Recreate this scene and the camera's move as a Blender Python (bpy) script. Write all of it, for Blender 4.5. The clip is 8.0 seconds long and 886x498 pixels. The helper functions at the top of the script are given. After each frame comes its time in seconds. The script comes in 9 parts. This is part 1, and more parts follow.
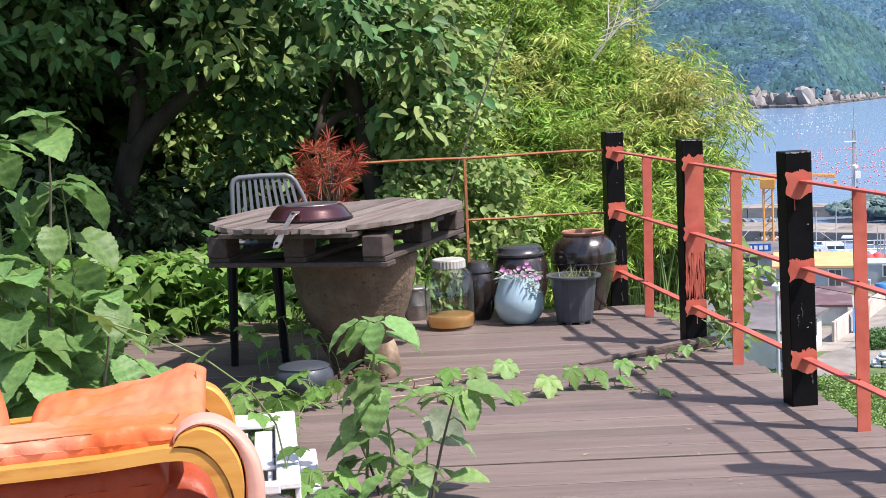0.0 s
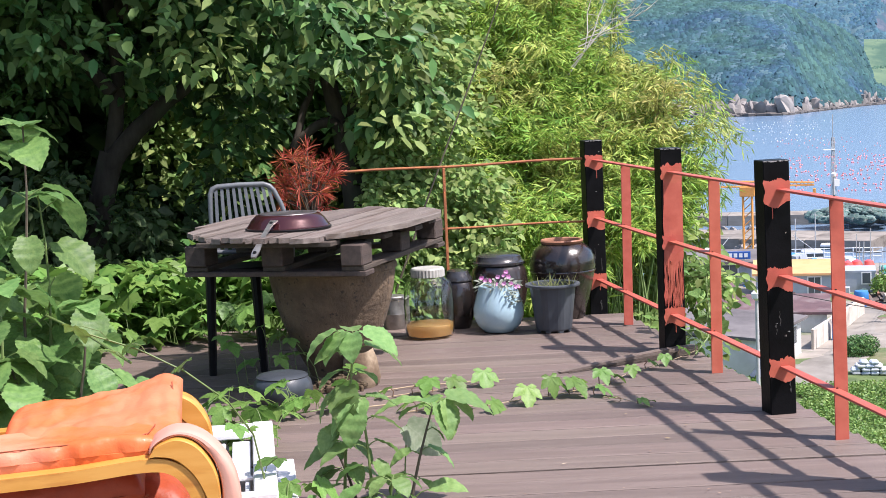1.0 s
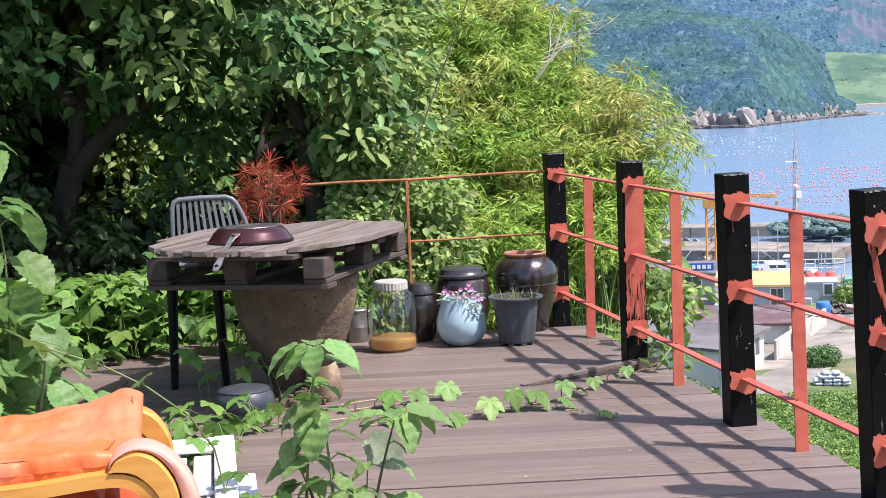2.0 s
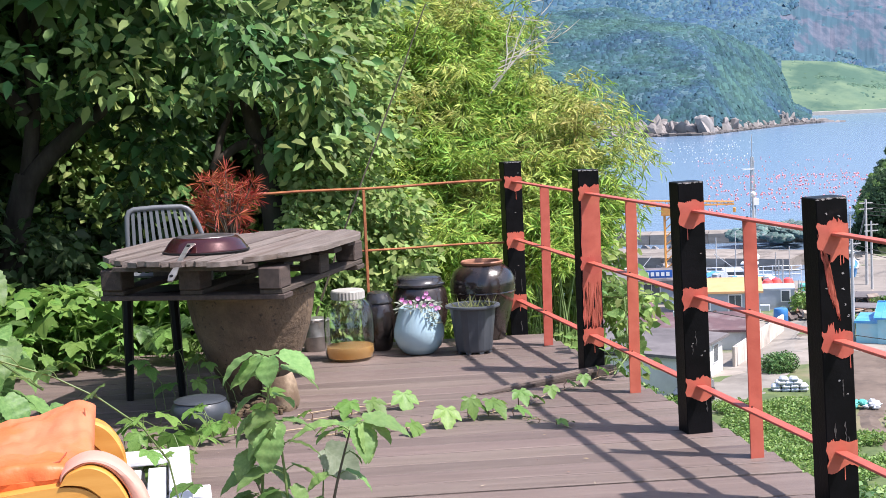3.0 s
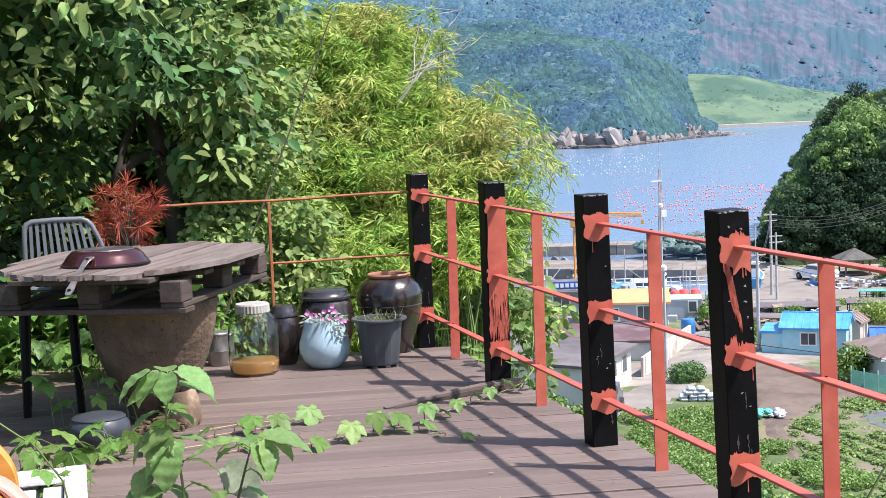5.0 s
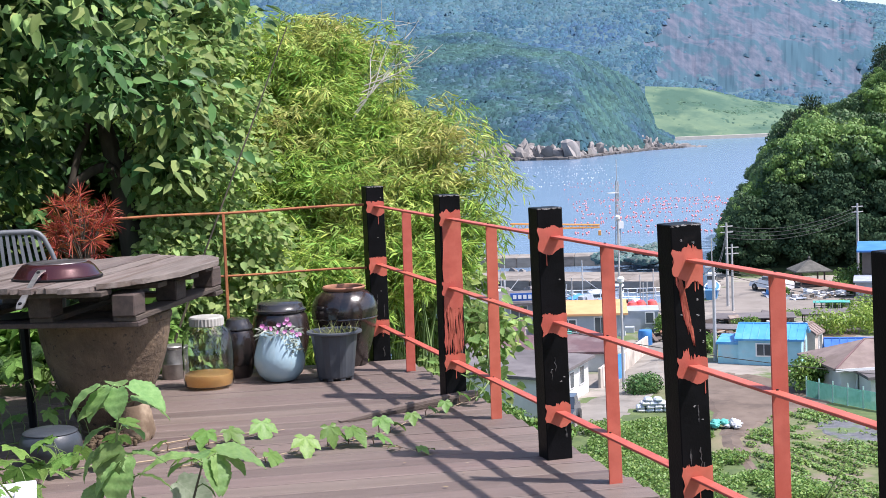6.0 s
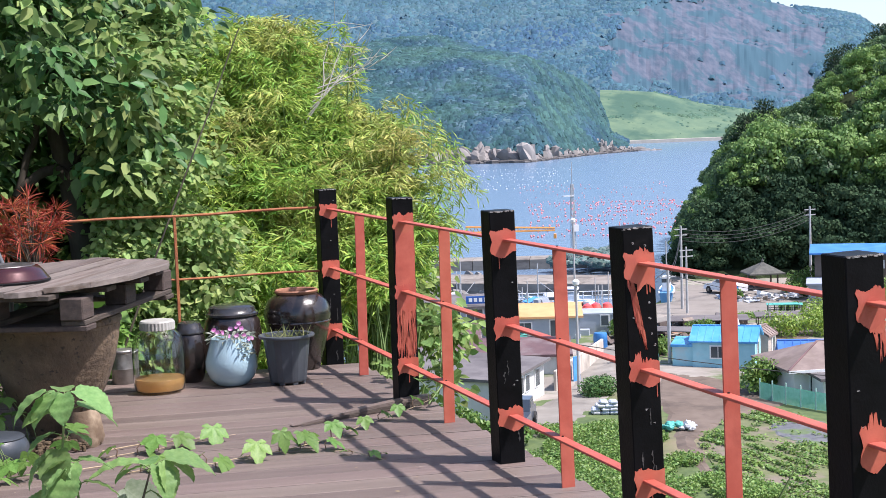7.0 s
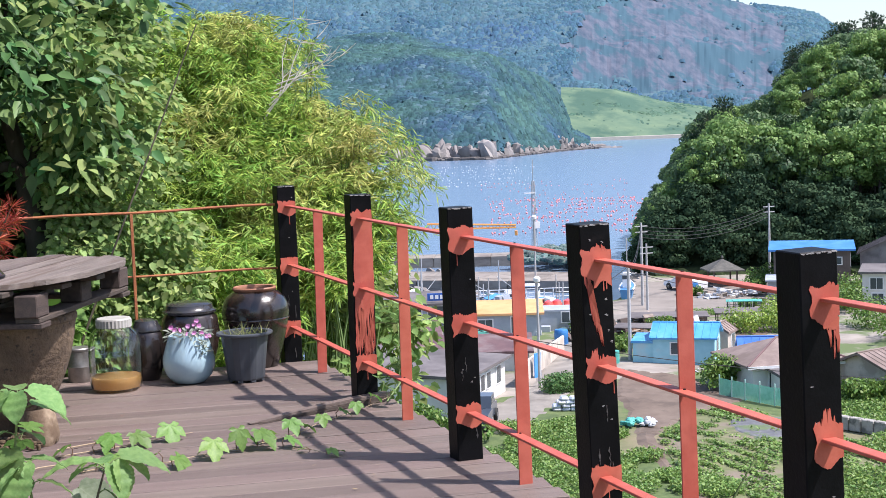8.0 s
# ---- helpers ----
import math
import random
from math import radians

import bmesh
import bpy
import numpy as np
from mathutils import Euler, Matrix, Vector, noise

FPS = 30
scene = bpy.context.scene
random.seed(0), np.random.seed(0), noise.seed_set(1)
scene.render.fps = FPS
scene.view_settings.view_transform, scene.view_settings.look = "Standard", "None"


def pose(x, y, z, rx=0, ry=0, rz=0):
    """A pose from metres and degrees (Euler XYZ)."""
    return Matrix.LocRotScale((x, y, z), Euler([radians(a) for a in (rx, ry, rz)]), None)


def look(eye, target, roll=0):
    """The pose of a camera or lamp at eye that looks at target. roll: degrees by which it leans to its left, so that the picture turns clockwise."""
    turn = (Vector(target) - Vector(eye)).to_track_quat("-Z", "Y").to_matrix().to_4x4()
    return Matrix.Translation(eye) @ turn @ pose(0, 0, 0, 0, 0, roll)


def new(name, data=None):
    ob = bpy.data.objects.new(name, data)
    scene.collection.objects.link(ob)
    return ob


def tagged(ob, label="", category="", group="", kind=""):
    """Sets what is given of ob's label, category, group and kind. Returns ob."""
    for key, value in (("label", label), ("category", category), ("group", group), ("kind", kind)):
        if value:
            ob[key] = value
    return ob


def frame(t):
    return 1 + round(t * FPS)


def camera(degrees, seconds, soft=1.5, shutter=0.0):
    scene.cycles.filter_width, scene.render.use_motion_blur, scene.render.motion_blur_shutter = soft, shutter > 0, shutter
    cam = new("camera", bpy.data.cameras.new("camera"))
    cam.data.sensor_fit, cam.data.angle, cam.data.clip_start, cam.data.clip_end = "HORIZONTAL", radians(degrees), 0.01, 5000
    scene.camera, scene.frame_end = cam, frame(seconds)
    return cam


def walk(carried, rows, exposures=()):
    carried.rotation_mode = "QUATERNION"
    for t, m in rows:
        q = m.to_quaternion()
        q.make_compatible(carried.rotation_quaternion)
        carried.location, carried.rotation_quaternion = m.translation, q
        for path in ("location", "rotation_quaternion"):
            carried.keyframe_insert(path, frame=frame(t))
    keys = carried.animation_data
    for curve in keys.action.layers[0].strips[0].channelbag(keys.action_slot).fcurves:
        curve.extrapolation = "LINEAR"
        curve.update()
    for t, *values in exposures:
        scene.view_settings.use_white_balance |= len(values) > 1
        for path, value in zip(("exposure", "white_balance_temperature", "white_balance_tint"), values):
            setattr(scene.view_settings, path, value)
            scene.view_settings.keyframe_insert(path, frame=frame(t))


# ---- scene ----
cam = camera(34.0, 8.0, 0.8)
PATH = [
    (0, (0.015, -0.071, 1.325), (0.282, 1.898, 1.097), -2.6),
    (0.5, (0.018, -0.075, 1.328), (0.298, 1.893, 1.105), -2.6),
    (1, (0.025, -0.063, 1.327), (0.319, 1.903, 1.109), -2.6),
    (1.5, (0.029, -0.069, 1.33), (0.346, 1.894, 1.119), -2.5),
    (3, (0.05, -0.066, 1.334), (0.448, 1.884, 1.139), -2.6),
    (3.5, (0.061, -0.048, 1.333), (0.489, 1.896, 1.138), -2.5),
    (4, (0.072, -0.029, 1.331), (0.533, 1.908, 1.134), -2.4),
    (4.5, (0.081, -0.02, 1.331), (0.572, 1.91, 1.139), -2.4),
    (6, (0.102, -0.017, 1.339), (0.677, 1.891, 1.168), -2.2),
    (6.5, (0.118, -0.001, 1.338), (0.724, 1.898, 1.17), -2.2),
    (7, (0.125, 0.008, 1.336), (0.758, 1.897, 1.167), -2.1),
    (7.5, (0.133, 0.013, 1.335), (0.791, 1.894, 1.164), -2.1),
    (8, (0.142, 0.014, 1.334), (0.825, 1.885, 1.159), -2.0),
]
walk(cam, [(t, look(eye, target, roll)) for t, eye, target, roll in PATH],
     [(0.0, 1.16, 6400, 16), (1.5, 1.22, 6400, 16), (3.0, 1.24, 6380, 16), (4.6, 1.25, 6380, 16), (5.9, 1.10, 6280, 16), (8.0, 1.08, 6260, 16)])

# ---------------------------------------------------------------- light
SUN_TO = Vector((0.53, -0.35, 1.0)).normalized()
world = bpy.data.worlds.new("sky")
scene.world = world
world.use_nodes = True
wn = world.node_tree.nodes
sky = wn.new("ShaderNodeTexSky")
sky.sky_type = "NISHITA"
sky.sun_disc = False
sky.sun_elevation = math.asin(SUN_TO.z)
sky.sun_rotation = math.atan2(SUN_TO.x, SUN_TO.y)
sky.altitude = 300
sky.air_density, sky.dust_density, sky.ozone_density = 1.0, 2.0, 0.9
wn["Background"].inputs["Strength"].default_value = 0.113
world.node_tree.links.new(sky.outputs[0], wn["Background"].inputs[0])
sun_data = bpy.data.lights.new("sun", "SUN")
sun_data.energy, sun_data.angle, sun_data.color = 3.5, radians(1.0), (1.0, 0.945, 0.90)
sun = new("sun", sun_data)
sun.matrix_world = look(SUN_TO * 60, (0, 0, 0))

# ---------------------------------------------------------------- materials


def surf(name, a, b, scale=6.0, rough=0.7, metal=0.0, bump=0.15, fine=60.0, stretch=(1, 1, 1), c=None, patch=1.2, jitter=0.0,
         spec=0.5, through_light=0.0, coat=0.0, island=False, sharp=(0.35, 0.65), patch_band=(0.52, 0.66)):
    """A surface whose colour runs from a to b in grain, with patches of c; jitter: how far pieces differ."""
    m = bpy.data.materials.new(name)
    m.use_nodes = True
    nt = m.node_tree
    nodes, link = nt.nodes, nt.links.new
    bsdf = nodes["Principled BSDF"]
    co = nodes.new("ShaderNodeTexCoord")
    mp = nodes.new("ShaderNodeMapping")
    mp.inputs["Scale"].default_value = stretch
    info = nodes.new("ShaderNodeObjectInfo")
    shift = nodes.new("ShaderNodeVectorMath")
    shift.operation = "MULTIPLY_ADD"
    link(info.outputs["Random"], shift.inputs[0])
    shift.inputs[1].default_value = (37.0, 19.0, 53.0)
    link(co.outputs["Object"], shift.inputs[2])
    link(shift.outputs[0], mp.inputs["Vector"])

    def grain(s, detail=6.0, r=0.6):
        n = nodes.new("ShaderNodeTexNoise")
        n.inputs["Scale"].default_value, n.inputs["Detail"].default_value, n.inputs["Roughness"].default_value = s, detail, r
        link(mp.outputs[0], n.inputs["Vector"])
        return n

    def ramp(src, lo, hi):
        r = nodes.new("ShaderNodeMapRange")
        r.inputs["From Min"].default_value, r.inputs["From Max"].default_value = lo, hi
        link(src, r.inputs["Value"])
        return r.outputs[0]

    def mix(f, x, y):
        n = nodes.new("ShaderNodeMix")
        n.data_type = "RGBA"
        link(f, n.inputs["Factor"])
        for k, v in ((6, x), (7, y)):
            if isinstance(v, tuple):
                n.inputs[k].default_value = (*v, 1)
            else:
                link(v, n.inputs[k])
        return n.outputs[2]

    n1, n2 = grain(scale), grain(fine, 4.0)
    col = mix(ramp(n1.outputs[0], *sharp), a, b)
    if c:
        n3 = grain(patch, 5.0)
        col = mix(ramp(n3.outputs[0], *patch_band), col, c)
    if jitter:
        hsv = nodes.new("ShaderNodeHueSaturation")
        src = info.outputs["Random"]
        if island:
            geo = nodes.new("ShaderNodeNewGeometry")
            src = geo.outputs["Random Per Island"]
        val = nodes.new("ShaderNodeMapRange")
        val.inputs["To Min"].default_value, val.inputs["To Max"].default_value = 1 - jitter, 1 + jitter
        link(src, val.inputs["Value"])
        link(val.outputs[0], hsv.inputs["Value"])
        hue = nodes.new("ShaderNodeMapRange")
        wob = nodes.new("ShaderNodeMath")
        wob.operation = "FRACT"
        mul = nodes.new("ShaderNodeMath")
        mul.operation = "MULTIPLY"
        mul.inputs[1].default_value = 7.31
        link(src, mul.inputs[0])
        link(mul.outputs[0], wob.inputs[0])
        link(wob.outputs[0], hue.inputs["Value"])
        hue.inputs["To Min"].default_value, hue.inputs["To Max"].default_value = 0.5 - 0.06 * jitter, 0.5 + 0.06 * jitter
        link(hue.outputs[0], hsv.inputs["Hue"])
        link(col, hsv.inputs["Color"])
        col = hsv.outputs[0]
    link(col, bsdf.inputs["Base Color"])
    bsdf.inputs["Metallic"].default_value = metal
    bsdf.inputs["Specular IOR Level"].default_value = spec
    bsdf.inputs["Coat Weight"].default_value = coat
    bsdf.inputs["Coat Roughness"].default_value = 0.08
    rr = nodes.new("ShaderNodeMapRange")
    rr.inputs["To Min"].default_value, rr.inputs["To Max"].default_value = max(0.02, rough - 0.12), min(1.0, rough + 0.12)
    link(n1.outputs[0], rr.inputs["Value"])
    link(rr.outputs[0], bsdf.inputs["Roughness"])
    if bump:
        bp = nodes.new("ShaderNodeBump")
        bp.inputs["Strength"].default_value, bp.inputs["Distance"].default_value = bump, 0.01
        link(n2.outputs[0], bp.inputs["Height"])
        link(bp.outputs[0], bsdf.inputs["Normal"])
    if through_light:
        tr = nodes.new("ShaderNodeBsdfTranslucent")
        link(col, tr.inputs["Color"])
        ms = nodes.new("ShaderNodeMixShader")
        ms.inputs[0].default_value = through_light
        link(bsdf.outputs[0], ms.inputs[1])
        link(tr.outputs[0], ms.inputs[2])
        link(ms.outputs[0], nodes["Material Output"].inputs["Surface"])
    return m


def leafy(name, a, b, jitter=0.3, rough=0.45, tl=0.3, spec=0.4, scale=3.0, c=None, patch=1.2, island=True):
    return surf(name, a, b, scale=scale, rough=rough, bump=0.0, jitter=jitter, island=island, through_light=tl, spec=spec, c=c, patch=patch)



def veined(name, a, b, rib, ribs=8.0, slant=0.85, jitter=0.22, tl=0.38):
    """A broad leaf with a pale midrib and side veins; it lies along its own x axis."""
    m = leafy(name, a, b, jitter, 0.48, tl=tl, spec=0.3, scale=9, island=False)
    nt = m.node_tree
    nodes, link = nt.nodes, nt.links.new
    co = nodes.new("ShaderNodeTexCoord")
    xyz = nodes.new("ShaderNodeSeparateXYZ")
    link(co.outputs["Object"], xyz.inputs[0])

    def op(kind, x, y=0.0):
        n = nodes.new("ShaderNodeMath")
        n.operation = kind
        for k, v in ((0, x), (1, y)):
            if isinstance(v, float):
                n.inputs[k].default_value = v
            else:
                link(v, n.inputs[k])
        return n.outputs[0]

    side = op("ABSOLUTE", xyz.outputs[1])
    run = op("FRACT", op("MULTIPLY", op("SUBTRACT", xyz.outputs[0], op("MULTIPLY", side, slant)), ribs))
    gap = op("ABSOLUTE", op("SUBTRACT", run, 0.5))
    vein = op("MAXIMUM", op("GREATER_THAN", gap, 0.455), op("LESS_THAN", side, 0.012))
    mixer = nodes.new("ShaderNodeMix")
    mixer.data_type = "RGBA"
    link(op("MULTIPLY", vein, 0.16), mixer.inputs["Factor"])
    bsdf = nodes["Principled BSDF"]
    link(bsdf.inputs["Base Color"].links[0].from_socket, mixer.inputs[6])
    mixer.inputs[7].default_value = (*rib, 1)
    for sock in (bsdf.inputs["Base Color"], nodes["Translucent BSDF"].inputs["Color"]):
        link(mixer.outputs[2], sock)
    bp = nodes.new("ShaderNodeBump")
    bp.inputs["Strength"].default_value, bp.inputs["Distance"].default_value = 0.05, 0.02
    link(gap, bp.inputs["Height"])
    bp.invert = True
    link(bp.outputs[0], bsdf.inputs["Normal"])
    return m


M = {}
M["board"] = surf("weathered_deck_board", (0.130, 0.096, 0.080), (0.174, 0.133, 0.113), 5, 0.62, bump=0.35, fine=45, stretch=(0.35, 6, 6), c=(0.112, 0.079, 0.069), patch=0.8, jitter=0.14, patch_band=(0.56, 0.72))
M["joist"] = surf("dark_joist", (0.05, 0.04, 0.035), (0.08, 0.06, 0.05), 5, 0.8)
M["post"] = surf("black_post_paint", (0.003, 0.003, 0.0034), (0.006, 0.006, 0.007), 9, 0.45, bump=0.12, fine=90, c=(0.022, 0.018, 0.017), patch=3.0, patch_band=(0.64, 0.72), spec=0.09)
M["primer"] = surf("red_oxide_primer", (0.40, 0.080, 0.050), (0.48, 0.112, 0.072), 14, 0.55, bump=0.06, fine=120, c=(0.30, 0.06, 0.04), patch=4, jitter=0.06, patch_band=(0.6, 0.75))
M["rust"] = surf("rusty_bar", (0.42, 0.15, 0.05), (0.26, 0.08, 0.035), 12, 0.7, bump=0.3, fine=90)
M["pallet"] = surf("grey_pallet_wood", (0.118, 0.094, 0.080), (0.205, 0.168, 0.146), 6, 0.75, bump=0.5, fine=50, stretch=(0.5, 7, 7), c=(0.12, 0.085, 0.065), patch=2.0, jitter=0.16)
# pallet wood darkened in colour for the shade under the tabletop
M["pallet_shade"] = surf("shaded_pallet_wood", (0.042, 0.030, 0.024), (0.078, 0.057, 0.045), 6, 0.8, bump=0.5, fine=50, stretch=(0.5, 7, 7), jitter=0.2)
M["urn"] = surf("earthen_urn", (0.072, 0.048, 0.030), (0.165, 0.114, 0.070), 6, 0.85, bump=1.0, fine=38, c=(0.042, 0.030, 0.023), patch=42.0, patch_band=(0.60, 0.66))
M["soil"] = surf("soil", (0.06, 0.04, 0.02), (0.13, 0.09, 0.05), 30, 0.9, bump=0.8, fine=80)
M["bluepot"] = surf("blue_glaze", (0.31, 0.45, 0.51), (0.41, 0.55, 0.61), 4, 0.22, bump=0.05, fine=60, c=(0.22, 0.35, 0.42), patch=2, coat=0.6)
M["onggi"] = surf("dark_brown_glaze", (0.012, 0.009, 0.008), (0.024, 0.016, 0.013), 5, 0.26, bump=0.2, fine=30, c=(0.044, 0.026, 0.020), patch=3.5, patch_band=(0.56, 0.7), coat=0.6)
M["onggi_rim"] = surf("bare_brown_clay", (0.26, 0.11, 0.06), (0.36, 0.17, 0.10), 10, 0.6)
M["onggi_lid"] = surf("black_glazed_lid", (0.022, 0.021, 0.022), (0.042, 0.040, 0.040), 6, 0.24, bump=0.08, coat=0.6)
M["greypot"] = surf("grey_plastic_pot", (0.045, 0.052, 0.062), (0.070, 0.078, 0.09), 5, 0.45, bump=0.06, c=(0.11, 0.11, 0.11), patch=4, patch_band=(0.62, 0.75))
M["bowl"] = surf("slate_glazed_bowl", (0.030, 0.036, 0.043), (0.050, 0.058, 0.068), 6, 0.4, bump=0.1, spec=0.4, coat=0.2)
M["white_plastic"] = surf("white_plastic", (0.74, 0.74, 0.72), (0.82, 0.82, 0.80), 8, 0.4, bump=0.05)
M["jar_lid"] = surf("aged_white_lid", (0.34, 0.33, 0.30), (0.45, 0.44, 0.40), 8, 0.5, bump=0.1)
M["white_paint"] = surf("white_painted_wood", (0.60, 0.60, 0.60), (0.68, 0.68, 0.69), 4, 0.5, bump=0.2, fine=50, c=(0.42, 0.42, 0.42), patch=3, patch_band=(0.63, 0.72))
M["chair_grey"] = surf("grey_chair_plastic", (0.085, 0.092, 0.098), (0.12, 0.128, 0.136), 4, 0.45, bump=0.06)
M["chair_black"] = surf("black_chair_leg", (0.004, 0.004, 0.0045), (0.009, 0.009, 0.010), 8, 0.5, bump=0.05, spec=0.2)
M["pan"] = surf("maroon_pan_coating", (0.045, 0.012, 0.014), (0.09, 0.020, 0.022), 3, 0.25, metal=0.4, bump=0.04, c=(0.03, 0.02, 0.02), patch=6, coat=0.4)
M["pan_dark"] = surf("sooty_pan_base", (0.05, 0.045, 0.045), (0.16, 0.15, 0.15), 14, 0.4, metal=0.5, bump=0.2)
M["steel"] = surf("dull_steel", (0.22, 0.21, 0.20), (0.34, 0.33, 0.31), 20, 0.4, metal=0.7, bump=0.1)
M["leather"] = surf("orange_leather", (0.58, 0.115, 0.026), (0.64, 0.16, 0.048), 6, 0.5, bump=0.35, fine=22, c=(0.64, 0.235, 0.135), patch=2.2, patch_band=(0.44, 0.66), spec=0.4, coat=0.04)
# orange leather darkened in colour for the shade below the seat
M["leather_shaded"] = surf("shaded_orange_leather", (0.30, 0.050, 0.018), (0.40, 0.080, 0.028), 6, 0.5, bump=0.35, fine=22, c=(0.22, 0.036, 0.014), patch=3.0, spec=0.3)
M["leather_pillow"] = surf("light_orange_leather", (0.57, 0.150, 0.060), (0.61, 0.205, 0.105), 4, 0.5, bump=0.3, fine=22, c=(0.60, 0.135, 0.035), patch=3.5, patch_band=(0.50, 0.64), spec=0.3)
M["leather_pale"] = surf("faded_pink_leather", (0.56, 0.29, 0.22), (0.62, 0.36, 0.28), 3, 0.4, bump=0.1, c=(0.60, 0.22, 0.09), patch=3.0, patch_band=(0.58, 0.72))
M["birch"] = surf("honey_lacquered_wood", (0.56, 0.25, 0.042), (0.64, 0.32, 0.07), 5, 0.36, bump=0.04, fine=60, stretch=(1, 6, 6), coat=0.3, c=(0.46, 0.18, 0.03), patch=3)
M["seam"] = surf("dark_seam", (0.25, 0.06, 0.02), (0.32, 0.08, 0.03), 30, 0.6)
# bark darkened in colour for the deep shade round the trunks
M["shaded_bark"] = surf("shaded_bark", (0.030, 0.025, 0.020), (0.065, 0.055, 0.044), 9, 0.9, bump=0.8, fine=28, stretch=(1, 1, 0.3), c=(0.045, 0.055, 0.035), patch=3, spec=0.1)
M["bark"] = surf("grey_brown_bark", (0.045, 0.035, 0.028), (0.10, 0.08, 0.065), 9, 0.85, bump=0.8, fine=30, stretch=(4, 4, 0.8))
M["stem"] = surf("green_stem", (0.10, 0.16, 0.04), (0.16, 0.22, 0.07), 9, 0.6, bump=0.1)
M["darkstem"] = surf("dark_stem", (0.06, 0.05, 0.035), (0.11, 0.09, 0.06), 9, 0.7, bump=0.2)
M["redstem"] = surf("reddish_leaf_stalk", (0.12, 0.07, 0.045), (0.19, 0.12, 0.07), 9, 0.6, bump=0.1)
M["drystem"] = surf("dry_vine", (0.36, 0.27, 0.16), (0.46, 0.36, 0.24), 9, 0.8, bump=0.2)
M["twig"] = surf("bare_twig", (0.42, 0.38, 0.34), (0.52, 0.48, 0.43), 9, 0.8)
M["tree_leaf"] = leafy("tree_leaf", (0.058, 0.132, 0.042), (0.122, 0.225, 0.070), 0.5, 0.48, tl=0.24, spec=0.24)
M["ivy_leaf"] = leafy("ivy_leaf", (0.20, 0.30, 0.096), (0.34, 0.44, 0.16), 0.45, 0.55, tl=0.46, spec=0.12)
M["bamboo_leaf"] = leafy("bamboo_leaf", (0.165, 0.295, 0.045), (0.31, 0.43, 0.085), 0.5, 0.6, tl=0.33, spec=0.2, c=(0.44, 0.44, 0.14), patch=0.9)
M["weed_leaf"] = leafy("weed_leaf", (0.13, 0.26, 0.05), (0.21, 0.35, 0.085), 0.25, 0.5, tl=0.35)
M["tallweed_leaf"] = veined("tall_weed_leaf", (0.105, 0.205, 0.06), (0.185, 0.305, 0.092), (0.24, 0.35, 0.145), 7.0)
M["nettle_leaf"] = veined("nettle_leaf", (0.150, 0.275, 0.085), (0.225, 0.355, 0.120), (0.26, 0.38, 0.17), 9.0)
M["pale_leaf"] = veined("pale_leaf_underside", (0.27, 0.35, 0.22), (0.36, 0.43, 0.30), (0.48, 0.52, 0.42), 10.0)
M["hop_leaf"] = leafy("hop_leaf", (0.115, 0.235, 0.048), (0.185, 0.32, 0.075), 0.25, 0.5, tl=0.35, scale=14, island=False)
M["redleaf"] = leafy("dried_red_needle", (0.33, 0.065, 0.032), (0.46, 0.12, 0.058), 0.35, 0.6, tl=0.2)
M["petal"] = leafy("pink_petal", (0.55, 0.18, 0.42), (0.70, 0.34, 0.60), 0.3, 0.6, tl=0.3)
M["litter"] = leafy("dry_litter", (0.22, 0.15, 0.09), (0.42, 0.34, 0.25), 0.5, 0.8, tl=0.1)
M["silver_leaf"] = leafy("pale_grey_leaf", (0.30, 0.34, 0.27), (0.42, 0.45, 0.38), 0.25, 0.6)
M["dry_grass"] = leafy("dry_grass", (0.20, 0.23, 0.08), (0.32, 0.31, 0.14), 0.3, 0.7)
M["hill_leaf"] = leafy("hill_leaf", (0.13, 0.24, 0.062), (0.225, 0.345, 0.098), 0.22, 0.6, scale=0.25)
M["hill_leaf_deep"] = leafy("deep_green_hill_leaf", (0.062, 0.125, 0.05), (0.115, 0.195, 0.08), 0.25, 0.6, scale=0.25)
# leaf colour darkened for the shade at the wooded hill's foot
M["shaded_foot_leaf"] = leafy("shaded_foot_leaf", (0.032, 0.064, 0.036), (0.068, 0.112, 0.056), 0.3, 0.9, tl=0.2, spec=0.05, scale=0.3)
# ivy green darkened to hold the shade under the trees
M["shade_ivy"] = leafy("shaded_ivy_leaf", (0.035, 0.062, 0.026), (0.075, 0.115, 0.045), 0.4, 0.5, tl=0.2, spec=0.2)
M["pine_leaf"] = leafy("pine_leaf", (0.022, 0.05, 0.026), (0.045, 0.08, 0.04), 0.35, 0.6, scale=0.4)
M["bush_leaf"] = leafy("bush_leaf", (0.10, 0.19, 0.035), (0.17, 0.27, 0.06), 0.4, 0.5, scale=1.0)
M["hedge_leaf"] = leafy("yellow_green_hedge_leaf", (0.21, 0.32, 0.055), (0.31, 0.42, 0.085), 0.3, 0.5, scale=1.0)
M["crop_leaf"] = leafy("crop_leaf", (0.135, 0.235, 0.055), (0.215, 0.33, 0.085), 0.35, 0.5, scale=1.0)
M["grass"] = surf("hillside_grass", (0.06, 0.095, 0.028), (0.11, 0.15, 0.05), 1.5, 0.9, bump=0.6, fine=12, c=(0.20, 0.17, 0.10), patch=0.15)
# near-black floor colour stands in for shade beneath the hill trees
M["forest_floor"] = surf("shaded_forest_floor", (0.020, 0.030, 0.014), (0.04, 0.055, 0.022), 1.5, 0.95, bump=0.6, fine=10, spec=0.1)
M["dirt"] = surf("dirt_track", (0.118, 0.086, 0.064), (0.170, 0.130, 0.100), 0.8, 0.9, bump=0.5, fine=10, c=(0.095, 0.070, 0.053), patch=0.5)
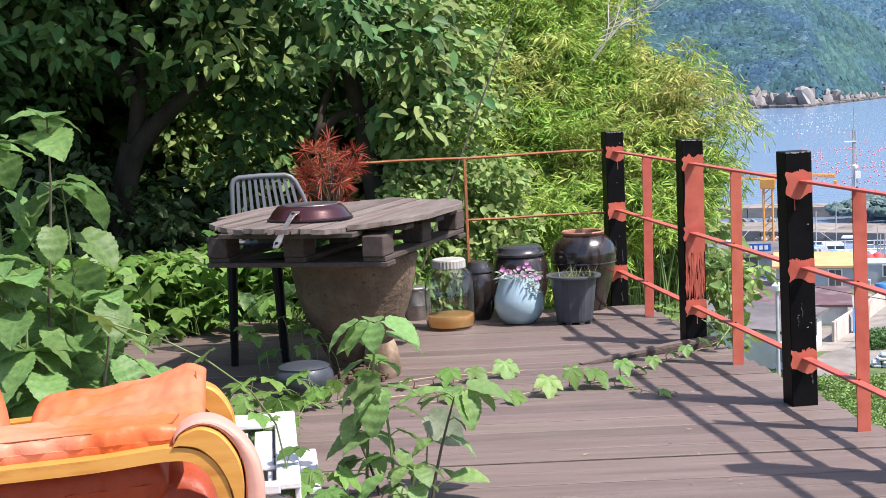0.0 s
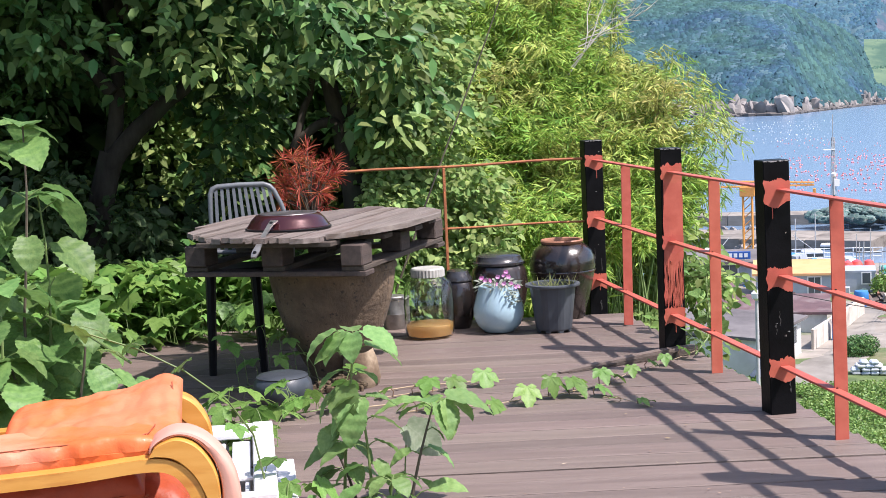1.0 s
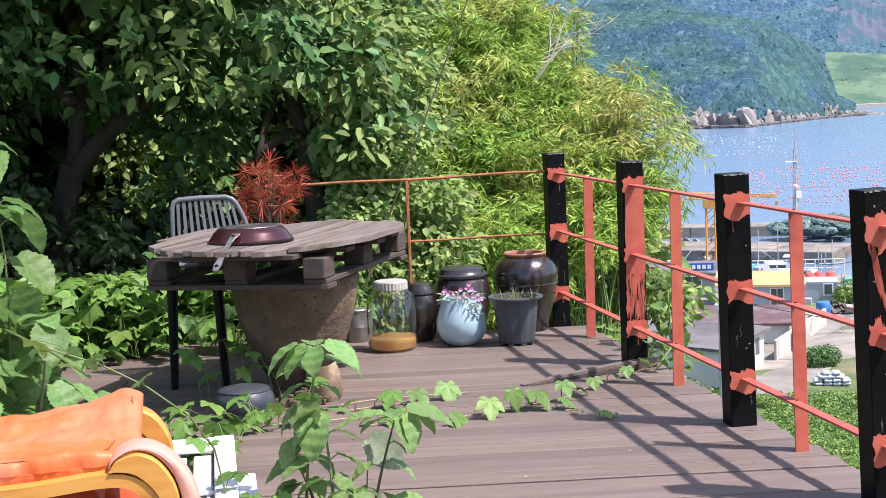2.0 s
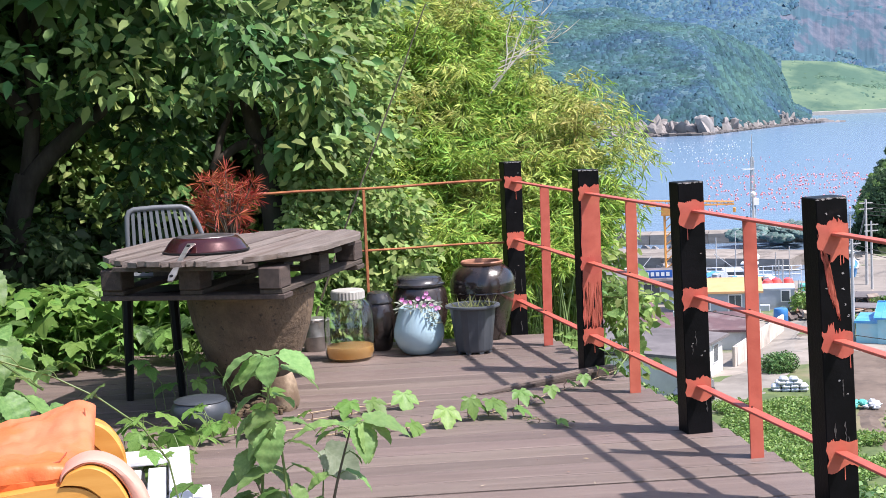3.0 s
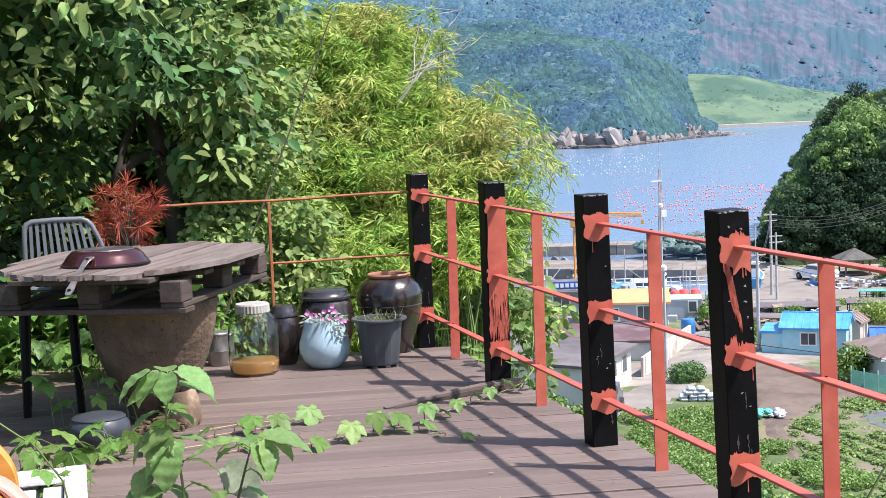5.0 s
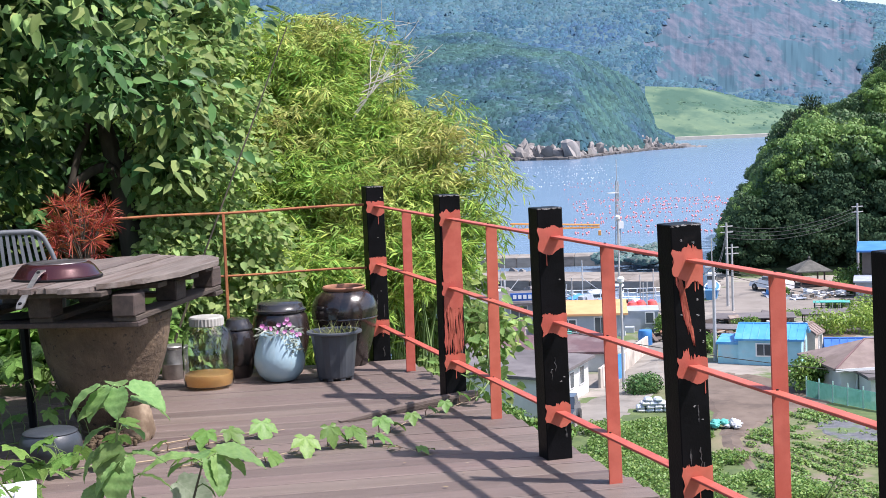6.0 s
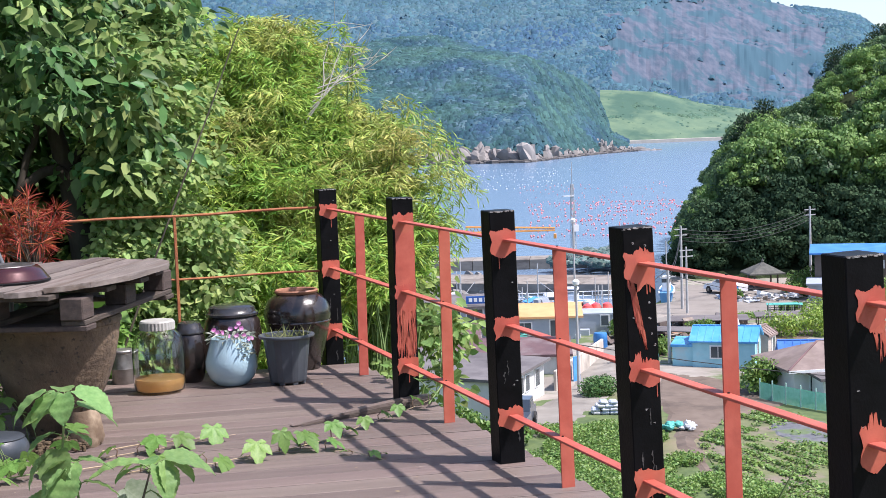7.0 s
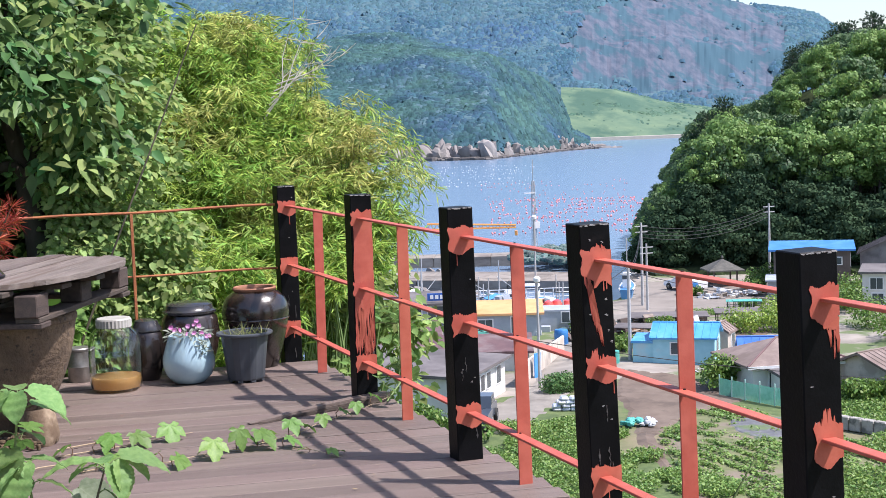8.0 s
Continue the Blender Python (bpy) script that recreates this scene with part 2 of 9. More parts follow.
M["plot"] = surf("weedy_garden_soil", (0.10, 0.125, 0.045), (0.17, 0.175, 0.085), 1.2, 0.95, bump=0.6, fine=9, c=(0.19, 0.155, 0.115), patch=0.35, patch_band=(0.52, 0.62))
M["mulch"] = surf("grey_plastic_mulch", (0.10, 0.10, 0.105), (0.16, 0.16, 0.165), 2.0, 0.6, bump=0.4, fine=8, c=(0.11, 0.15, 0.06), patch=0.8, patch_band=(0.5, 0.58))
M["yard"] = surf("gravel_yard", (0.18, 0.158, 0.135), (0.24, 0.215, 0.188), 0.7, 0.9, bump=0.4, fine=12, c=(0.25, 0.22, 0.19), patch=0.12)
M["concrete"] = surf("harbour_concrete", (0.19, 0.172, 0.148), (0.265, 0.245, 0.215), 0.5, 0.85, bump=0.3, fine=8, c=(0.15, 0.135, 0.115), patch=0.3)
# blue distance haze is mixed into the far hillside colour
M["forest"] = surf("hazy_far_forest", (0.066, 0.122, 0.155), (0.09, 0.152, 0.176), 0.09, 0.9, bump=0.0, c=(0.055, 0.11, 0.12), patch=0.012, sharp=(0.4, 0.6), spec=0.1)
# meadow green paled and blued in colour for distance haze
M["meadow"] = surf("hazy_meadow", (0.098, 0.160, 0.112), (0.142, 0.205, 0.130), 0.05, 0.9, bump=0.0, c=(0.066, 0.122, 0.092), patch=0.022, patch_band=(0.46, 0.6), spec=0.05)
# quarry rock tinted blue for the same haze
M["quarry"] = surf("hazy_quarry_rock", (0.066, 0.096, 0.134), (0.126, 0.138, 0.178), 0.16, 0.9, bump=0.0, c=(0.056, 0.108, 0.142), patch=0.045, patch_band=(0.47, 0.56), stretch=(1, 0.5, 0.5), spec=0.05)
# headland crowns carry the haze in their blue
M["far_leaf"] = leafy("hazy_forest_leaf", (0.028, 0.064, 0.084), (0.058, 0.120, 0.110), 0.28, 0.9, tl=0.0, spec=0.03, scale=0.035, c=(0.040, 0.084, 0.130), patch=0.014)
M["wet_rock"] = surf("wet_dark_rock", (0.065, 0.058, 0.055), (0.125, 0.11, 0.10), 0.3, 0.6, bump=0.6, fine=2)
# mountain crowns bluer still, for thicker haze
M["peak_leaf"] = leafy("hazy_mountain_leaf", (0.042, 0.094, 0.140), (0.074, 0.142, 0.172), 0.22, 0.9, tl=0.0, spec=0.03, scale=0.02, c=(0.048, 0.100, 0.165), patch=0.010)
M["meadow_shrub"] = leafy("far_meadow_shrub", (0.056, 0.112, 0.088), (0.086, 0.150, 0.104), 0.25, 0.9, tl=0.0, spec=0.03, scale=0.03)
M["rock"] = surf("shore_rock", (0.18, 0.165, 0.155), (0.31, 0.285, 0.27), 0.3, 0.9, bump=0.6, fine=2, c=(0.15, 0.14, 0.13), patch=0.15, jitter=0.2)


def water():
    m = bpy.data.materials.new("sea_water")
    m.use_nodes = True
    nt = m.node_tree
    b = nt.nodes["Principled BSDF"]
    b.inputs["Base Color"].default_value = (0.145, 0.22, 0.32, 1)
    b.inputs["Roughness"].default_value = 0.22
    b.inputs["IOR"].default_value = 1.33
    co = nt.nodes.new("ShaderNodeTexCoord")
    prev = None
    for s, d in ((0.35, 0.10), (0.05, 0.35)):
        n = nt.nodes.new("ShaderNodeTexNoise")
        n.inputs["Scale"].default_value, n.inputs["Detail"].default_value = s, 5
        nt.links.new(co.outputs["Object"], n.inputs["Vector"])
        bp = nt.nodes.new("ShaderNodeBump")
        bp.inputs["Strength"].default_value, bp.inputs["Distance"].default_value = 0.6, d
        nt.links.new(n.outputs[0], bp.inputs["Height"])
        if prev:
            nt.links.new(prev.outputs[0], bp.inputs["Normal"])
        prev = bp
    nt.links.new(prev.outputs[0], b.inputs["Normal"])
    return m


M["water"] = water()


def glassy(name, tint, rough=0.02):
    m = bpy.data.materials.new(name)
    m.use_nodes = True
    b = m.node_tree.nodes["Principled BSDF"]
    b.inputs["Base Color"].default_value = (*tint, 1)
    b.inputs["Transmission Weight"].default_value = 1.0
    b.inputs["Roughness"].default_value = rough
    b.inputs["IOR"].default_value = 1.45
    return m


def see_through(m, share):
    """Fine netting: a share of the light goes straight through."""
    nt = m.node_tree
    out = nt.nodes["Material Output"].inputs["Surface"]
    mix = nt.nodes.new("ShaderNodeMixShader")
    mix.inputs[0].default_value = share
    nt.links.new(out.links[0].from_socket, mix.inputs[1])
    nt.links.new(nt.nodes.new("ShaderNodeBsdfTransparent").outputs[0], mix.inputs[2])
    nt.links.new(mix.outputs[0], out)
    return m


M["clay_pale"] = surf("pale_worn_clay", (0.26, 0.19, 0.12), (0.40, 0.31, 0.21), 8, 0.8, bump=0.5, fine=40, c=(0.15, 0.10, 0.06), patch=5)
M["chip"] = surf("pale_paint_chip", (0.26, 0.25, 0.24), (0.4, 0.39, 0.38), 20, 0.7)
M["scuff"] = surf("scuffed_grey_paint", (0.045, 0.042, 0.040), (0.085, 0.080, 0.076), 20, 0.7, bump=0.2)
M["glass"] = glassy("clear_jar_glass", (0.93, 0.96, 0.95))
M["liquid"] = surf("amber_liquid", (0.34, 0.20, 0.07), (0.44, 0.28, 0.11), 6, 0.15, bump=0.0, through_light=0.65)

# ---------------------------------------------------------------- geometry


class G:
    """Vertices and faces gathered for one mesh."""

    def __init__(self):
        self.v, self.f = [], []

    def add(self, verts, faces):
        n = len(self.v)
        self.v += [tuple(p) for p in verts]
        self.f += [tuple(i + n for i in f) for f in faces]
        return self

    def box(self, centre, size, rot=None, ch=0.0):
        """A box; ch: chamfer of its edges."""
        cx, hx = Vector(centre), Vector(size) / 2
        rot = rot or Matrix.Identity(3)
        c = min(ch, 0.45 * min(size))
        if c <= 0:
            vs = [Vector((sx * hx.x, sy * hx.y, sz * hx.z)) for sx in (-1, 1) for sy in (-1, 1) for sz in (-1, 1)]
            fs = [(0, 1, 3, 2), (4, 6, 7, 5), (0, 4, 5, 1), (2, 3, 7, 6), (0, 2, 6, 4), (1, 5, 7, 3)]
            return self.add([cx + rot @ p for p in vs], fs)
        vs, idx = [], {}
        for sx in (-1, 1):
            for sy in (-1, 1):
                for sz in (-1, 1):
                    for ax in range(3):
                        s = (sx, sy, sz)
                        p = [s[k] * (hx[k] - (0 if k == ax else c)) for k in range(3)]
                        idx[s, ax] = len(vs)
                        vs.append(Vector(p))
        fs = []
        for ax in range(3):
            u, w = (ax + 1) % 3, (ax + 2) % 3
            for s in (-1, 1):
                ring = []
                for a, b in ((-1, -1), (1, -1), (1, 1), (-1, 1)):
                    k = [0, 0, 0]
                    k[ax], k[u], k[w] = s, a, b
                    ring.append(idx[tuple(k), ax])
                fs.append(tuple(ring if s > 0 else ring[::-1]))
            for a in (-1, 1):
                for b in (-1, 1):
                    k0, k1 = [0, 0, 0], [0, 0, 0]
                    k0[ax], k1[ax] = -1, 1
                    k0[u] = k1[u] = a
                    k0[w] = k1[w] = b
                    q = (idx[tuple(k0), u], idx[tuple(k1), u], idx[tuple(k1), w], idx[tuple(k0), w])
                    fs.append(q if a * b > 0 else q[::-1])
        for s in idx:
            if s[1] == 0:
                t = (idx[s[0], 0], idx[s[0], 1], idx[s[0], 2])
                fs.append(t if s[0][0] * s[0][1] * s[0][2] > 0 else t[::-1])
        return self.add([cx + rot @ p for p in vs], fs)

    def lathe(self, profile, n=32, centre=(0, 0, 0), cap=True, wob=0.0):
        """A body of revolution about z from (radius, height) pairs, bottom to top."""
        vs, fs = [], []
        for r, z in profile:
            for i in range(n):
                a = 2 * math.pi * i / n
                k = r * (1 + wob * math.sin(3 * a + 5 * z) + wob * 0.6 * math.sin(5 * a + 1))
                vs.append((centre[0] + k * math.cos(a), centre[1] + k * math.sin(a), centre[2] + z))
        for j in range(len(profile) - 1):
            for i in range(n):
                a, b = j * n + i, j * n + (i + 1) % n
                fs.append((a, b, b + n, a + n))
        if cap:
            fs.append(tuple(range(n))[::-1])
            fs.append(tuple(range((len(profile) - 1) * n, len(profile) * n)))
        return self.add(vs, fs)

    def tube(self, pts, radii, n=8, cap=True):
        pts = [Vector(p) for p in pts]
        if not hasattr(radii, "__len__"):
            radii = [radii] * len(pts)
        vs, fs = [], []
        side = None
        for i, p in enumerate(pts):
            d = (pts[min(i + 1, len(pts) - 1)] - pts[max(i - 1, 0)]).normalized()
            if side is None:
                side = d.orthogonal().normalized()
            side = (side - d * side.dot(d)).normalized()
            up = d.cross(side)
            for k in range(n):
                a = 2 * math.pi * k / n
                vs.append(p + radii[i] * (math.cos(a) * side + math.sin(a) * up))
        for j in range(len(pts) - 1):
            for k in range(n):
                a, b = j * n + k, j * n + (k + 1) % n
                fs.append((a, b, b + n, a + n))
        if cap:
            fs.append(tuple(range(n))[::-1])
            fs.append(tuple(range((len(pts) - 1) * n, len(pts) * n)))
        return self.add(vs, fs)

    def strip(self, path, width, thick, axis=(0, 1, 0)):
        """A bent band: follows path, width along axis, thick across."""
        ax, path = Vector(axis), [Vector(p) for p in path]
        if len(path) > 3:
            n0, k = len(path), 5
            knots = [(i + j / k) for i in range(n0 - 1) for j in range(k)] + [n0 - 1]
            spread = lambda w: [w[int(t)] + (w[min(n0 - 1, int(t) + 1)] - w[int(t)]) * (t - int(t)) for t in knots] if hasattr(w, "__len__") else w
            width, thick = spread(width), spread(thick)
            bent = []
            for t in knots:
                i, f = min(int(t), n0 - 2), t - min(int(t), n0 - 2)
                a, b, c, d = path[max(i - 1, 0)], path[i], path[i + 1], path[min(i + 2, n0 - 1)]
                bent.append(0.5 * (2 * b + (c - a) * f + (2 * a - 5 * b + 4 * c - d) * f * f + (3 * b - a - 3 * c + d) * f ** 3))
            path = bent
        vs, fs = [], []
        for i, p in enumerate(path):
            d = (path[min(i + 1, len(path) - 1)] - path[max(i - 1, 0)]).normalized()
            nrm = ax.cross(d).normalized()
            w = width[i] if hasattr(width, "__len__") else width
            t = thick[i] if hasattr(thick, "__len__") else thick
            for a, b in ((-1, -1), (1, -1), (1, 1), (-1, 1)):
                vs.append(p + ax * (a * w / 2) + nrm * (b * t / 2))
        for j in range(len(path) - 1):
            for k in range(4):
                a, b = j * 4 + k, j * 4 + (k + 1) % 4
                fs.append((a, b, b + 4, a + 4))
        fs += [(3, 2, 1, 0), tuple(range(len(path) * 4 - 4, len(path) * 4))]
        return self.add(vs, fs)

    def prism(self, outline, z0, z1):
        """An outline (x, y) raised from z0 to z1."""
        n = len(outline)
        vs = [(x, y, z0) for x, y in outline] + [(x, y, z1) for x, y in outline]
        fs = [tuple(range(n))[::-1], tuple(range(n, 2 * n))] + [(i, (i + 1) % n, n + (i + 1) % n, n + i) for i in range(n)]
        return self.add(vs, fs)

    def mesh(self, name, mat, smooth=False):
        me = bpy.data.meshes.new(name)
        me.from_pydata([tuple(p) for p in self.v], [], self.f)
        me.materials.append(mat)
        if smooth:
            me.shade_smooth()
            try:
                me.set_sharp_from_angle(angle=radians(42))
            except Exception:
                pass
        me.update()
        return me


def part(name, g, mat, parent, label="", smooth=False, m=None):
    ob = new(name, g.mesh(name, mat, smooth))
    ob.parent = parent
    if m is not None:
        ob.matrix_basis = m
    return tagged(ob, label)


def piece(name, me, parent, m):
    """A repeat: one more object on the mesh me."""
    ob = new(name, me)
    ob.parent, ob.matrix_basis = parent, m
    return ob


def thing(name, label, category, m=None, group="", kind=""):
    ob = new(name)
    ob.empty_display_size = 0.1
    if m is not None:
        ob.matrix_basis = m
    return tagged(ob, label, category, group, kind)


def solid(name, g, mat, label, category, m=None, smooth=False, group="", kind=""):
    ob = new(name, g.mesh(name, mat, smooth))
    if m is not None:
        ob.matrix_basis = m
    return tagged(ob, label, category, group, kind)


def fast_mesh(name, verts, quads, mat):
    """A mesh from arrays: verts (N, 3), quads (K, 4)."""
    me = bpy.data.meshes.new(name)
    me.vertices.add(len(verts))
    me.vertices.foreach_set("co", np.asarray(verts, np.float32).ravel())
    k = quads.shape[1]
    me.loops.add(quads.size)
    me.loops.foreach_set("vertex_index", quads.astype(np.int32).ravel())
    me.polygons.add(len(quads))
    me.polygons.foreach_set("loop_start", np.arange(0, quads.size, k, dtype=np.int32))
    me.update(calc_edges=True)
    me.materials.append(mat)
    return me


RNG = np.random.default_rng(7)


def unit(a):
    return a / np.maximum(np.linalg.norm(a, axis=-1, keepdims=True), 1e-9)


def leaves(name, at, way, size, ratio, mat, droop=0.25, fold=0.25, up=(0, 0, 1), tilt=0.6, vary=0.3, plain=False):
    """A mesh of many leaves: base points at, directions way, length size, breadth ratio * size; each is folded along its rib.
    plain: four-cornered leaves, for foliage seen from afar."""
    n = len(at)
    way = unit(np.asarray(way, float))
    ref = unit(np.asarray(up, float) + RNG.normal(0, tilt, (n, 3)))
    side = unit(np.cross(way, ref))
    nrm = np.cross(side, way)
    ln = (size * (1 + RNG.uniform(-vary, vary, n)))[:, None]
    w = ln * ratio / 2
    down = np.array([0, 0, -1.0])
    b = at
    l1 = at + way * ln * 0.28 + side * w * 0.85 + nrm * w * fold
    l2 = at + way * ln * 0.62 + side * w * 0.8 + nrm * w * fold + down * ln * droop * 0.3
    t = at + way * ln + down * ln * droop
    r1 = at + way * ln * 0.28 - side * w * 0.85 + nrm * w * fold
    r2 = at + way * ln * 0.62 - side * w * 0.8 + nrm * w * fold + down * ln * droop * 0.3
    if plain:
        mid = at + way * ln * 0.45 + down * ln * droop * 0.2
        verts = np.stack([b, mid + side * w, t, mid - side * w], 1).reshape(-1, 3)
        return fast_mesh(name, verts, np.arange(n)[:, None] * 4 + np.array([[0, 3, 2, 1]]), mat)
    verts = np.stack([b, l1, l2, t, r2, r1], 1).reshape(-1, 3)
    k = np.arange(n)[:, None] * 6
    quads = np.concatenate([k + np.array([[0, 3, 2, 1]]), k + np.array([[0, 5, 4, 3]])], 0)
    return fast_mesh(name, verts, quads, mat)


def clumps(centres, radius, per, squash=(1, 1, 1), shell=0.55):
    """Points in balls round centres, more of them near the outside; and the ways out."""
    c = np.repeat(np.asarray(centres, float), per, 0)
    d = unit(RNG.normal(0, 1, (len(c), 3)))
    r = np.repeat(np.asarray(radius, float), per)[:, None] if hasattr(radius, "__len__") else radius
    k = RNG.uniform(shell, 1.0, (len(c), 1)) ** 0.7
    return c + d * r * k * np.array(squash), d


def polar(az, d):
    """Plan position at a bearing (degrees clockwise from +y) and a distance."""
    return d * math.sin(radians(az)), d * math.cos(radians(az))

# ---------------------------------------------------------------- ground, sea and far hills


def ease(t):
    t = min(1.0, max(0.0, t))
    return t * t * (3 - 2 * t)


def coast(az):
    """How far off the water begins, by bearing."""
    if az < 27:
        return 92 + 36 * ease((az - 15) / 4.5)
    return 128 + 260 * ease((az - 27) / 2.5)


def terrain(x, y):
    """Height of the ground."""
    d, az = math.hypot(x, y), math.degrees(math.atan2(x, y))
    near = 13 - 10 * ease((az - 6) / 10)
    behind = max(ease((az - 60) / 50), ease((-35 - az) / 50))
    bank = 1.9 * ease((az - 12) / 8) * (1 - behind)
    z = -0.45 - bank * ease((d - 2.4) / 2.5) - (14.55 * (1 - behind) - bank) * ease((d - near) / (57 - near))
    z += -5.0 * ease((d - coast(az)) / 9) * (1 - behind)
    z += (6.0 * ease((az - 27.6) / 3.0) * ease((d - 150) / 5) + 13.0 * ease((az - 27.8) / 8.0) * ease((d - 157) / 26)) * (1 - ease((d - 260) / 120))
    z += 0.25 * noise.noise((x * 0.15, y * 0.15, 0)) * ease((d - 9) / 20)
    return z


def build_ground():
    rings = [0.0, 1.5, 3, 4.5, 6, 8, 10, 12, 14] + [16 + 2.2 * i for i in range(68)] + [170 + 8 * i for i in range(30)] + [450, 600, 1000, 2000, 4500]
    bearings = [-180 + 6 * i for i in range(30)] + [0.8 * i for i in range(60)] + [48 + 6 * i for i in range(22)]
    n, vs, fs = len(bearings), [], []
    for d in rings:
        for a in bearings:
            x, y = polar(a, d)
            vs.append((x, y, terrain(x, y) if d < 430 else (-20 if -60 < a < 85 else -0.5)))
    for j in range(len(rings) - 1):
        for i in range(n):
            a, b = j * n + i, j * n + (i + 1) % n
            fs.append((a, a + n, b + n, b))
    g = G()
    g.v, g.f = vs, fs
    return solid("ground", g, M["grass"], "grassy hillside running down to a village by the sea", "ground", kind="structure", smooth=True)


build_ground()
g = G()
g.add([(-4500, 60, -17.5), (4500, 60, -17.5), (4500, 4800, -17.5), (-4500, 4800, -17.5)], [(0, 1, 2, 3)])
solid("water", g, M["water"], "calm blue bay water under a clear sky", "sea", kind="structure")


def swell(q, fade, canopy):
    """The broad folds of a hillside."""
    return fade * canopy * 2.4 * noise.noise(q * 0.18)


def hill(name, label, az0, az1, front, ridge, depth, mat, canopy, lump, nx=300, ny=80, power=0.8, seed=0.0, second=None):
    """A hillside seen across the water: front(az) is its foot's distance, ridge(az) its crest's height, depth its run."""
    vs, fs = [], []
    for j in range(ny + 1):
        s = j / ny
        for i in range(nx + 1):
            az = az0 + (az1 - az0) * i / nx
            d = front(az) + depth * s
            x, y = polar(az, d)
            top = ridge(az)
            z = -18.5 + (top + 18.5) * (s ** power if s < 0.8 else 0.8 ** power + (s - 0.8) * 0.3)
            q = Vector((x / lump, y / lump, z / lump + seed))
            fade = min(1.0, s * 12)
            if second and second[1](Vector((x, y, z))):
                step = noise.noise((az * 0.9, 5, 0)) * 6
                z += 1.5 * math.sin((z + step) * 0.13) + 2.6 * noise.noise((az * 1.6, z * 0.03, 2)) + 1.3 * noise.noise((az * 5, z * 0.08, 6))
            else:
                z += fade * canopy * (0.9 - 1.2 * min(1.0, noise.voronoi(q, distance_metric="DISTANCE")[0][0]))
            z += swell(q, fade, canopy)
            vs.append((x, y, z))
    for j in range(ny):
        for i in range(nx):
            a = j * (nx + 1) + i
            fs.append((a, a + 1, a + nx + 2, a + nx + 1))
    gg = G()
    gg.v, gg.f = vs, fs
    ob = solid(name, gg, mat, label, "hill", kind="structure")
    if second:
        ob.data.materials.append(second[0])
        for p in ob.data.polygons:
            if second[1](p.center):
                p.material_index = 1
    return ob


def bare_rock(p):
    """Where the old quarry lays the mountain bare."""
    az, up = math.degrees(math.atan2(p.x, p.y)), math.degrees(math.atan2(p.z - 1.3, math.hypot(p.x, p.y)))
    w = 1.5 * noise.noise((az * 0.6, up * 1.6, 4)) + 0.7 * noise.noise((az * 2.0, up * 5.0, 8))
    foot = 1.0 - 0.16 * (az - 26.5)
    inside = min(1.6 * (az - 25.2), 1.8 * (33.6 - az), 2.2 * (up - foot), 3.0 * (4.75 - 0.05 * (az - 29) ** 2 - up))
    return inside + 1.0 * w > 0.35


def curve(*pairs):
    xs, ys = zip(*pairs)
    return lambda a: float(np.interp(a, xs, ys))


HEAD_FOOT = curve((4, 640), (18, 715), (22, 700), (25, 830), (26, 860))
HEAD_RIDGE = curve((4, 60), (14.5, 57), (16.3, 64), (18.5, 62), (20.7, 54), (22.2, 46.5), (23.75, 36.5), (24.7, 20), (25.03, 6), (25.25, -9), (25.9, -17))
PEAK_FOOT = curve((3, 1230), (44, 1330))
PEAK_RIDGE = curve((3, 215), (14, 215), (24, 205), (29, 178), (32.5, 140), (33.7, 133), (34.6, 123), (35.4, 106), (37.2, 84), (44, 40))
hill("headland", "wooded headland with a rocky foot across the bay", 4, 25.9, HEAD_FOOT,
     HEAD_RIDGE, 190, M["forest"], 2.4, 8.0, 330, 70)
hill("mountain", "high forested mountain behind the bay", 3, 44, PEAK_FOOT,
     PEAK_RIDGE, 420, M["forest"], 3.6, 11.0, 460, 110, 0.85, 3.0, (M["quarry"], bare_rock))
hill("meadow_slope", "green meadow above a narrow beach, paled by haze in its colour", 24.9, 34.5, curve((24, 1125), (35, 1185)),
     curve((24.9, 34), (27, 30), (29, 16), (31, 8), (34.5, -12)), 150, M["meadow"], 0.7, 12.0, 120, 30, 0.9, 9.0)


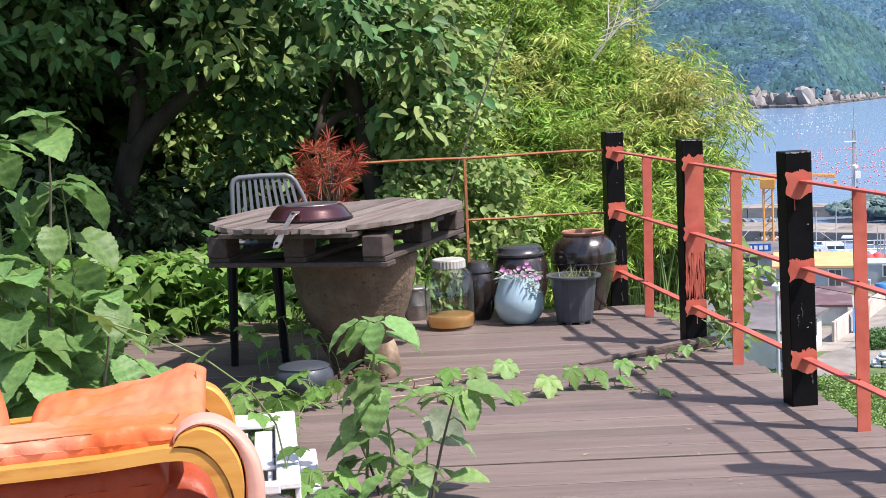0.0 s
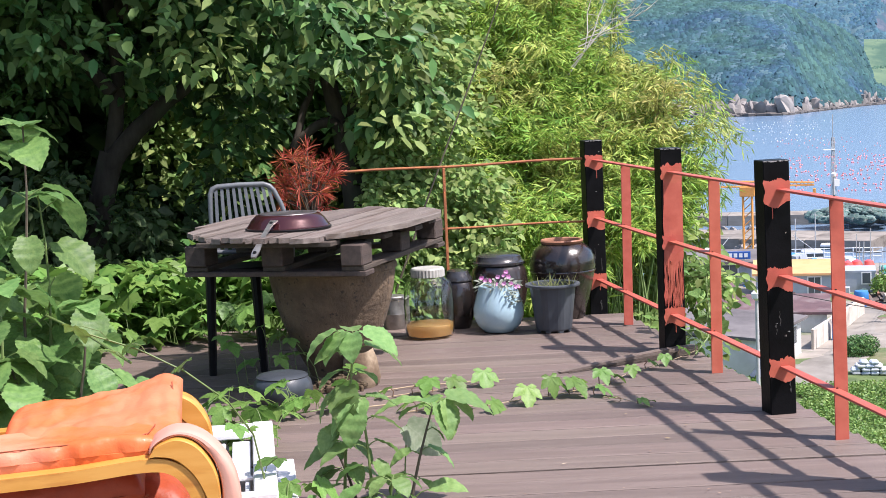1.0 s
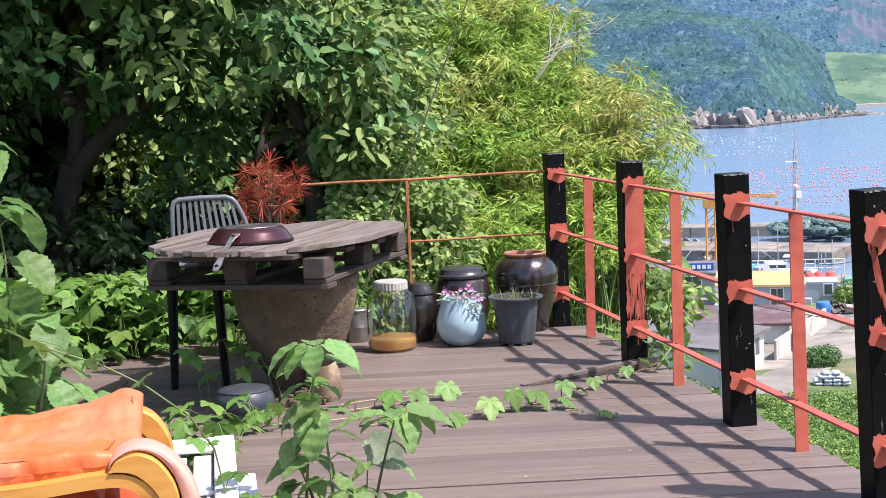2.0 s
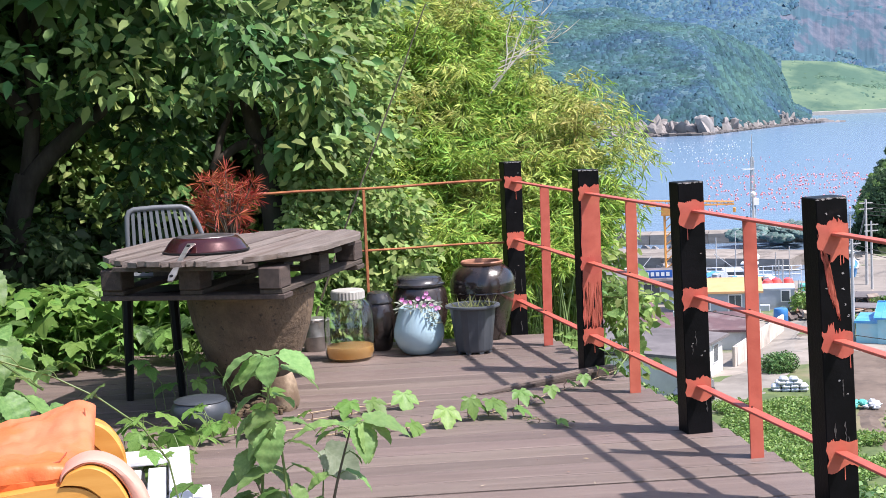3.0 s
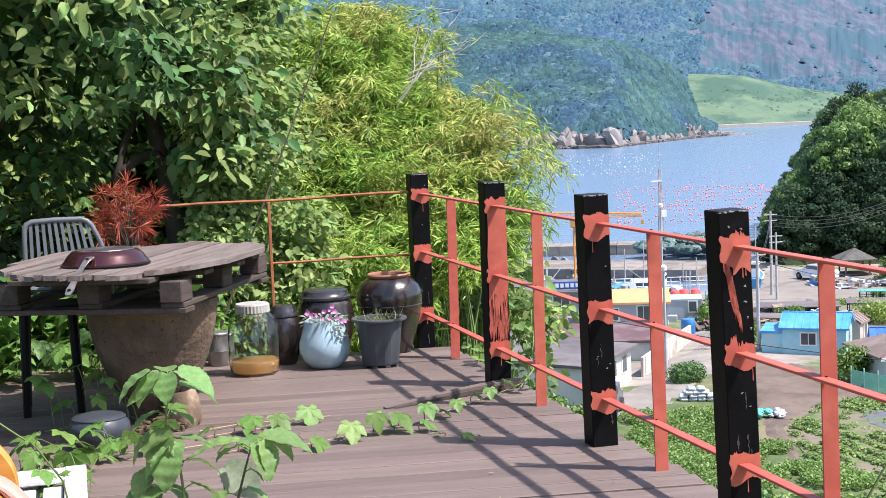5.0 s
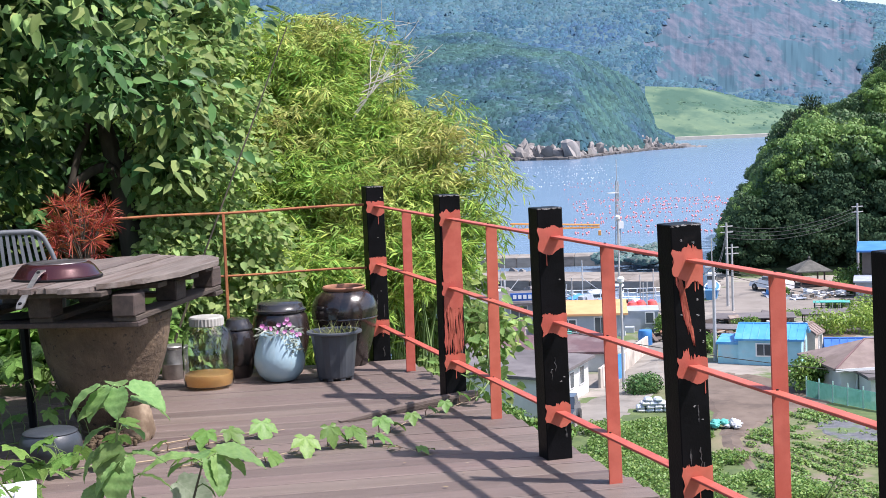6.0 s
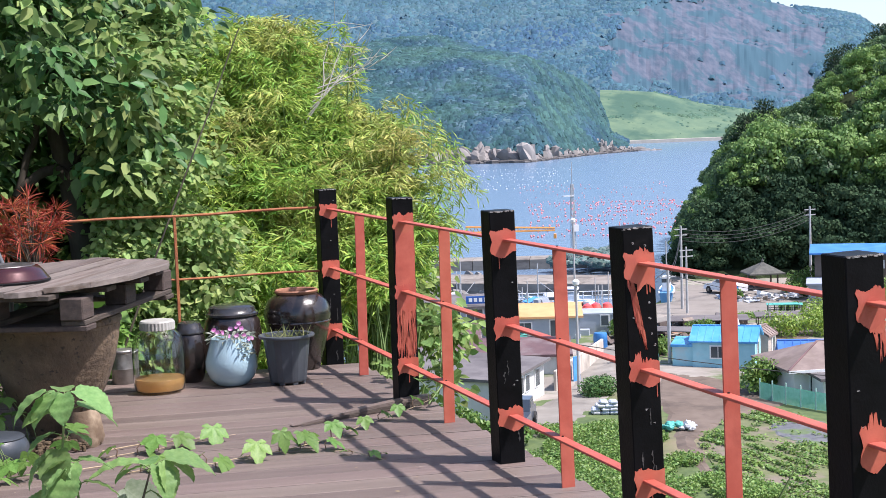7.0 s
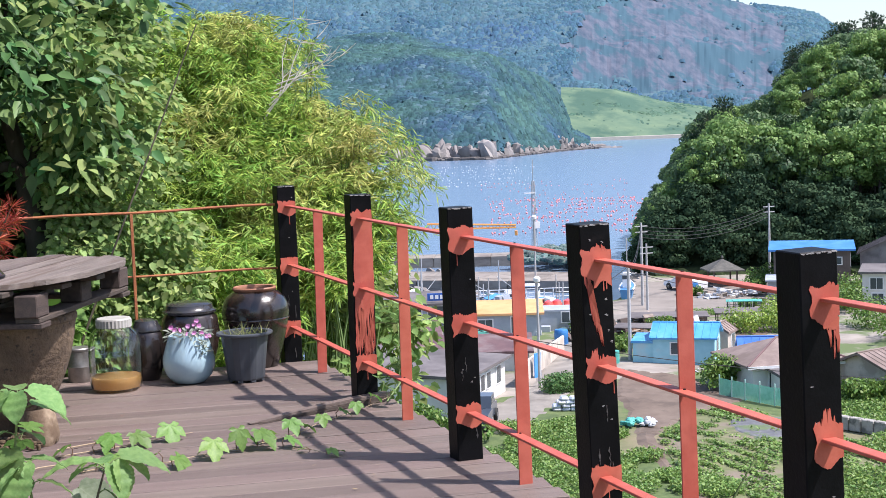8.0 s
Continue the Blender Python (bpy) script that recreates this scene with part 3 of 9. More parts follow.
def far_woods(name, label, count, az0, az1, front, ridge, depth, power, r, size, keep, canopy=0.0, lump=8.0, seed=0.0, mat="far_leaf"):
    """Tree crowns on a far hillside, too many to count."""
    cs = []
    while len(cs) < count:
        az, t = wobble(az0, az1), random.random()
        x, y = polar(az, front(az) + depth * t)
        z = -18.5 + (ridge(az) + 18.5) * (t ** power if t < 0.8 else 0.8 ** power + (t - 0.8) * 0.3)
        p = Vector((x, y, z))
        if t > 0.02 and keep(p):
            cs.append((x, y, z + r * 0.1 + swell(Vector((x / lump, y / lump, z / lump + seed)), min(1.0, t * 12), canopy) + 0.2 * canopy))
    c = np.array(cs)
    ball = np.array([(math.cos(i * math.pi / 3), math.sin(i * math.pi / 3), -0.9) for i in range(6)] + [(0.62 * math.cos(i * math.pi / 1.5), 0.62 * math.sin(i * math.pi / 1.5), 0.6) for i in range(3)])
    tri = np.array([(0, 1, 6), (1, 2, 7), (1, 7, 6), (2, 3, 7), (3, 4, 8), (3, 8, 7), (4, 5, 8), (5, 0, 6), (5, 6, 8), (6, 7, 8)])
    k = r * (0.5 + 1.2 * RNG.uniform(0, 1, len(c)) ** 1.6)
    lumps = 1 + 0.3 * np.sin(ball @ np.array([2.1, 3.7, 1.3]) + RNG.uniform(0, 6.28, (len(c), 1)))
    lumps += RNG.normal(0, 0.14, (len(c), len(ball)))
    verts = c[:, None, :] + ball[None] * (lumps * k[:, None])[..., None] * np.array([1, 1, size])
    faces = tri[None] + (np.arange(len(c)) * len(ball))[:, None, None]
    me = fast_mesh(name, verts.reshape(-1, 3), faces.reshape(-1, 3), M[mat])
    me.shade_smooth()
    # normals bent upward to soften crown shade, imitating haze
    soft = unit(np.tile(unit(ball), (len(c), 1)) * 0.60 + np.array([0, 0, 1.0]) + RNG.normal(0, 0.10, (len(c) * len(ball), 3)))
    me.normals_split_custom_set_from_vertices(soft)
    tagged(new(name, me), label, "forest", kind="stuff")


def wobble(lo, hi):
    return random.uniform(lo, hi)


far_woods("far_woods", "dense forest on the headland, blue haze mixed into its green", 36000, 9, 25.9, HEAD_FOOT,
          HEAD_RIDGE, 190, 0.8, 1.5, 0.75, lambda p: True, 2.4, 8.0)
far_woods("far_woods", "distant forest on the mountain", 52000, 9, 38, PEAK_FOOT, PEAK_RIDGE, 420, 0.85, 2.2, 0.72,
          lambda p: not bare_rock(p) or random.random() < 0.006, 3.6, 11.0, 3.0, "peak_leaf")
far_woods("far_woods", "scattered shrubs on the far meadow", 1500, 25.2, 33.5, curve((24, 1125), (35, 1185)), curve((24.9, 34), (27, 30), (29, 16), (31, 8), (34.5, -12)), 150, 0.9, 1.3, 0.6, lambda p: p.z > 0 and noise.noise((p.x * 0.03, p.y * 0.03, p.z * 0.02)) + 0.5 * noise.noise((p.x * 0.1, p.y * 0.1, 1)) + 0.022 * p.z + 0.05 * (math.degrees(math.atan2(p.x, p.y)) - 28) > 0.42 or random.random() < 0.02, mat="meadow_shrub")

# ---------------------------------------------------------------- deck and railing
SKEW = radians(-8)
RAIL_X = 2.145
POSTS = [8.13, 6.716, 5.319, 4.146, 2.948, 1.80]
BALUSTERS = [7.56, 6.13, 4.815, 3.61, 2.42]


def ragged(w, h, top=0.012, bottom=0.02, drips=0, lean=0.0):
    """An uneven paint outline round the origin, w wide and h high, with drips."""
    pts, n = [], 14
    for i in range(n + 1):
        pts.append((-w / 2 + w * i / n, h / 2 + wobble(-top, top) * (1.0 if i % 3 else 0.3) - 0.25 * top * math.cos(i * 0.9)))
    for i in range(1, 5):
        pts.append((w / 2 + wobble(-0.004, 0.004), h / 2 - h * i / 5))
    marks = set(random.sample(range(3, n - 2), drips)) if drips else set()
    for i in range(n, -1, -1):
        x = -w / 2 + w * i / n
        y = -h / 2 + wobble(-bottom, bottom)
        if i in marks:
            q = wobble(0.03, 0.10)
            pts += [(x + 0.004, y), (x + 0.003, y - q), (x - 0.003, y - q), (x - 0.005, y)]
        else:
            pts.append((x, y))
    for i in range(1, 5):
        pts.append((-w / 2 + wobble(-0.006, 0.006), -h / 2 + h * i / 5))
    return pts


# how high the brush marks rise and where, by post and bar
SMEARS = {(2, 0): (0.006, 13), (2, 1): (0.006, 8), (2, 2): (0.016, 16), (3, 0): (0.03, 13), (3, 1): (0.055, 10), (3, 2): (0.016, 6), (4, 0): (0.006, 20), (4, 1): (0.065, 11), (1, 2): (0.02, 12)}


def brush(w, h, lift, drips, peak):
    """A brushed paint patch with bristle strokes drawn up round peak (0 to 26 across) and a drip or two below."""
    n, ph = 60, wobble(0, 9)
    rise = []
    for k in range(18):
        u = peak + random.gauss(0, 5.5)
        reach = (0.002 + 0.7 * lift * math.exp(-((u - peak) / 6.5) ** 2)) * wobble(0.35, 1.05)
        rise.append((-w / 2 + w * u / 26, wobble(0.0016, 0.0042), reach))
    top = []
    for i in range(n + 1):
        x = -w / 2 + w * i / n
        base = h / 2 - 0.010 + 0.004 * math.sin(i * 0.15 + ph) + 0.003 * noise.noise((i * 0.3, ph, 0))
        top.append((x, base + max([0] + [q * max(0.0, 1 - ((x - c) / b) ** 4) for c, b, q in rise])))
    low, marks = [], set(random.sample(range(12, n - 6), drips))
    for i in range(n, -1, -1):
        x = -w / 2 + w * i / n
        y = -h / 2 + 0.012 * math.sin(i * 0.09 + ph) + 0.004 * noise.noise((i * 0.2, ph, 4))
        if i in marks:
            q = wobble(0.02, 0.05)
            low += [(x + 0.0008, y), (x + 0.0018, y - q), (x, y - q - 0.004), (x - 0.0018, y - q), (x - 0.0008, y)]
        else:
            low.append((x, y))
    left = [(-w / 2 + 0.005 * math.sin(k * 1.7 + ph), -h / 2 + h * k / 6) for k in range(1, 6)]
    return G().prism(top + low + left, 0, 0.0016)


def build_railing():
    rail = thing("railing", "deck railing of black posts and red-primed steel bars with rough paint", "railing")
    heights = (0.885, 0.548, 0.190)
    w = 0.105
    for k, y in enumerate(POSTS):
        x = RAIL_X + (0.0, 0.012, -0.004, 0.006, 0.0, 0.0)[k]
        gp = G().box((0, 0, 0.45), (w, w, 1.1), None, 0.003)
        lean = (-0.2, 0.1, -0.7, -1.55, -1.35, -1.3)[k]
        x -= 0.5 * math.sin(radians(lean))
        post = part("post", gp, M["post"], rail, "black-painted square post with red primer smears", m=pose(x, y, 0, 0, lean, wobble(-2, 2)))
        for i, h in enumerate(heights):
            ph = 0.088 + wobble(-0.012, 0.022)
            lift, peak = SMEARS.get((k, i), (0.012, 9 + 4 * i))
            wide = 0.078 if k == 4 and i < 2 else 0.104
            rise = brush(wide, ph, lift, 1 if random.random() < 0.6 else 0, peak)
            part("paint_patch", rise, M["primer"], post, "brushed red primer", m=pose(0.052 - wide / 2, -w / 2 - 0.0002, h - 0.005, 90))
        for q in range(7):
            part("worn_edge", G().prism(ragged(wobble(0.004, 0.014), wobble(0.002, 0.005), 0.001, 0.0015), 0, 0.0012), M["chip"], post, m=pose(-0.045 + 0.015 * q + wobble(-0.006, 0.006), -w / 2 - 0.0001, 0.998 - wobble(0, 0.003), 90))
        for q in range(4):
            part("worn_edge", G().prism(ragged(wobble(0.0015, 0.003), wobble(0.015, 0.07), 0.002, 0.006), 0, 0.0012), M["scuff"], post, m=pose(wobble(-0.03, 0.045), -w / 2 - 0.0001, wobble(0.03, 0.4), 90))
        for q in range(6):
            part("paint_chip", G().prism(ragged(wobble(0.001, 0.003), wobble(0.002, 0.007), 0.0006, 0.001), 0, 0.0012), M["chip"], post, m=pose(wobble(-0.04, 0.045), -w / 2 - 0.0001, wobble(0.2, 0.95), 90))
        if k == 1:
            part("paint_patch", G().prism(ragged(0.098, 0.46, 0.012, 0.02, 2), 0, 0.0014), M["primer"], post, "broad red primer smear", m=pose(0.002, -w / 2 - 0.0001, 0.69, 90))
            for i in range(22):
                part("paint_streak", G().prism(ragged(0.003 + wobble(0, 0.003), wobble(0.16, 0.34), 0.01, 0.02), 0, 0.0013), M["primer"], post, m=pose(-0.045 + 0.0043 * i, -w / 2 - 0.0001, 0.37 + wobble(-0.03, 0.03), 90))
        if k == 3:
            part("paint_patch", brush(0.062, 0.115, 0.02, 2, 12), M["primer"], post, "splashed red primer", m=pose(0.018, -w / 2 - 0.0003, 0.865, 90))
            for i in range(7):
                part("paint_streak", G().prism(ragged(0.007 - 0.0005 * i, 0.16 + 0.02 * (i % 3), 0.02, 0.03), 0, 0.0013), M["primer"], post, m=pose(-0.036 + 0.0052 * i, -w / 2 - 0.0001, 0.80 - 0.014 * i, 90, 0, 0) @ pose(0, 0, 0, 0, 0, 9))
            for x1, z1 in ((0.022, 0.94), (-0.02, 0.95), (0.028, 0.76), (0.027, 0.71), (0.03, 0.66)):
                part("paint_chip", G().prism(ragged(0.003, 0.006, 0.001, 0.001), 0, 0.0012), M["chip"], post, m=pose(x1, -w / 2 - 0.0001, z1, 90))
        if k == 4:
            for i, (x1, ln) in enumerate(((0.026, 0.062), (0.036, 0.088), (0.046, 0.076))):
                part("paint_streak", G().prism(ragged(0.005, ln, 0.01, 0.02), 0, 0.0013), M["primer"], post, m=pose(x1, -w / 2 - 0.0001, 0.845 - ln / 2, 90))
            part("paint_patch", G().prism(ragged(0.042, 0.03, 0.005, 0.006), 0, 0.0014), M["primer"], post, m=pose(0.029, -w / 2 - 0.0003, 0.828, 90))
    for k in range(len(POSTS) - 1):
        y1, y0 = POSTS[k] - w / 2, POSTS[k + 1] + w / 2
        for h in heights:
            gr = G()
            gr.box((RAIL_X + 0.008, (y0 + y1) / 2, h), (0.040, y1 - y0 - 0.004, 0.009), None, 0.0015)
            part("rail_bar", gr, M["primer"], rail)
        gb = G()
        yb = BALUSTERS[k]
        lean = (0.6, 0.4, -0.65, -0.65, -0.8)[k]
        gb.box((0, 0, 0.44), (0.052, 0.006, 0.88), None, 0.001)
        gb.box((0.024, 0.024, 0.44), (0.005, 0.045, 0.88), None, 0.001)
        part("baluster", gb, M["primer"], rail, m=pose(RAIL_X + 0.036 - 0.5 * math.sin(radians(lean)), yb, 0, 0, lean))
        for h in heights:
            part("bolt", G().lathe([(0.005, 0), (0.005, 0.003), (0.003, 0.005)], 8), M["post"], rail, m=pose(RAIL_X + 0.02, yb - 0.012, h + 0.003))
    return rail


build_railing()
random.seed(11)


def build_back_rail():
    rail = thing("back_rail", "thin rusty two-bar fence along the back of the deck", "railing")
    for z0, z1, r in ((0.895, 0.885, 0.0075), (0.528, 0.537, 0.0065)):
        g1 = G()
        pts = [(2.11 - 0.2 * i, 8.14 + 0.008 * i, z0 + (z1 - z0) * i / 8 + 0.004 * math.sin(i * 1.3)) for i in range(9)]
        part("bar", g1.tube(pts, r, 8), M["rust"], rail, smooth=True)
    for x in (1.28,):
        part("upright", G().box((x, 8.17, 0.39), (0.016, 0.016, 0.98), None, 0.002), M["rust"], rail)
    part("paint_patch", G().box((0.60, 8.20, 0.888), (0.26, 0.017, 0.017), None, 0.003), M["primer"], rail)


build_back_rail()

# ---------------------------------------------------------------- table, chair and things on the deck


def build_table():
    t = thing("pallet_table", "round-cut weathered wooden pallet used as a tabletop", "table", pose(0.470, 6.78, 0, 0, 0, 64))
    top, A, B = 0.735, 0.735, 0.525
    round_at = lambda v: math.sqrt(max(0.03, 1 - (v / (B + 0.02)) ** 2)) ** 0.8
    edges, y = [], -B
    while y < B - 0.07:
        edges.append(y)
        y += random.choice((0.088, 0.10, 0.115, 0.125))
    edges.append(B)
    for a, b in zip(edges, edges[1:]):
        ka, kb, km = round_at(a), round_at(b), round_at((a + b) / 2)
        lo, hi = wobble(-0.03, 0.02), wobble(-0.02, 0.03)
        notch = wobble(0.0, 0.03)
        gb = G().prism([(-A * ka + lo, a + 0.004), (A * ka + hi, a + 0.004), (A * km + hi + 0.008, (a + b) / 2), (A * kb + hi, b - 0.004), (-A * kb + lo, b - 0.004), (-A * kb + lo + notch, (2 * b + a) / 3), (-A * km + lo - 0.012, (a + b) / 2)], -0.011, 0.011)
        part("plank", gb, M["pallet"], t, m=pose(0, 0, top - 0.011 + wobble(-0.004, 0.003), wobble(-1.2, 1.2), wobble(-0.3, 0.3), 0))
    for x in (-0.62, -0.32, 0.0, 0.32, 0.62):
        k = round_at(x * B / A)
        part("cross_board", G().box((x, 0.0, top - 0.036), (0.11, 2 * B * k * 0.93, 0.022), None, 0.003), M["pallet_shade"], t)
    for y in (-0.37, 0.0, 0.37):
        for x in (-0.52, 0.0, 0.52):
            part("block", G().box((x, y, top - 0.094), (0.13, 0.10, 0.092), None, 0.005), M["pallet_shade"], t)
        part("bottom_board", G().box((0, y, top - 0.152), (1.14, 0.105, 0.022), None, 0.003), M["pallet_shade"], t)
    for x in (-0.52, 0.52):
        part("skid_board", G().box((x, 0, top - 0.175), (0.11, 0.86, 0.022), None, 0.003), M["pallet_shade"], t)
    return t


build_table()


def build_urn():
    prof = [(0.105, 0.0), (0.115, 0.008), (0.132, 0.05), (0.158, 0.10), (0.198, 0.18), (0.238, 0.27), (0.268, 0.36), (0.287, 0.45), (0.297, 0.52), (0.298, 0.545), (0.282, 0.55), (0.26, 0.52)]
    u = thing("urn", "large brown earthenware urn carrying the pallet tabletop", "urn", pose(0.50, 6.66, 0.0))
    part("body", G().lathe(prof[:9] + [(0.29, 0.53)], 44, wob=0.008), M["urn"], u, smooth=True)
    part("rim", G().lathe([(0.294, 0.515), (0.303, 0.522), (0.305, 0.54), (0.298, 0.552), (0.282, 0.555), (0.262, 0.53)], 44, wob=0.006, cap=False), M["urn"], u, smooth=True)
    part("foot_ring", G().lathe([(0.108, 0.0), (0.122, 0.004), (0.128, 0.022), (0.122, 0.03)], 44, cap=False), M["urn"], u, smooth=True)
    solid("clay_shard", G().lathe([(0.075, 0), (0.085, 0.03), (0.075, 0.12), (0.06, 0.17)], 20, cap=False, wob=0.06), M["clay_pale"], "broken pale clay pot leaning on the urn", "shard", pose(0.60, 6.46, 0.0, 6, -4, 0), smooth=True)
    g0 = G()
    for i in range(60):
        a, r = wobble(0, 6.28), wobble(0, 0.16)
        g0.box((r * math.cos(a), r * math.sin(a) * 0.7, 0.012 + wobble(0, 0.05) * (1 - r / 0.16)), (wobble(0.015, 0.04), wobble(0.015, 0.04), wobble(0.01, 0.03)), Matrix.Rotation(a, 3, "Z"), 0.004)
    solid("soil_heap", g0, M["soil"], "crumbled soil spilt at the foot of the urn", "soil", pose(0.50, 6.42, 0.0), kind="stuff")
    return u


build_urn()


def build_pan():
    p = thing("frying_pan", "maroon frying pan lying upside down with a steel handle", "frying pan", pose(0.305, 6.50, 0.737, 0, 0, 8))
    prof = [(0.185, 0.0), (0.190, 0.004), (0.190, 0.012), (0.183, 0.018), (0.165, 0.045), (0.145, 0.064), (0.13, 0.068)]
    part("body", G().lathe(prof, 48, cap=False), M["pan"], p, "maroon pan wall", True)
    part("base_disc", G().lathe([(0.131, 0.067), (0.128, 0.071), (0.08, 0.071), (0.075, 0.069), (0.002, 0.069)], 48, cap=False), M["pan_dark"], p, "sooty ringed pan base", True)
    part("rim", G().lathe([(0.184, 0.0), (0.194, 0.0), (0.195, 0.006), (0.19, 0.009)], 48, cap=False), M["chair_black"], p, "black rolled rim", True)
    gh = G()
    path = [(-0.09, -0.150, 0.050), (-0.115, -0.20, 0.040), (-0.15, -0.275, 0.016), (-0.20, -0.385, -0.026), (-0.225, -0.435, -0.050), (-0.243, -0.471, -0.070)]
    gh.strip(path, [0.036, 0.024, 0.020, 0.024, 0.032, 0.020], 0.007, (0.91, -0.41, 0))
    handle = part("handle", gh, M["steel"], p, "flat pale steel handle", True)
    for q in ((-0.112, -0.195, 0.046), (-0.232, -0.448, -0.051)):
        part("handle_hole", G().lathe([(0.008, 0.0), (0.008, 0.003)], 14), M["chair_black"], handle, m=pose(*q, 26, 0, -24))


build_pan()


def build_plastic_chair():
    c = thing("plastic_chair", "grey slatted plastic chair with black legs behind the table", "chair", pose(0.10, 7.10, 0))
    part("seat", G().box((-0.03, 0, 0.505), (0.32, 0.30, 0.02), None, 0.008), M["chair_black"], c)
    fr = G()
    arch = [(-0.150, 0.15, 0.43), (-0.148, 0.175, 0.62), (-0.146, 0.20, 0.80), (-0.143, 0.206, 0.858), (-0.132, 0.211, 0.882), (-0.108, 0.214, 0.893), (0.0, 0.216, 0.897), (0.125, 0.214, 0.895), (0.154, 0.212, 0.884), (0.175, 0.209, 0.862), (0.205, 0.20, 0.80), (0.240, 0.182, 0.70), (0.252, 0.165, 0.56), (0.245, 0.15, 0.43)]
    fr.tube(arch, [0.011, 0.011, 0.012, 0.013, 0.014, 0.014, 0.014, 0.014, 0.014, 0.013, 0.012, 0.011, 0.011, 0.011], 10)
    back = part("back_frame", fr, M["chair_grey"], c, smooth=True)
    for i in range(10):
        u = (i + 0.5) / 10
        xt, xb = -0.128 + 0.29 * u, -0.135 + 0.37 * u
        part("slat", G().strip([(xt, 0.214, 0.893), (xt + (xb - xt) * 0.15, 0.207, 0.84), (xt + (xb - xt) * 0.5, 0.19, 0.72), (xb, 0.165, 0.565)], 0.016, 0.009, (1, 0, 0)), M["chair_grey"], back, smooth=True)
    part("back_bar", G().tube([(-0.15, 0.165, 0.57), (0.04, 0.16, 0.56), (0.25, 0.165, 0.57)], 0.012, 8), M["chair_grey"], back, smooth=True)
    for sx in (-1, 1):
        for sy in (-1, 1):
            part("leg", G().tube([(sx * 0.108 - 0.055, sy * 0.12, 0.50), (sx * 0.124 - 0.055, sy * 0.14, 0.0)], [0.026, 0.018], 8), M["chair_black"], c, "black tapered plastic leg", True)


build_plastic_chair()


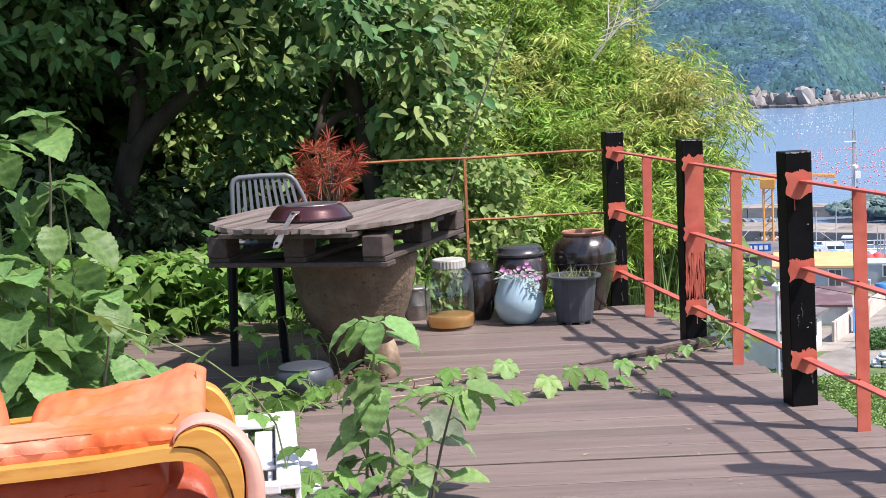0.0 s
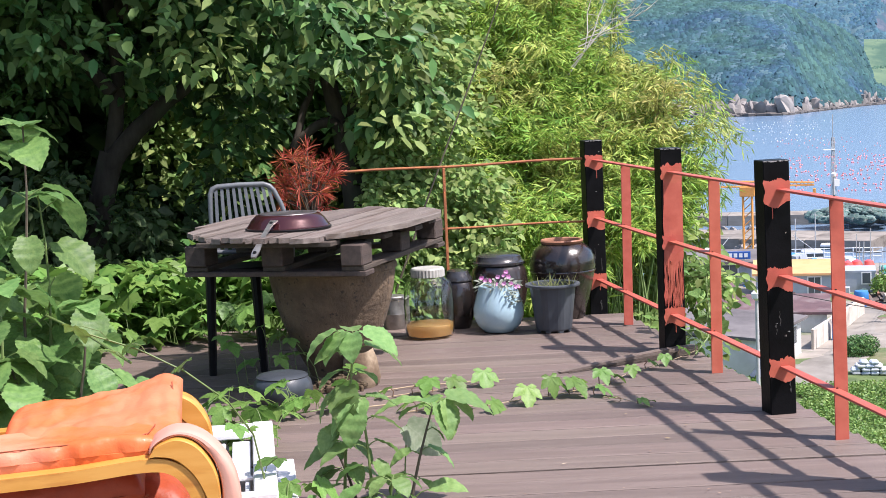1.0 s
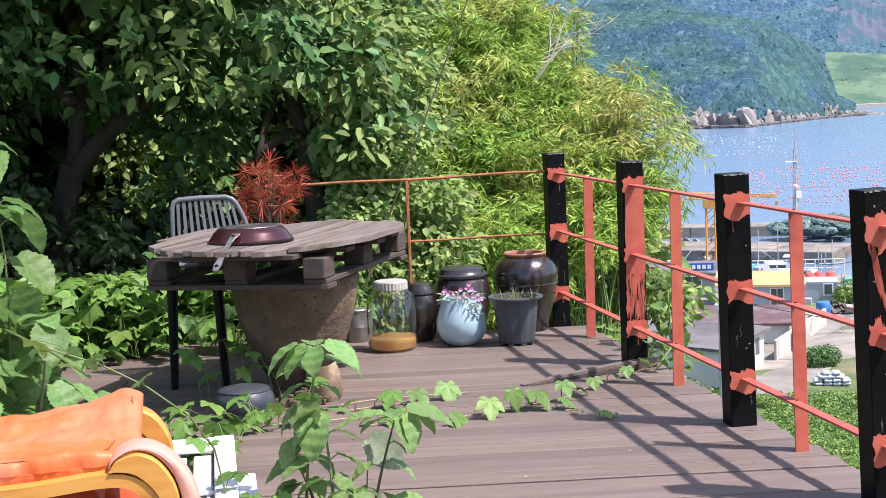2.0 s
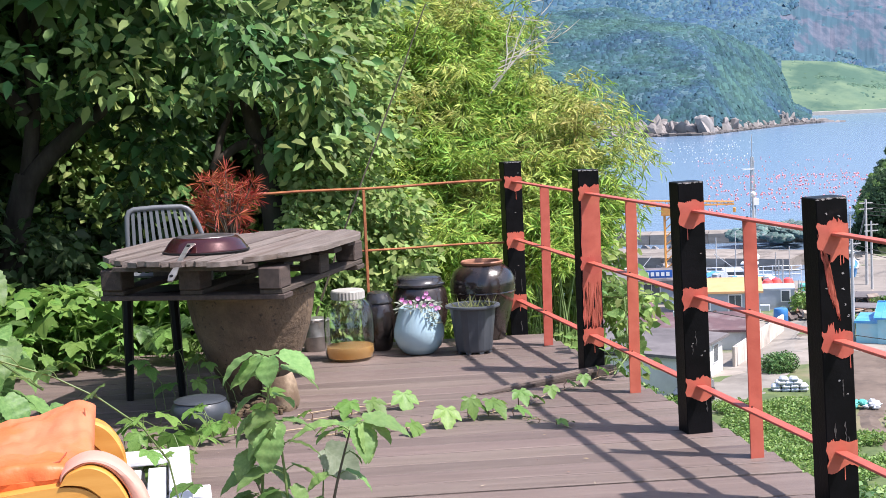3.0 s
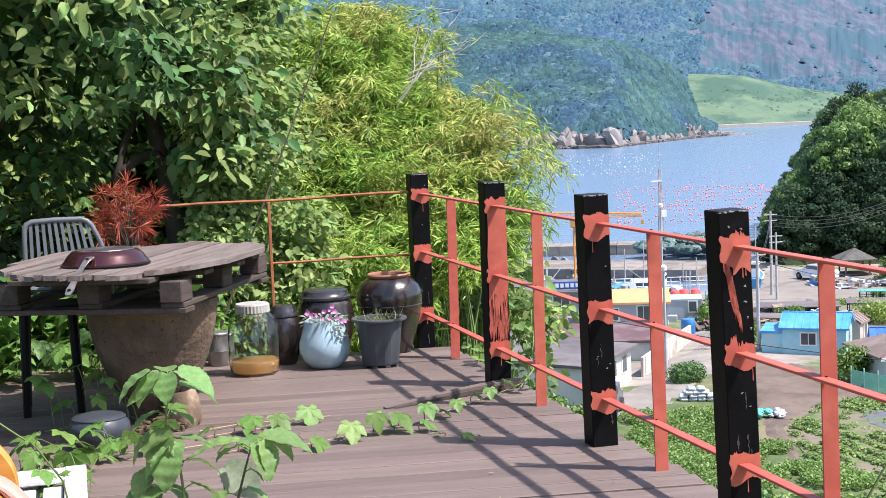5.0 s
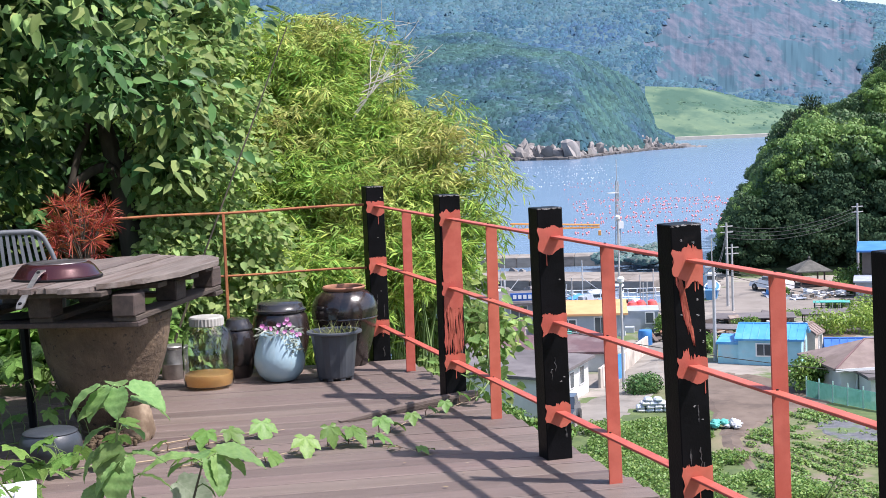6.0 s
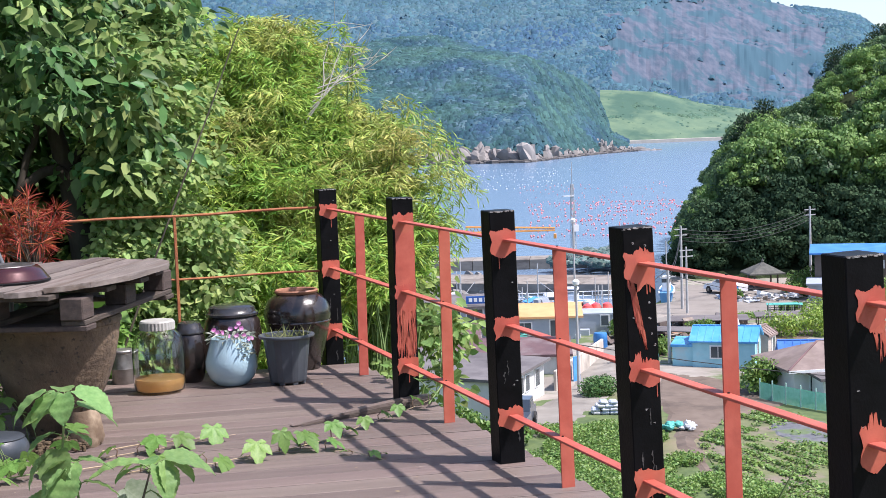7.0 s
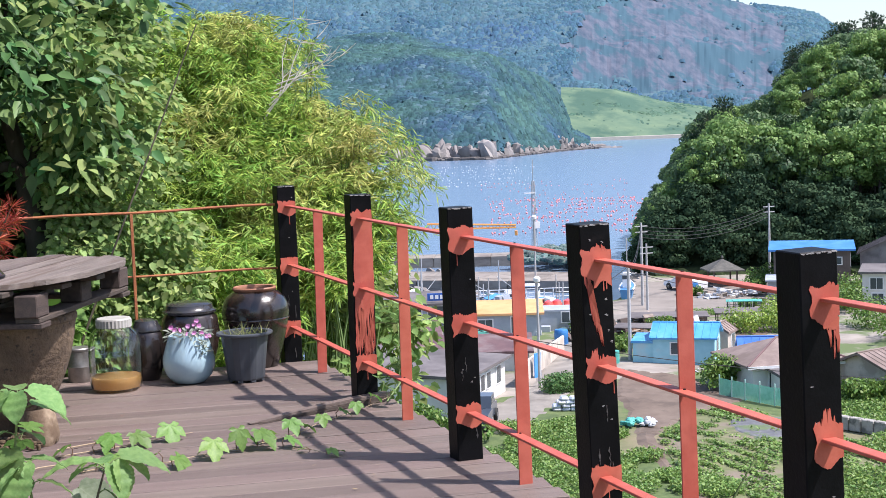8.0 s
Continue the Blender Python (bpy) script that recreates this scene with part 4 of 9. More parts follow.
def build_pots():
    # big water jar
    j = thing("clay_jar", "large dark brown glazed clay jar with bare rim", "jar", pose(1.915, 7.98, 0))
    part("body", G().lathe([(0.112, 0), (0.120, 0.008), (0.136, 0.07), (0.160, 0.16), (0.181, 0.25), (0.189, 0.305), (0.185, 0.345), (0.165, 0.39), (0.128, 0.422), (0.112, 0.43)], 44, cap=False), M["onggi"], j, smooth=True)
    part("rim", G().lathe([(0.110, 0.425), (0.120, 0.432), (0.123, 0.443), (0.117, 0.45), (0.106, 0.447), (0.100, 0.425), (0.12, 0.36)], 44, cap=False), M["onggi_rim"], j, "bare reddish clay rim", True)
    part("band", G().lathe([(0.1865, 0.268), (0.190, 0.274), (0.1885, 0.280)], 44, cap=False), M["onggi"], j, smooth=True)
    # lidded jar
    j = thing("lidded_jar", "dark brown clay jar with a black glazed lid", "jar", pose(1.535, 7.93, 0))
    part("body", G().lathe([(0.10, 0), (0.115, 0.02), (0.15, 0.14), (0.162, 0.23), (0.15, 0.31), (0.125, 0.345)], 40), M["onggi"], j, smooth=True)
    part("lid", G().lathe([(0.135, 0.335), (0.146, 0.34), (0.147, 0.352), (0.132, 0.362), (0.126, 0.385), (0.11, 0.395), (0.04, 0.399), (0.002, 0.40)], 40), M["onggi_lid"], j, "shiny black domed lid", True)
    # small lidded jar
    j = thing("lidded_jar", "small dark clay jar with a glazed lid beside the glass jar", "jar", pose(1.285, 7.86, 0))
    part("body", G().lathe([(0.06, 0), (0.07, 0.02), (0.092, 0.12), (0.095, 0.19), (0.08, 0.255), (0.068, 0.27)], 32), M["onggi"], j, smooth=True)
    part("lid", G().lathe([(0.07, 0.262), (0.082, 0.268), (0.082, 0.28), (0.068, 0.30), (0.06, 0.322), (0.03, 0.332), (0.002, 0.333)], 32), M["onggi_lid"], j, smooth=True)
    # blue flower pot
    p = thing("flower_pot", "pale blue glazed round pot with pink flowers", "flower pot", pose(1.472, 7.66, 0))
    part("pot", G().lathe([(0.075, 0), (0.085, 0.004), (0.12, 0.04), (0.139, 0.09), (0.138, 0.135), (0.122, 0.19), (0.108, 0.235), (0.104, 0.252), (0.096, 0.252), (0.098, 0.225), (0.02, 0.22)], 44, cap=False), M["bluepot"], p, smooth=True)
    part("soil", G().lathe([(0.10, 0.222), (0.05, 0.232), (0.001, 0.235)], 20, cap=False), M["soil"], p)
    n = 150
    a, r = RNG.uniform(0, 6.28, n), 0.11 * np.sqrt(RNG.uniform(0, 1, n))
    at = np.stack([r * np.cos(a), r * np.sin(a), 0.235 + RNG.uniform(0, 0.045, n)], 1)
    at[:40] = np.stack([RNG.uniform(0.02, 0.09, 40), RNG.uniform(-0.135, -0.10, 40), RNG.uniform(0.15, 0.24, 40)], 1)
    ob = new("foliage", leaves("foliage", at, np.c_[np.cos(a), np.sin(a), RNG.uniform(-0.4, 0.8, n)], 0.035, 0.4, M["silver_leaf"]))
    ob.parent = p
    tagged(ob, "pale grey-green leaves")
    for k, (x, y, z) in enumerate([(-0.075, -0.05, 0.29), (-0.05, -0.03, 0.285), (-0.02, -0.06, 0.265), (0.0, -0.02, 0.30), (0.03, -0.05, 0.31), (0.055, -0.03, 0.30), (0.02, -0.09, 0.27), (0.08, -0.08, 0.25), (0.10, -0.06, 0.245), (-0.09, -0.02, 0.30), (0.045, -0.02, 0.325), (0.06, -0.07, 0.265)]):
        gf = G()
        for q in range(6):
            b = q * math.pi / 3
            o = Vector((math.cos(b), math.sin(b) * 0.5 - 0.5, math.sin(b) * 0.8)).normalized() * 0.016
            s2 = Vector((-math.sin(b), 0.2, math.cos(b))).normalized() * 0.008
            gf.add([(0, 0, 0), o * 0.6 + s2, o, o * 0.6 - s2], [(0, 1, 2, 3)])
        part("flower", gf, M["petal"], p, "pink blossom", m=pose(x, y, z, wobble(-20, 20), wobble(-20, 20), wobble(-40, 40)))
    # grey planter
    p = thing("planter", "tapered dark grey plastic planter with sparse dry grass", "planter", pose(1.752, 7.54, 0))
    n1 = 40
    prof = [(0.094, 0.012), (0.098, 0.02), (0.124, 0.24), (0.127, 0.25)]
    gw = G()
    vs = []
    for r, z in prof:
        for i in range(n1):
            b = 2 * math.pi * i / n1
            vs.append((r * (1 + 0.018 * (1 if i % 5 < 3 else -1)) * math.cos(b), r * (1 + 0.018 * (1 if i % 5 < 3 else -1)) * math.sin(b), z))
    gw.add(vs, [(k * n1 + i, k * n1 + (i + 1) % n1, (k + 1) * n1 + (i + 1) % n1, (k + 1) * n1 + i) for k in range(3) for i in range(n1)])
    part("pot", gw, M["greypot"], p)
    part("rim", G().lathe([(0.126, 0.245), (0.148, 0.25), (0.150, 0.256), (0.148, 0.262), (0.13, 0.264), (0.12, 0.26), (0.115, 0.22), (0.001, 0.225)], 44, cap=False), M["greypot"], p, smooth=True)
    for i in range(8):
        b = i * math.pi / 4 + 0.2
        part("foot", G().box((0.088 * math.cos(b), 0.088 * math.sin(b), 0.008), (0.03, 0.014, 0.016), Matrix.Rotation(b + math.pi / 2, 3, "Z"), 0.003), M["greypot"], p)
    n = 120
    a, r = RNG.uniform(0, 6.28, n), 0.12 * np.sqrt(RNG.uniform(0, 1, n))
    at = np.stack([r * np.cos(a), r * np.sin(a), np.full(n, 0.232)], 1)
    ob = new("grass_tuft", leaves("grass_tuft", at, np.c_[RNG.normal(0, 0.55, (n, 2)), np.ones(n)], 0.062, 0.05, M["dry_grass"], droop=0.08, vary=0.7))
    ob.parent = p
    tagged(ob, "dry yellow-green grass")
    # dark bowl
    b = thing("glazed_bowl", "low dark slate-glazed lidded bowl standing by the table", "bowl", pose(0.225, 6.12, 0))
    part("body", G().lathe([(0.085, 0), (0.098, 0.006), (0.124, 0.045), (0.130, 0.08), (0.124, 0.112), (0.108, 0.134)], 40, cap=False), M["bowl"], b, smooth=True)
    part("lid", G().lathe([(0.109, 0.131), (0.112, 0.137), (0.104, 0.143), (0.08, 0.149), (0.05, 0.152), (0.001, 0.153)], 40, cap=False), M["bowl"], b, "slightly domed slate lid", True)
    # steel pail half hidden behind the urn
    c = thing("steel_tin", "dented bright steel tin behind the urn", "tin", pose(0.94, 8.0, 0))
    part("body", G().lathe([(0.062, 0), (0.065, 0.004), (0.065, 0.08), (0.067, 0.084), (0.065, 0.09), (0.065, 0.165), (0.06, 0.17)], 32), M["steel"], c, smooth=True)
    part("lid", G().lathe([(0.066, 0.168), (0.068, 0.18), (0.062, 0.186), (0.001, 0.188)], 32), M["steel"], c, smooth=True)


build_pots()


def build_glass_jar():
    j = thing("glass_jar", "big glass preserving jar with white lid, part filled with amber liquid", "jar", pose(1.084, 7.62, 0) @ Matrix.Diagonal((1.07, 1.07, 1, 1)))
    out = [(0.10, 0.004), (0.118, 0.012), (0.126, 0.05), (0.126, 0.10), (0.1275, 0.105), (0.126, 0.11), (0.128, 0.18), (0.1295, 0.185), (0.128, 0.19), (0.125, 0.26), (0.112, 0.30), (0.085, 0.328), (0.078, 0.345)]
    inn = [(r - 0.005, z + (0.006 if z < 0.02 else 0)) for r, z in out]
    part("glass", G().lathe(out + inn[::-1], 48, cap=False).add([], []), M["glass"], j, "clear ribbed glass", True).visible_shadow = False
    part("base_glass", G().lathe([(0.10, 0.002), (0.10, 0.009), (0.001, 0.009)], 48, cap=False), M["glass"], j, smooth=True).visible_shadow = False
    part("liquid", G().lathe([(0.09, 0.012), (0.112, 0.02), (0.1195, 0.05), (0.1195, 0.076), (0.118, 0.078), (0.001, 0.078)], 40, cap=False), M["liquid"], j, "amber cloudy liquid", True)
    gl = G()
    n = 60
    for z, k in ((0.333, 1), (0.372, 1)):
        gl.add([((0.086 if i % 2 else 0.083) * math.cos(2 * math.pi * i / n), (0.086 if i % 2 else 0.083) * math.sin(2 * math.pi * i / n), z) for i in range(n)], [])
    gl.f += [(i, (i + 1) % n, n + (i + 1) % n, n + i) for i in range(n)]
    gl.lathe([(0.084, 0.371), (0.080, 0.379), (0.07, 0.381), (0.001, 0.380)], 40, cap=False)
    part("lid", gl, M["jar_lid"], j, "ribbed off-white screw lid")


build_glass_jar()


def spline(pts, k=5):
    """A smooth line through plane points."""
    out, n = [], len(pts)
    for i in range(n - 1):
        a, b, c, d = (Vector(pts[j]) for j in (max(i - 1, 0), i, i + 1, min(i + 2, n - 1)))
        for f in (q / k for q in range(k)):
            out.append(tuple(0.5 * (2 * b + (c - a) * f + (2 * a - 5 * b + 4 * c - d) * f * f + (3 * b - a - 3 * c + d) * f ** 3)))
    return out + [tuple(pts[-1])]


def rounded_band(mid, y0, y1, thick, outside=False):
    """A padded band in the x-z plane along mid (or just outside it), from y0 to y1, with rounded long edges."""
    line = spline(mid)
    th = [float(np.interp(i / (len(line) - 1), np.linspace(0, 1, len(thick)), thick)) for i in range(len(line))]
    ring = [(-1.0, 0.0), (-0.96, 0.55), (-0.8, 0.9), (-0.4, 1.0), (0.4, 1.0), (0.8, 0.9), (0.96, 0.55), (1.0, 0.0), (0.9, -0.7), (0.0, -1.0), (-0.9, -0.7)]
    g, m = G(), len(ring)
    for i, p in enumerate(line):
        a, b = line[max(i - 1, 0)], line[min(i + 1, len(line) - 1)]
        d = Vector((b[0] - a[0], b[1] - a[1])).normalized()
        if outside:
            p = (p[0] - d.y * th[i] / 2, p[1] + d.x * th[i] / 2)
        for u, v in ring:
            g.v.append((p[0] - d.y * v * th[i] / 2, (y0 + y1) / 2 + u * (y1 - y0) / 2, p[1] + d.x * v * th[i] / 2))
    for i in range(len(line) - 1):
        g.f += [(i * m + k, i * m + (k + 1) % m, (i + 1) * m + (k + 1) % m, (i + 1) * m + k) for k in range(m)]
    g.f += [tuple(range(m))[::-1], tuple(range((len(line) - 1) * m, len(line) * m))]
    return g


def build_armchair():
    c = thing("armchair", "low bentwood armchair with faded orange leather cushions, overgrown by a vine", "armchair", pose(-0.02, 3.62, 0))
    # side bands of bent wood with a curved panel over the front bend, near and far
    for k, (y, sh) in enumerate(((0.0, 0.0), (0.56, -0.02))):
        arm = [(-0.98, 0.378), (-0.61, 0.394), (-0.384, 0.403), (-0.20, 0.418), (-0.125, 0.406), (-0.082, 0.362), (-0.060, 0.30), (-0.048, 0.20), (-0.045, 0.02)]
        part("arm_band", G().strip([(x + sh, y, z) for x, z in arm], 0.060, 0.034), M["birch"], c, "bent honey-coloured wood", True)
        outer = spline([(-0.178, 0.446), (-0.160, 0.468), (-0.111, 0.484), (-0.062, 0.463), (-0.024, 0.408), (-0.010, 0.347), (-0.012, 0.27), (-0.016, 0.15)])
        inner = spline([(-0.184, 0.4375), (-0.16, 0.4375), (-0.116, 0.424), (-0.073, 0.379), (-0.046, 0.32), (-0.036, 0.27), (-0.031, 0.22), (-0.029, 0.15)])
        gp, n = G(), len(outer)
        for yy, bulge in ((y - 0.028, 0.0), (y - 0.036, 0.006), (y + 0.03, 0.0)):
            mid = [((a[0] + b[0]) / 2, (a[1] + b[1]) / 2) for a, b in zip(outer, inner)]
            gp.v += [(m[0] + (p[0] - m[0]) * (1 - bulge * 30) + sh, yy, m[1] + (p[1] - m[1]) * (1 - bulge * 30)) for p, m in zip(outer, mid)]
            gp.v += [(m[0] + (p[0] - m[0]) * (1 - bulge * 30) + sh, yy, m[1] + (p[1] - m[1]) * (1 - bulge * 30)) for p, m in zip(inner, mid)]
        O, N, B = 0, 2 * n, 4 * n
        for i in range(n - 1):
            gp.f += [(N + i, N + n + i, N + n + i + 1, N + i + 1), (O + i, N + i, N + i + 1, O + i + 1), (O + n + i, O + n + i + 1, N + n + i + 1, N + n + i), (O + i, O + i + 1, B + i + 1, B + i), (O + n + i, B + n + i, B + n + i + 1, O + n + i + 1), (B + i, B + i + 1, B + n + i + 1, B + n + i)]
        gp.f += [(O, O + n, N + n, N), (O, B, B + n, O + n)]
        part("arm_panel", gp, M["birch"], c, "rounded honey-coloured wooden arm front", True)
        if k == 0:
            part("arm_cover", rounded_band(outer[::3], y - 0.024, y + 0.085, [0.006, 0.012, 0.016, 0.022, 0.034, 0.046, 0.054, 0.056], True), M["leather_pale"], c, "faded pinkish leather arm cover", True)
            part("stitching", G().tube([(p[0] + 0.006, y - 0.026, p[1] + 0.006) for p in outer[6:]], 0.0016, 5), M["seam"], c, smooth=True)
        part("side_leg", G().strip([(-0.98, y, 0.02), (-0.6, y, 0.035), (-0.2, y, 0.03), (-0.03, y, 0.02)], 0.06, 0.03), M["birch"], c, smooth=True)
        part("back_leg", G().strip([(-0.93, y, 0.38), (-0.95, y, 0.2), (-0.98, y, 0.02)], 0.06, 0.03), M["birch"], c, smooth=True)

    def cushion(x0, x1, y0, y1, z0, z1, nx=34, ny=20, sag=0.0, seed=0.0, tilt=0.0, px=5, py=4, crease=0.014, grow=0.0, rise=0.0):
        gg, top, bot = G(), [], []
        for j in range(ny + 1):
            for i in range(nx + 1):
                u, v = math.sin((i / nx - 0.5) * math.pi), math.sin((j / ny - 0.5) * math.pi)
                puff = (max(0.0, 1 - abs(u) ** px) * max(0.0, 1 - abs(v) ** py)) ** 0.5
                x, y = (x0 + x1) / 2 + (x1 - x0) / 2 * u, (y0 + y1) / 2 + (y1 - y0) / 2 * v
                q = crease * noise.noise((x * 9, y * 14, seed)) + 0.4 * crease * noise.noise((x * 34, y * 20, seed + 4))
                q -= 0.35 * crease * max(0.0, math.sin(x * 60 + 5 * noise.noise((x * 6, y * 6, seed)))) * abs(v) ** 3
                mid, half = (z0 + z1) / 2 + tilt * u + rise * ease((u - 0.3) / 0.6) * ease((v + 0.8) / 1.2), (z1 - z0) / 2 * (1 + grow * u)
                pucker = crease * (0.5 * math.sin(x * 150 + 7 * noise.noise((x * 9, 1, seed))) + 1.6 * noise.noise((x * 34, 3, seed))) * abs(v) ** 8
                fold = 0.012 * abs(v) ** 8 * (math.sin(x * 62 + 6 * noise.noise((x * 7, 1, seed))) + 0.8 * noise.noise((x * 40, 3, seed)))
                top.append((x, y + 0.5 * fold, mid + half * puff + q * puff - sag * (1 - u * u) * (1 - v * v)))
                bot.append((x, y + 0.3 * pucker, mid - half * puff))
        n = len(top)
        w = nx + 1
        fs = []
        for j in range(ny):
            for i in range(nx):
                a = j * w + i
                fs.append((a, a + 1, a + w + 1, a + w))
                fs.append((n + a, n + a + w, n + a + w + 1, n + a + 1))
        rim = list(range(nx + 1)) + [j * w + nx for j in range(1, ny + 1)] + [ny * w + i for i in range(nx - 1, -1, -1)] + [j * w for j in range(ny - 1, 0, -1)]
        for a, b in zip(rim, rim[1:] + rim[:1]):
            fs.append((a, n + a, n + b, b))
        return gg.add(top + bot, fs)

    seat = part("seat_cushion", cushion(-1.0, -0.155, 0.020, 0.25, 0.395, 0.473, 110, 34, seed=1, sag=0.006, tilt=0.014, px=14, py=14, crease=0.008), M["leather"], c, "wrinkled orange leather seat pad", True)
    lip = lambda x: 0.473 + 0.014 * (x + 0.5775) / 0.4225
    part("piping", G().tube([(x, 0.034, lip(x) - 0.006) for x in [-0.95 + 0.026 * i for i in range(29)]] + [(-0.185, 0.06, lip(-0.185) - 0.004), (-0.172, 0.16, lip(-0.17) - 0.006)], 0.0018, 6), M["seam"], seat, smooth=True)
    pillow = part("side_pillow", cushion(-0.590, -0.105, 0.115, 0.56, 0.392, 0.492, 90, 44, seed=5, tilt=0.026, px=12, py=5, crease=0.012, rise=0.020), M["leather_pillow"], c, "plump light orange leather pillow along the far arm", True, m=pose(0, 0, 0, 8, 0, 0) @ pose(0, 0.045, -0.045))
    part("piping", G().tube([(-0.135, 0.335, 0.455), (-0.125, 0.345, 0.50), (-0.13, 0.40, 0.54)], 0.002, 6), M["seam"], pillow, smooth=True)
    part("backrest", cushion(-0.10, 0.0, 0.05, 0.53, 0, 0.6, 10, 20, seed=8), M["leather"], c, "upright orange leather backrest", True, m=pose(-0.62, 0, 0.38, 0, -22, 0))
    lower = part("lower_cushion", cushion(-0.90, -0.085, 0.14, 0.52, 0.06, 0.325, 70, 30, seed=12, crease=0.012, px=9, py=9), M["leather_shaded"], c, "creased lower cushion, its leather darkened for shade", True)
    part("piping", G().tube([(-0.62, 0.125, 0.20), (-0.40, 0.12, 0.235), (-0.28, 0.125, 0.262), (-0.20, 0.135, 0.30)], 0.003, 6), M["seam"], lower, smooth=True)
    part("under_cushion", cushion(-0.88, -0.21, 0.12, 0.50, 0.20, 0.375, 60, 24, seed=15, tilt=0.02, crease=0.012, px=9, py=7), M["leather_shaded"], c, "slack leather underside of the seat", True)
    for x in (-0.8, -0.62):
        part("cross_rail", G().box((x, 0.33, 0.35), (0.05, 0.36, 0.02), None, 0.006), M["birch"], c)


build_armchair()


def build_crate():
    c = thing("slatted_stand", "low white-painted slatted wooden stand on the deck", "stand", pose(-0.25, 4.745, 0, 0, 0, -1))
    for y in (-0.42, 0.0, 0.42):
        part("bearer", G().box((0, y, 0.045), (0.76, 0.05, 0.09), None, 0.004), M["white_paint"], c)
    part("end_board", G().box((-0.03, 0.415, 0.130), (0.72, 0.17, 0.020), None, 0.004), M["white_paint"], c, m=pose(0, 0, 0, 0, 0.4, 0.5))
    part("edge_board", G().box((0.355, 0.0, 0.132), (0.074, 1.0, 0.020), None, 0.004), M["white_paint"], c)
    part("front_rail", G().box((-0.03, -0.475, 0.125), (0.72, 0.055, 0.030), None, 0.004), M["white_paint"], c)
    for i in range(8):
        x = 0.278 - 0.088 * i
        part("slat", G().box((x, 0.06 + wobble(-0.01, 0.01), 0.107), (0.064, 0.50, 0.016), None, 0.003), M["white_paint"], c)
        part("batten", G().box((x - 0.014, -0.32, 0.100), (0.020, 0.26, 0.014), None, 0.003), M["white_paint"], c)
        part("batten", G().box((x + 0.020, -0.32, 0.100), (0.016, 0.26, 0.014), None, 0.003), M["white_paint"], c)
    part("cross_batten", G().box((-0.03, -0.205, 0.116), (0.70, 0.022, 0.012), None, 0.003), M["white_paint"], c)
    part("side_board", G().box((0.382, 0.0, 0.070), (0.018, 0.98, 0.095), None, 0.003), M["white_paint"], c)
    part("step_board", G().box((0.424, -0.15, 0.082), (0.062, 0.50, 0.022), None, 0.004), M["white_paint"], c)
    part("step_leg", G().box((0.424, -0.36, 0.035), (0.05, 0.04, 0.07), None, 0.003), M["white_paint"], c)
    part("step_leg", G().box((0.424, 0.06, 0.035), (0.05, 0.04, 0.07), None, 0.003), M["white_paint"], c)


build_crate()
def loose_board(label, ln, wide, thick, mat, m):
    """A wedge, thin at one end: the lifted board and the strip for its shaded gap."""
    g1 = G()
    top = [(-ln / 2, 0.1), (-ln / 4, 0.5), (0, 0.8), (ln / 4, 1.0), (ln / 2, 1.0)]
    v = [(x, wide * (-0.5 if k < 2 else 0.5) * (0.55 + 0.45 * f), thick * f if k in (1, 2) else 0.0) for x, f in top for k in range(4)]
    f = [(4 * i + k, 4 * i + 4 + k, 4 * i + 4 + (k + 1) % 4, 4 * i + (k + 1) % 4) for i in range(4) for k in range(4)]
    g1.add(v, f + [(0, 1, 2, 3), (19, 18, 17, 16)])
    solid("loose_plank", g1, mat, label, "plank", m)


loose_board("warped loose plank lying across the deck", 0.78, 0.050, 0.036, M["board"], pose(1.877, 6.520, 0.003, 0, 0, 19))
# dark strip added where only the shaded gap under the board shows
loose_board("dark strip standing in for the shaded gap under the loose plank", 0.74, 0.010, 0.024, M["pallet_shade"], pose(1.897, 6.489, 0.003, 0, 0, 19))

# ---------------------------------------------------------------- plants on the deck


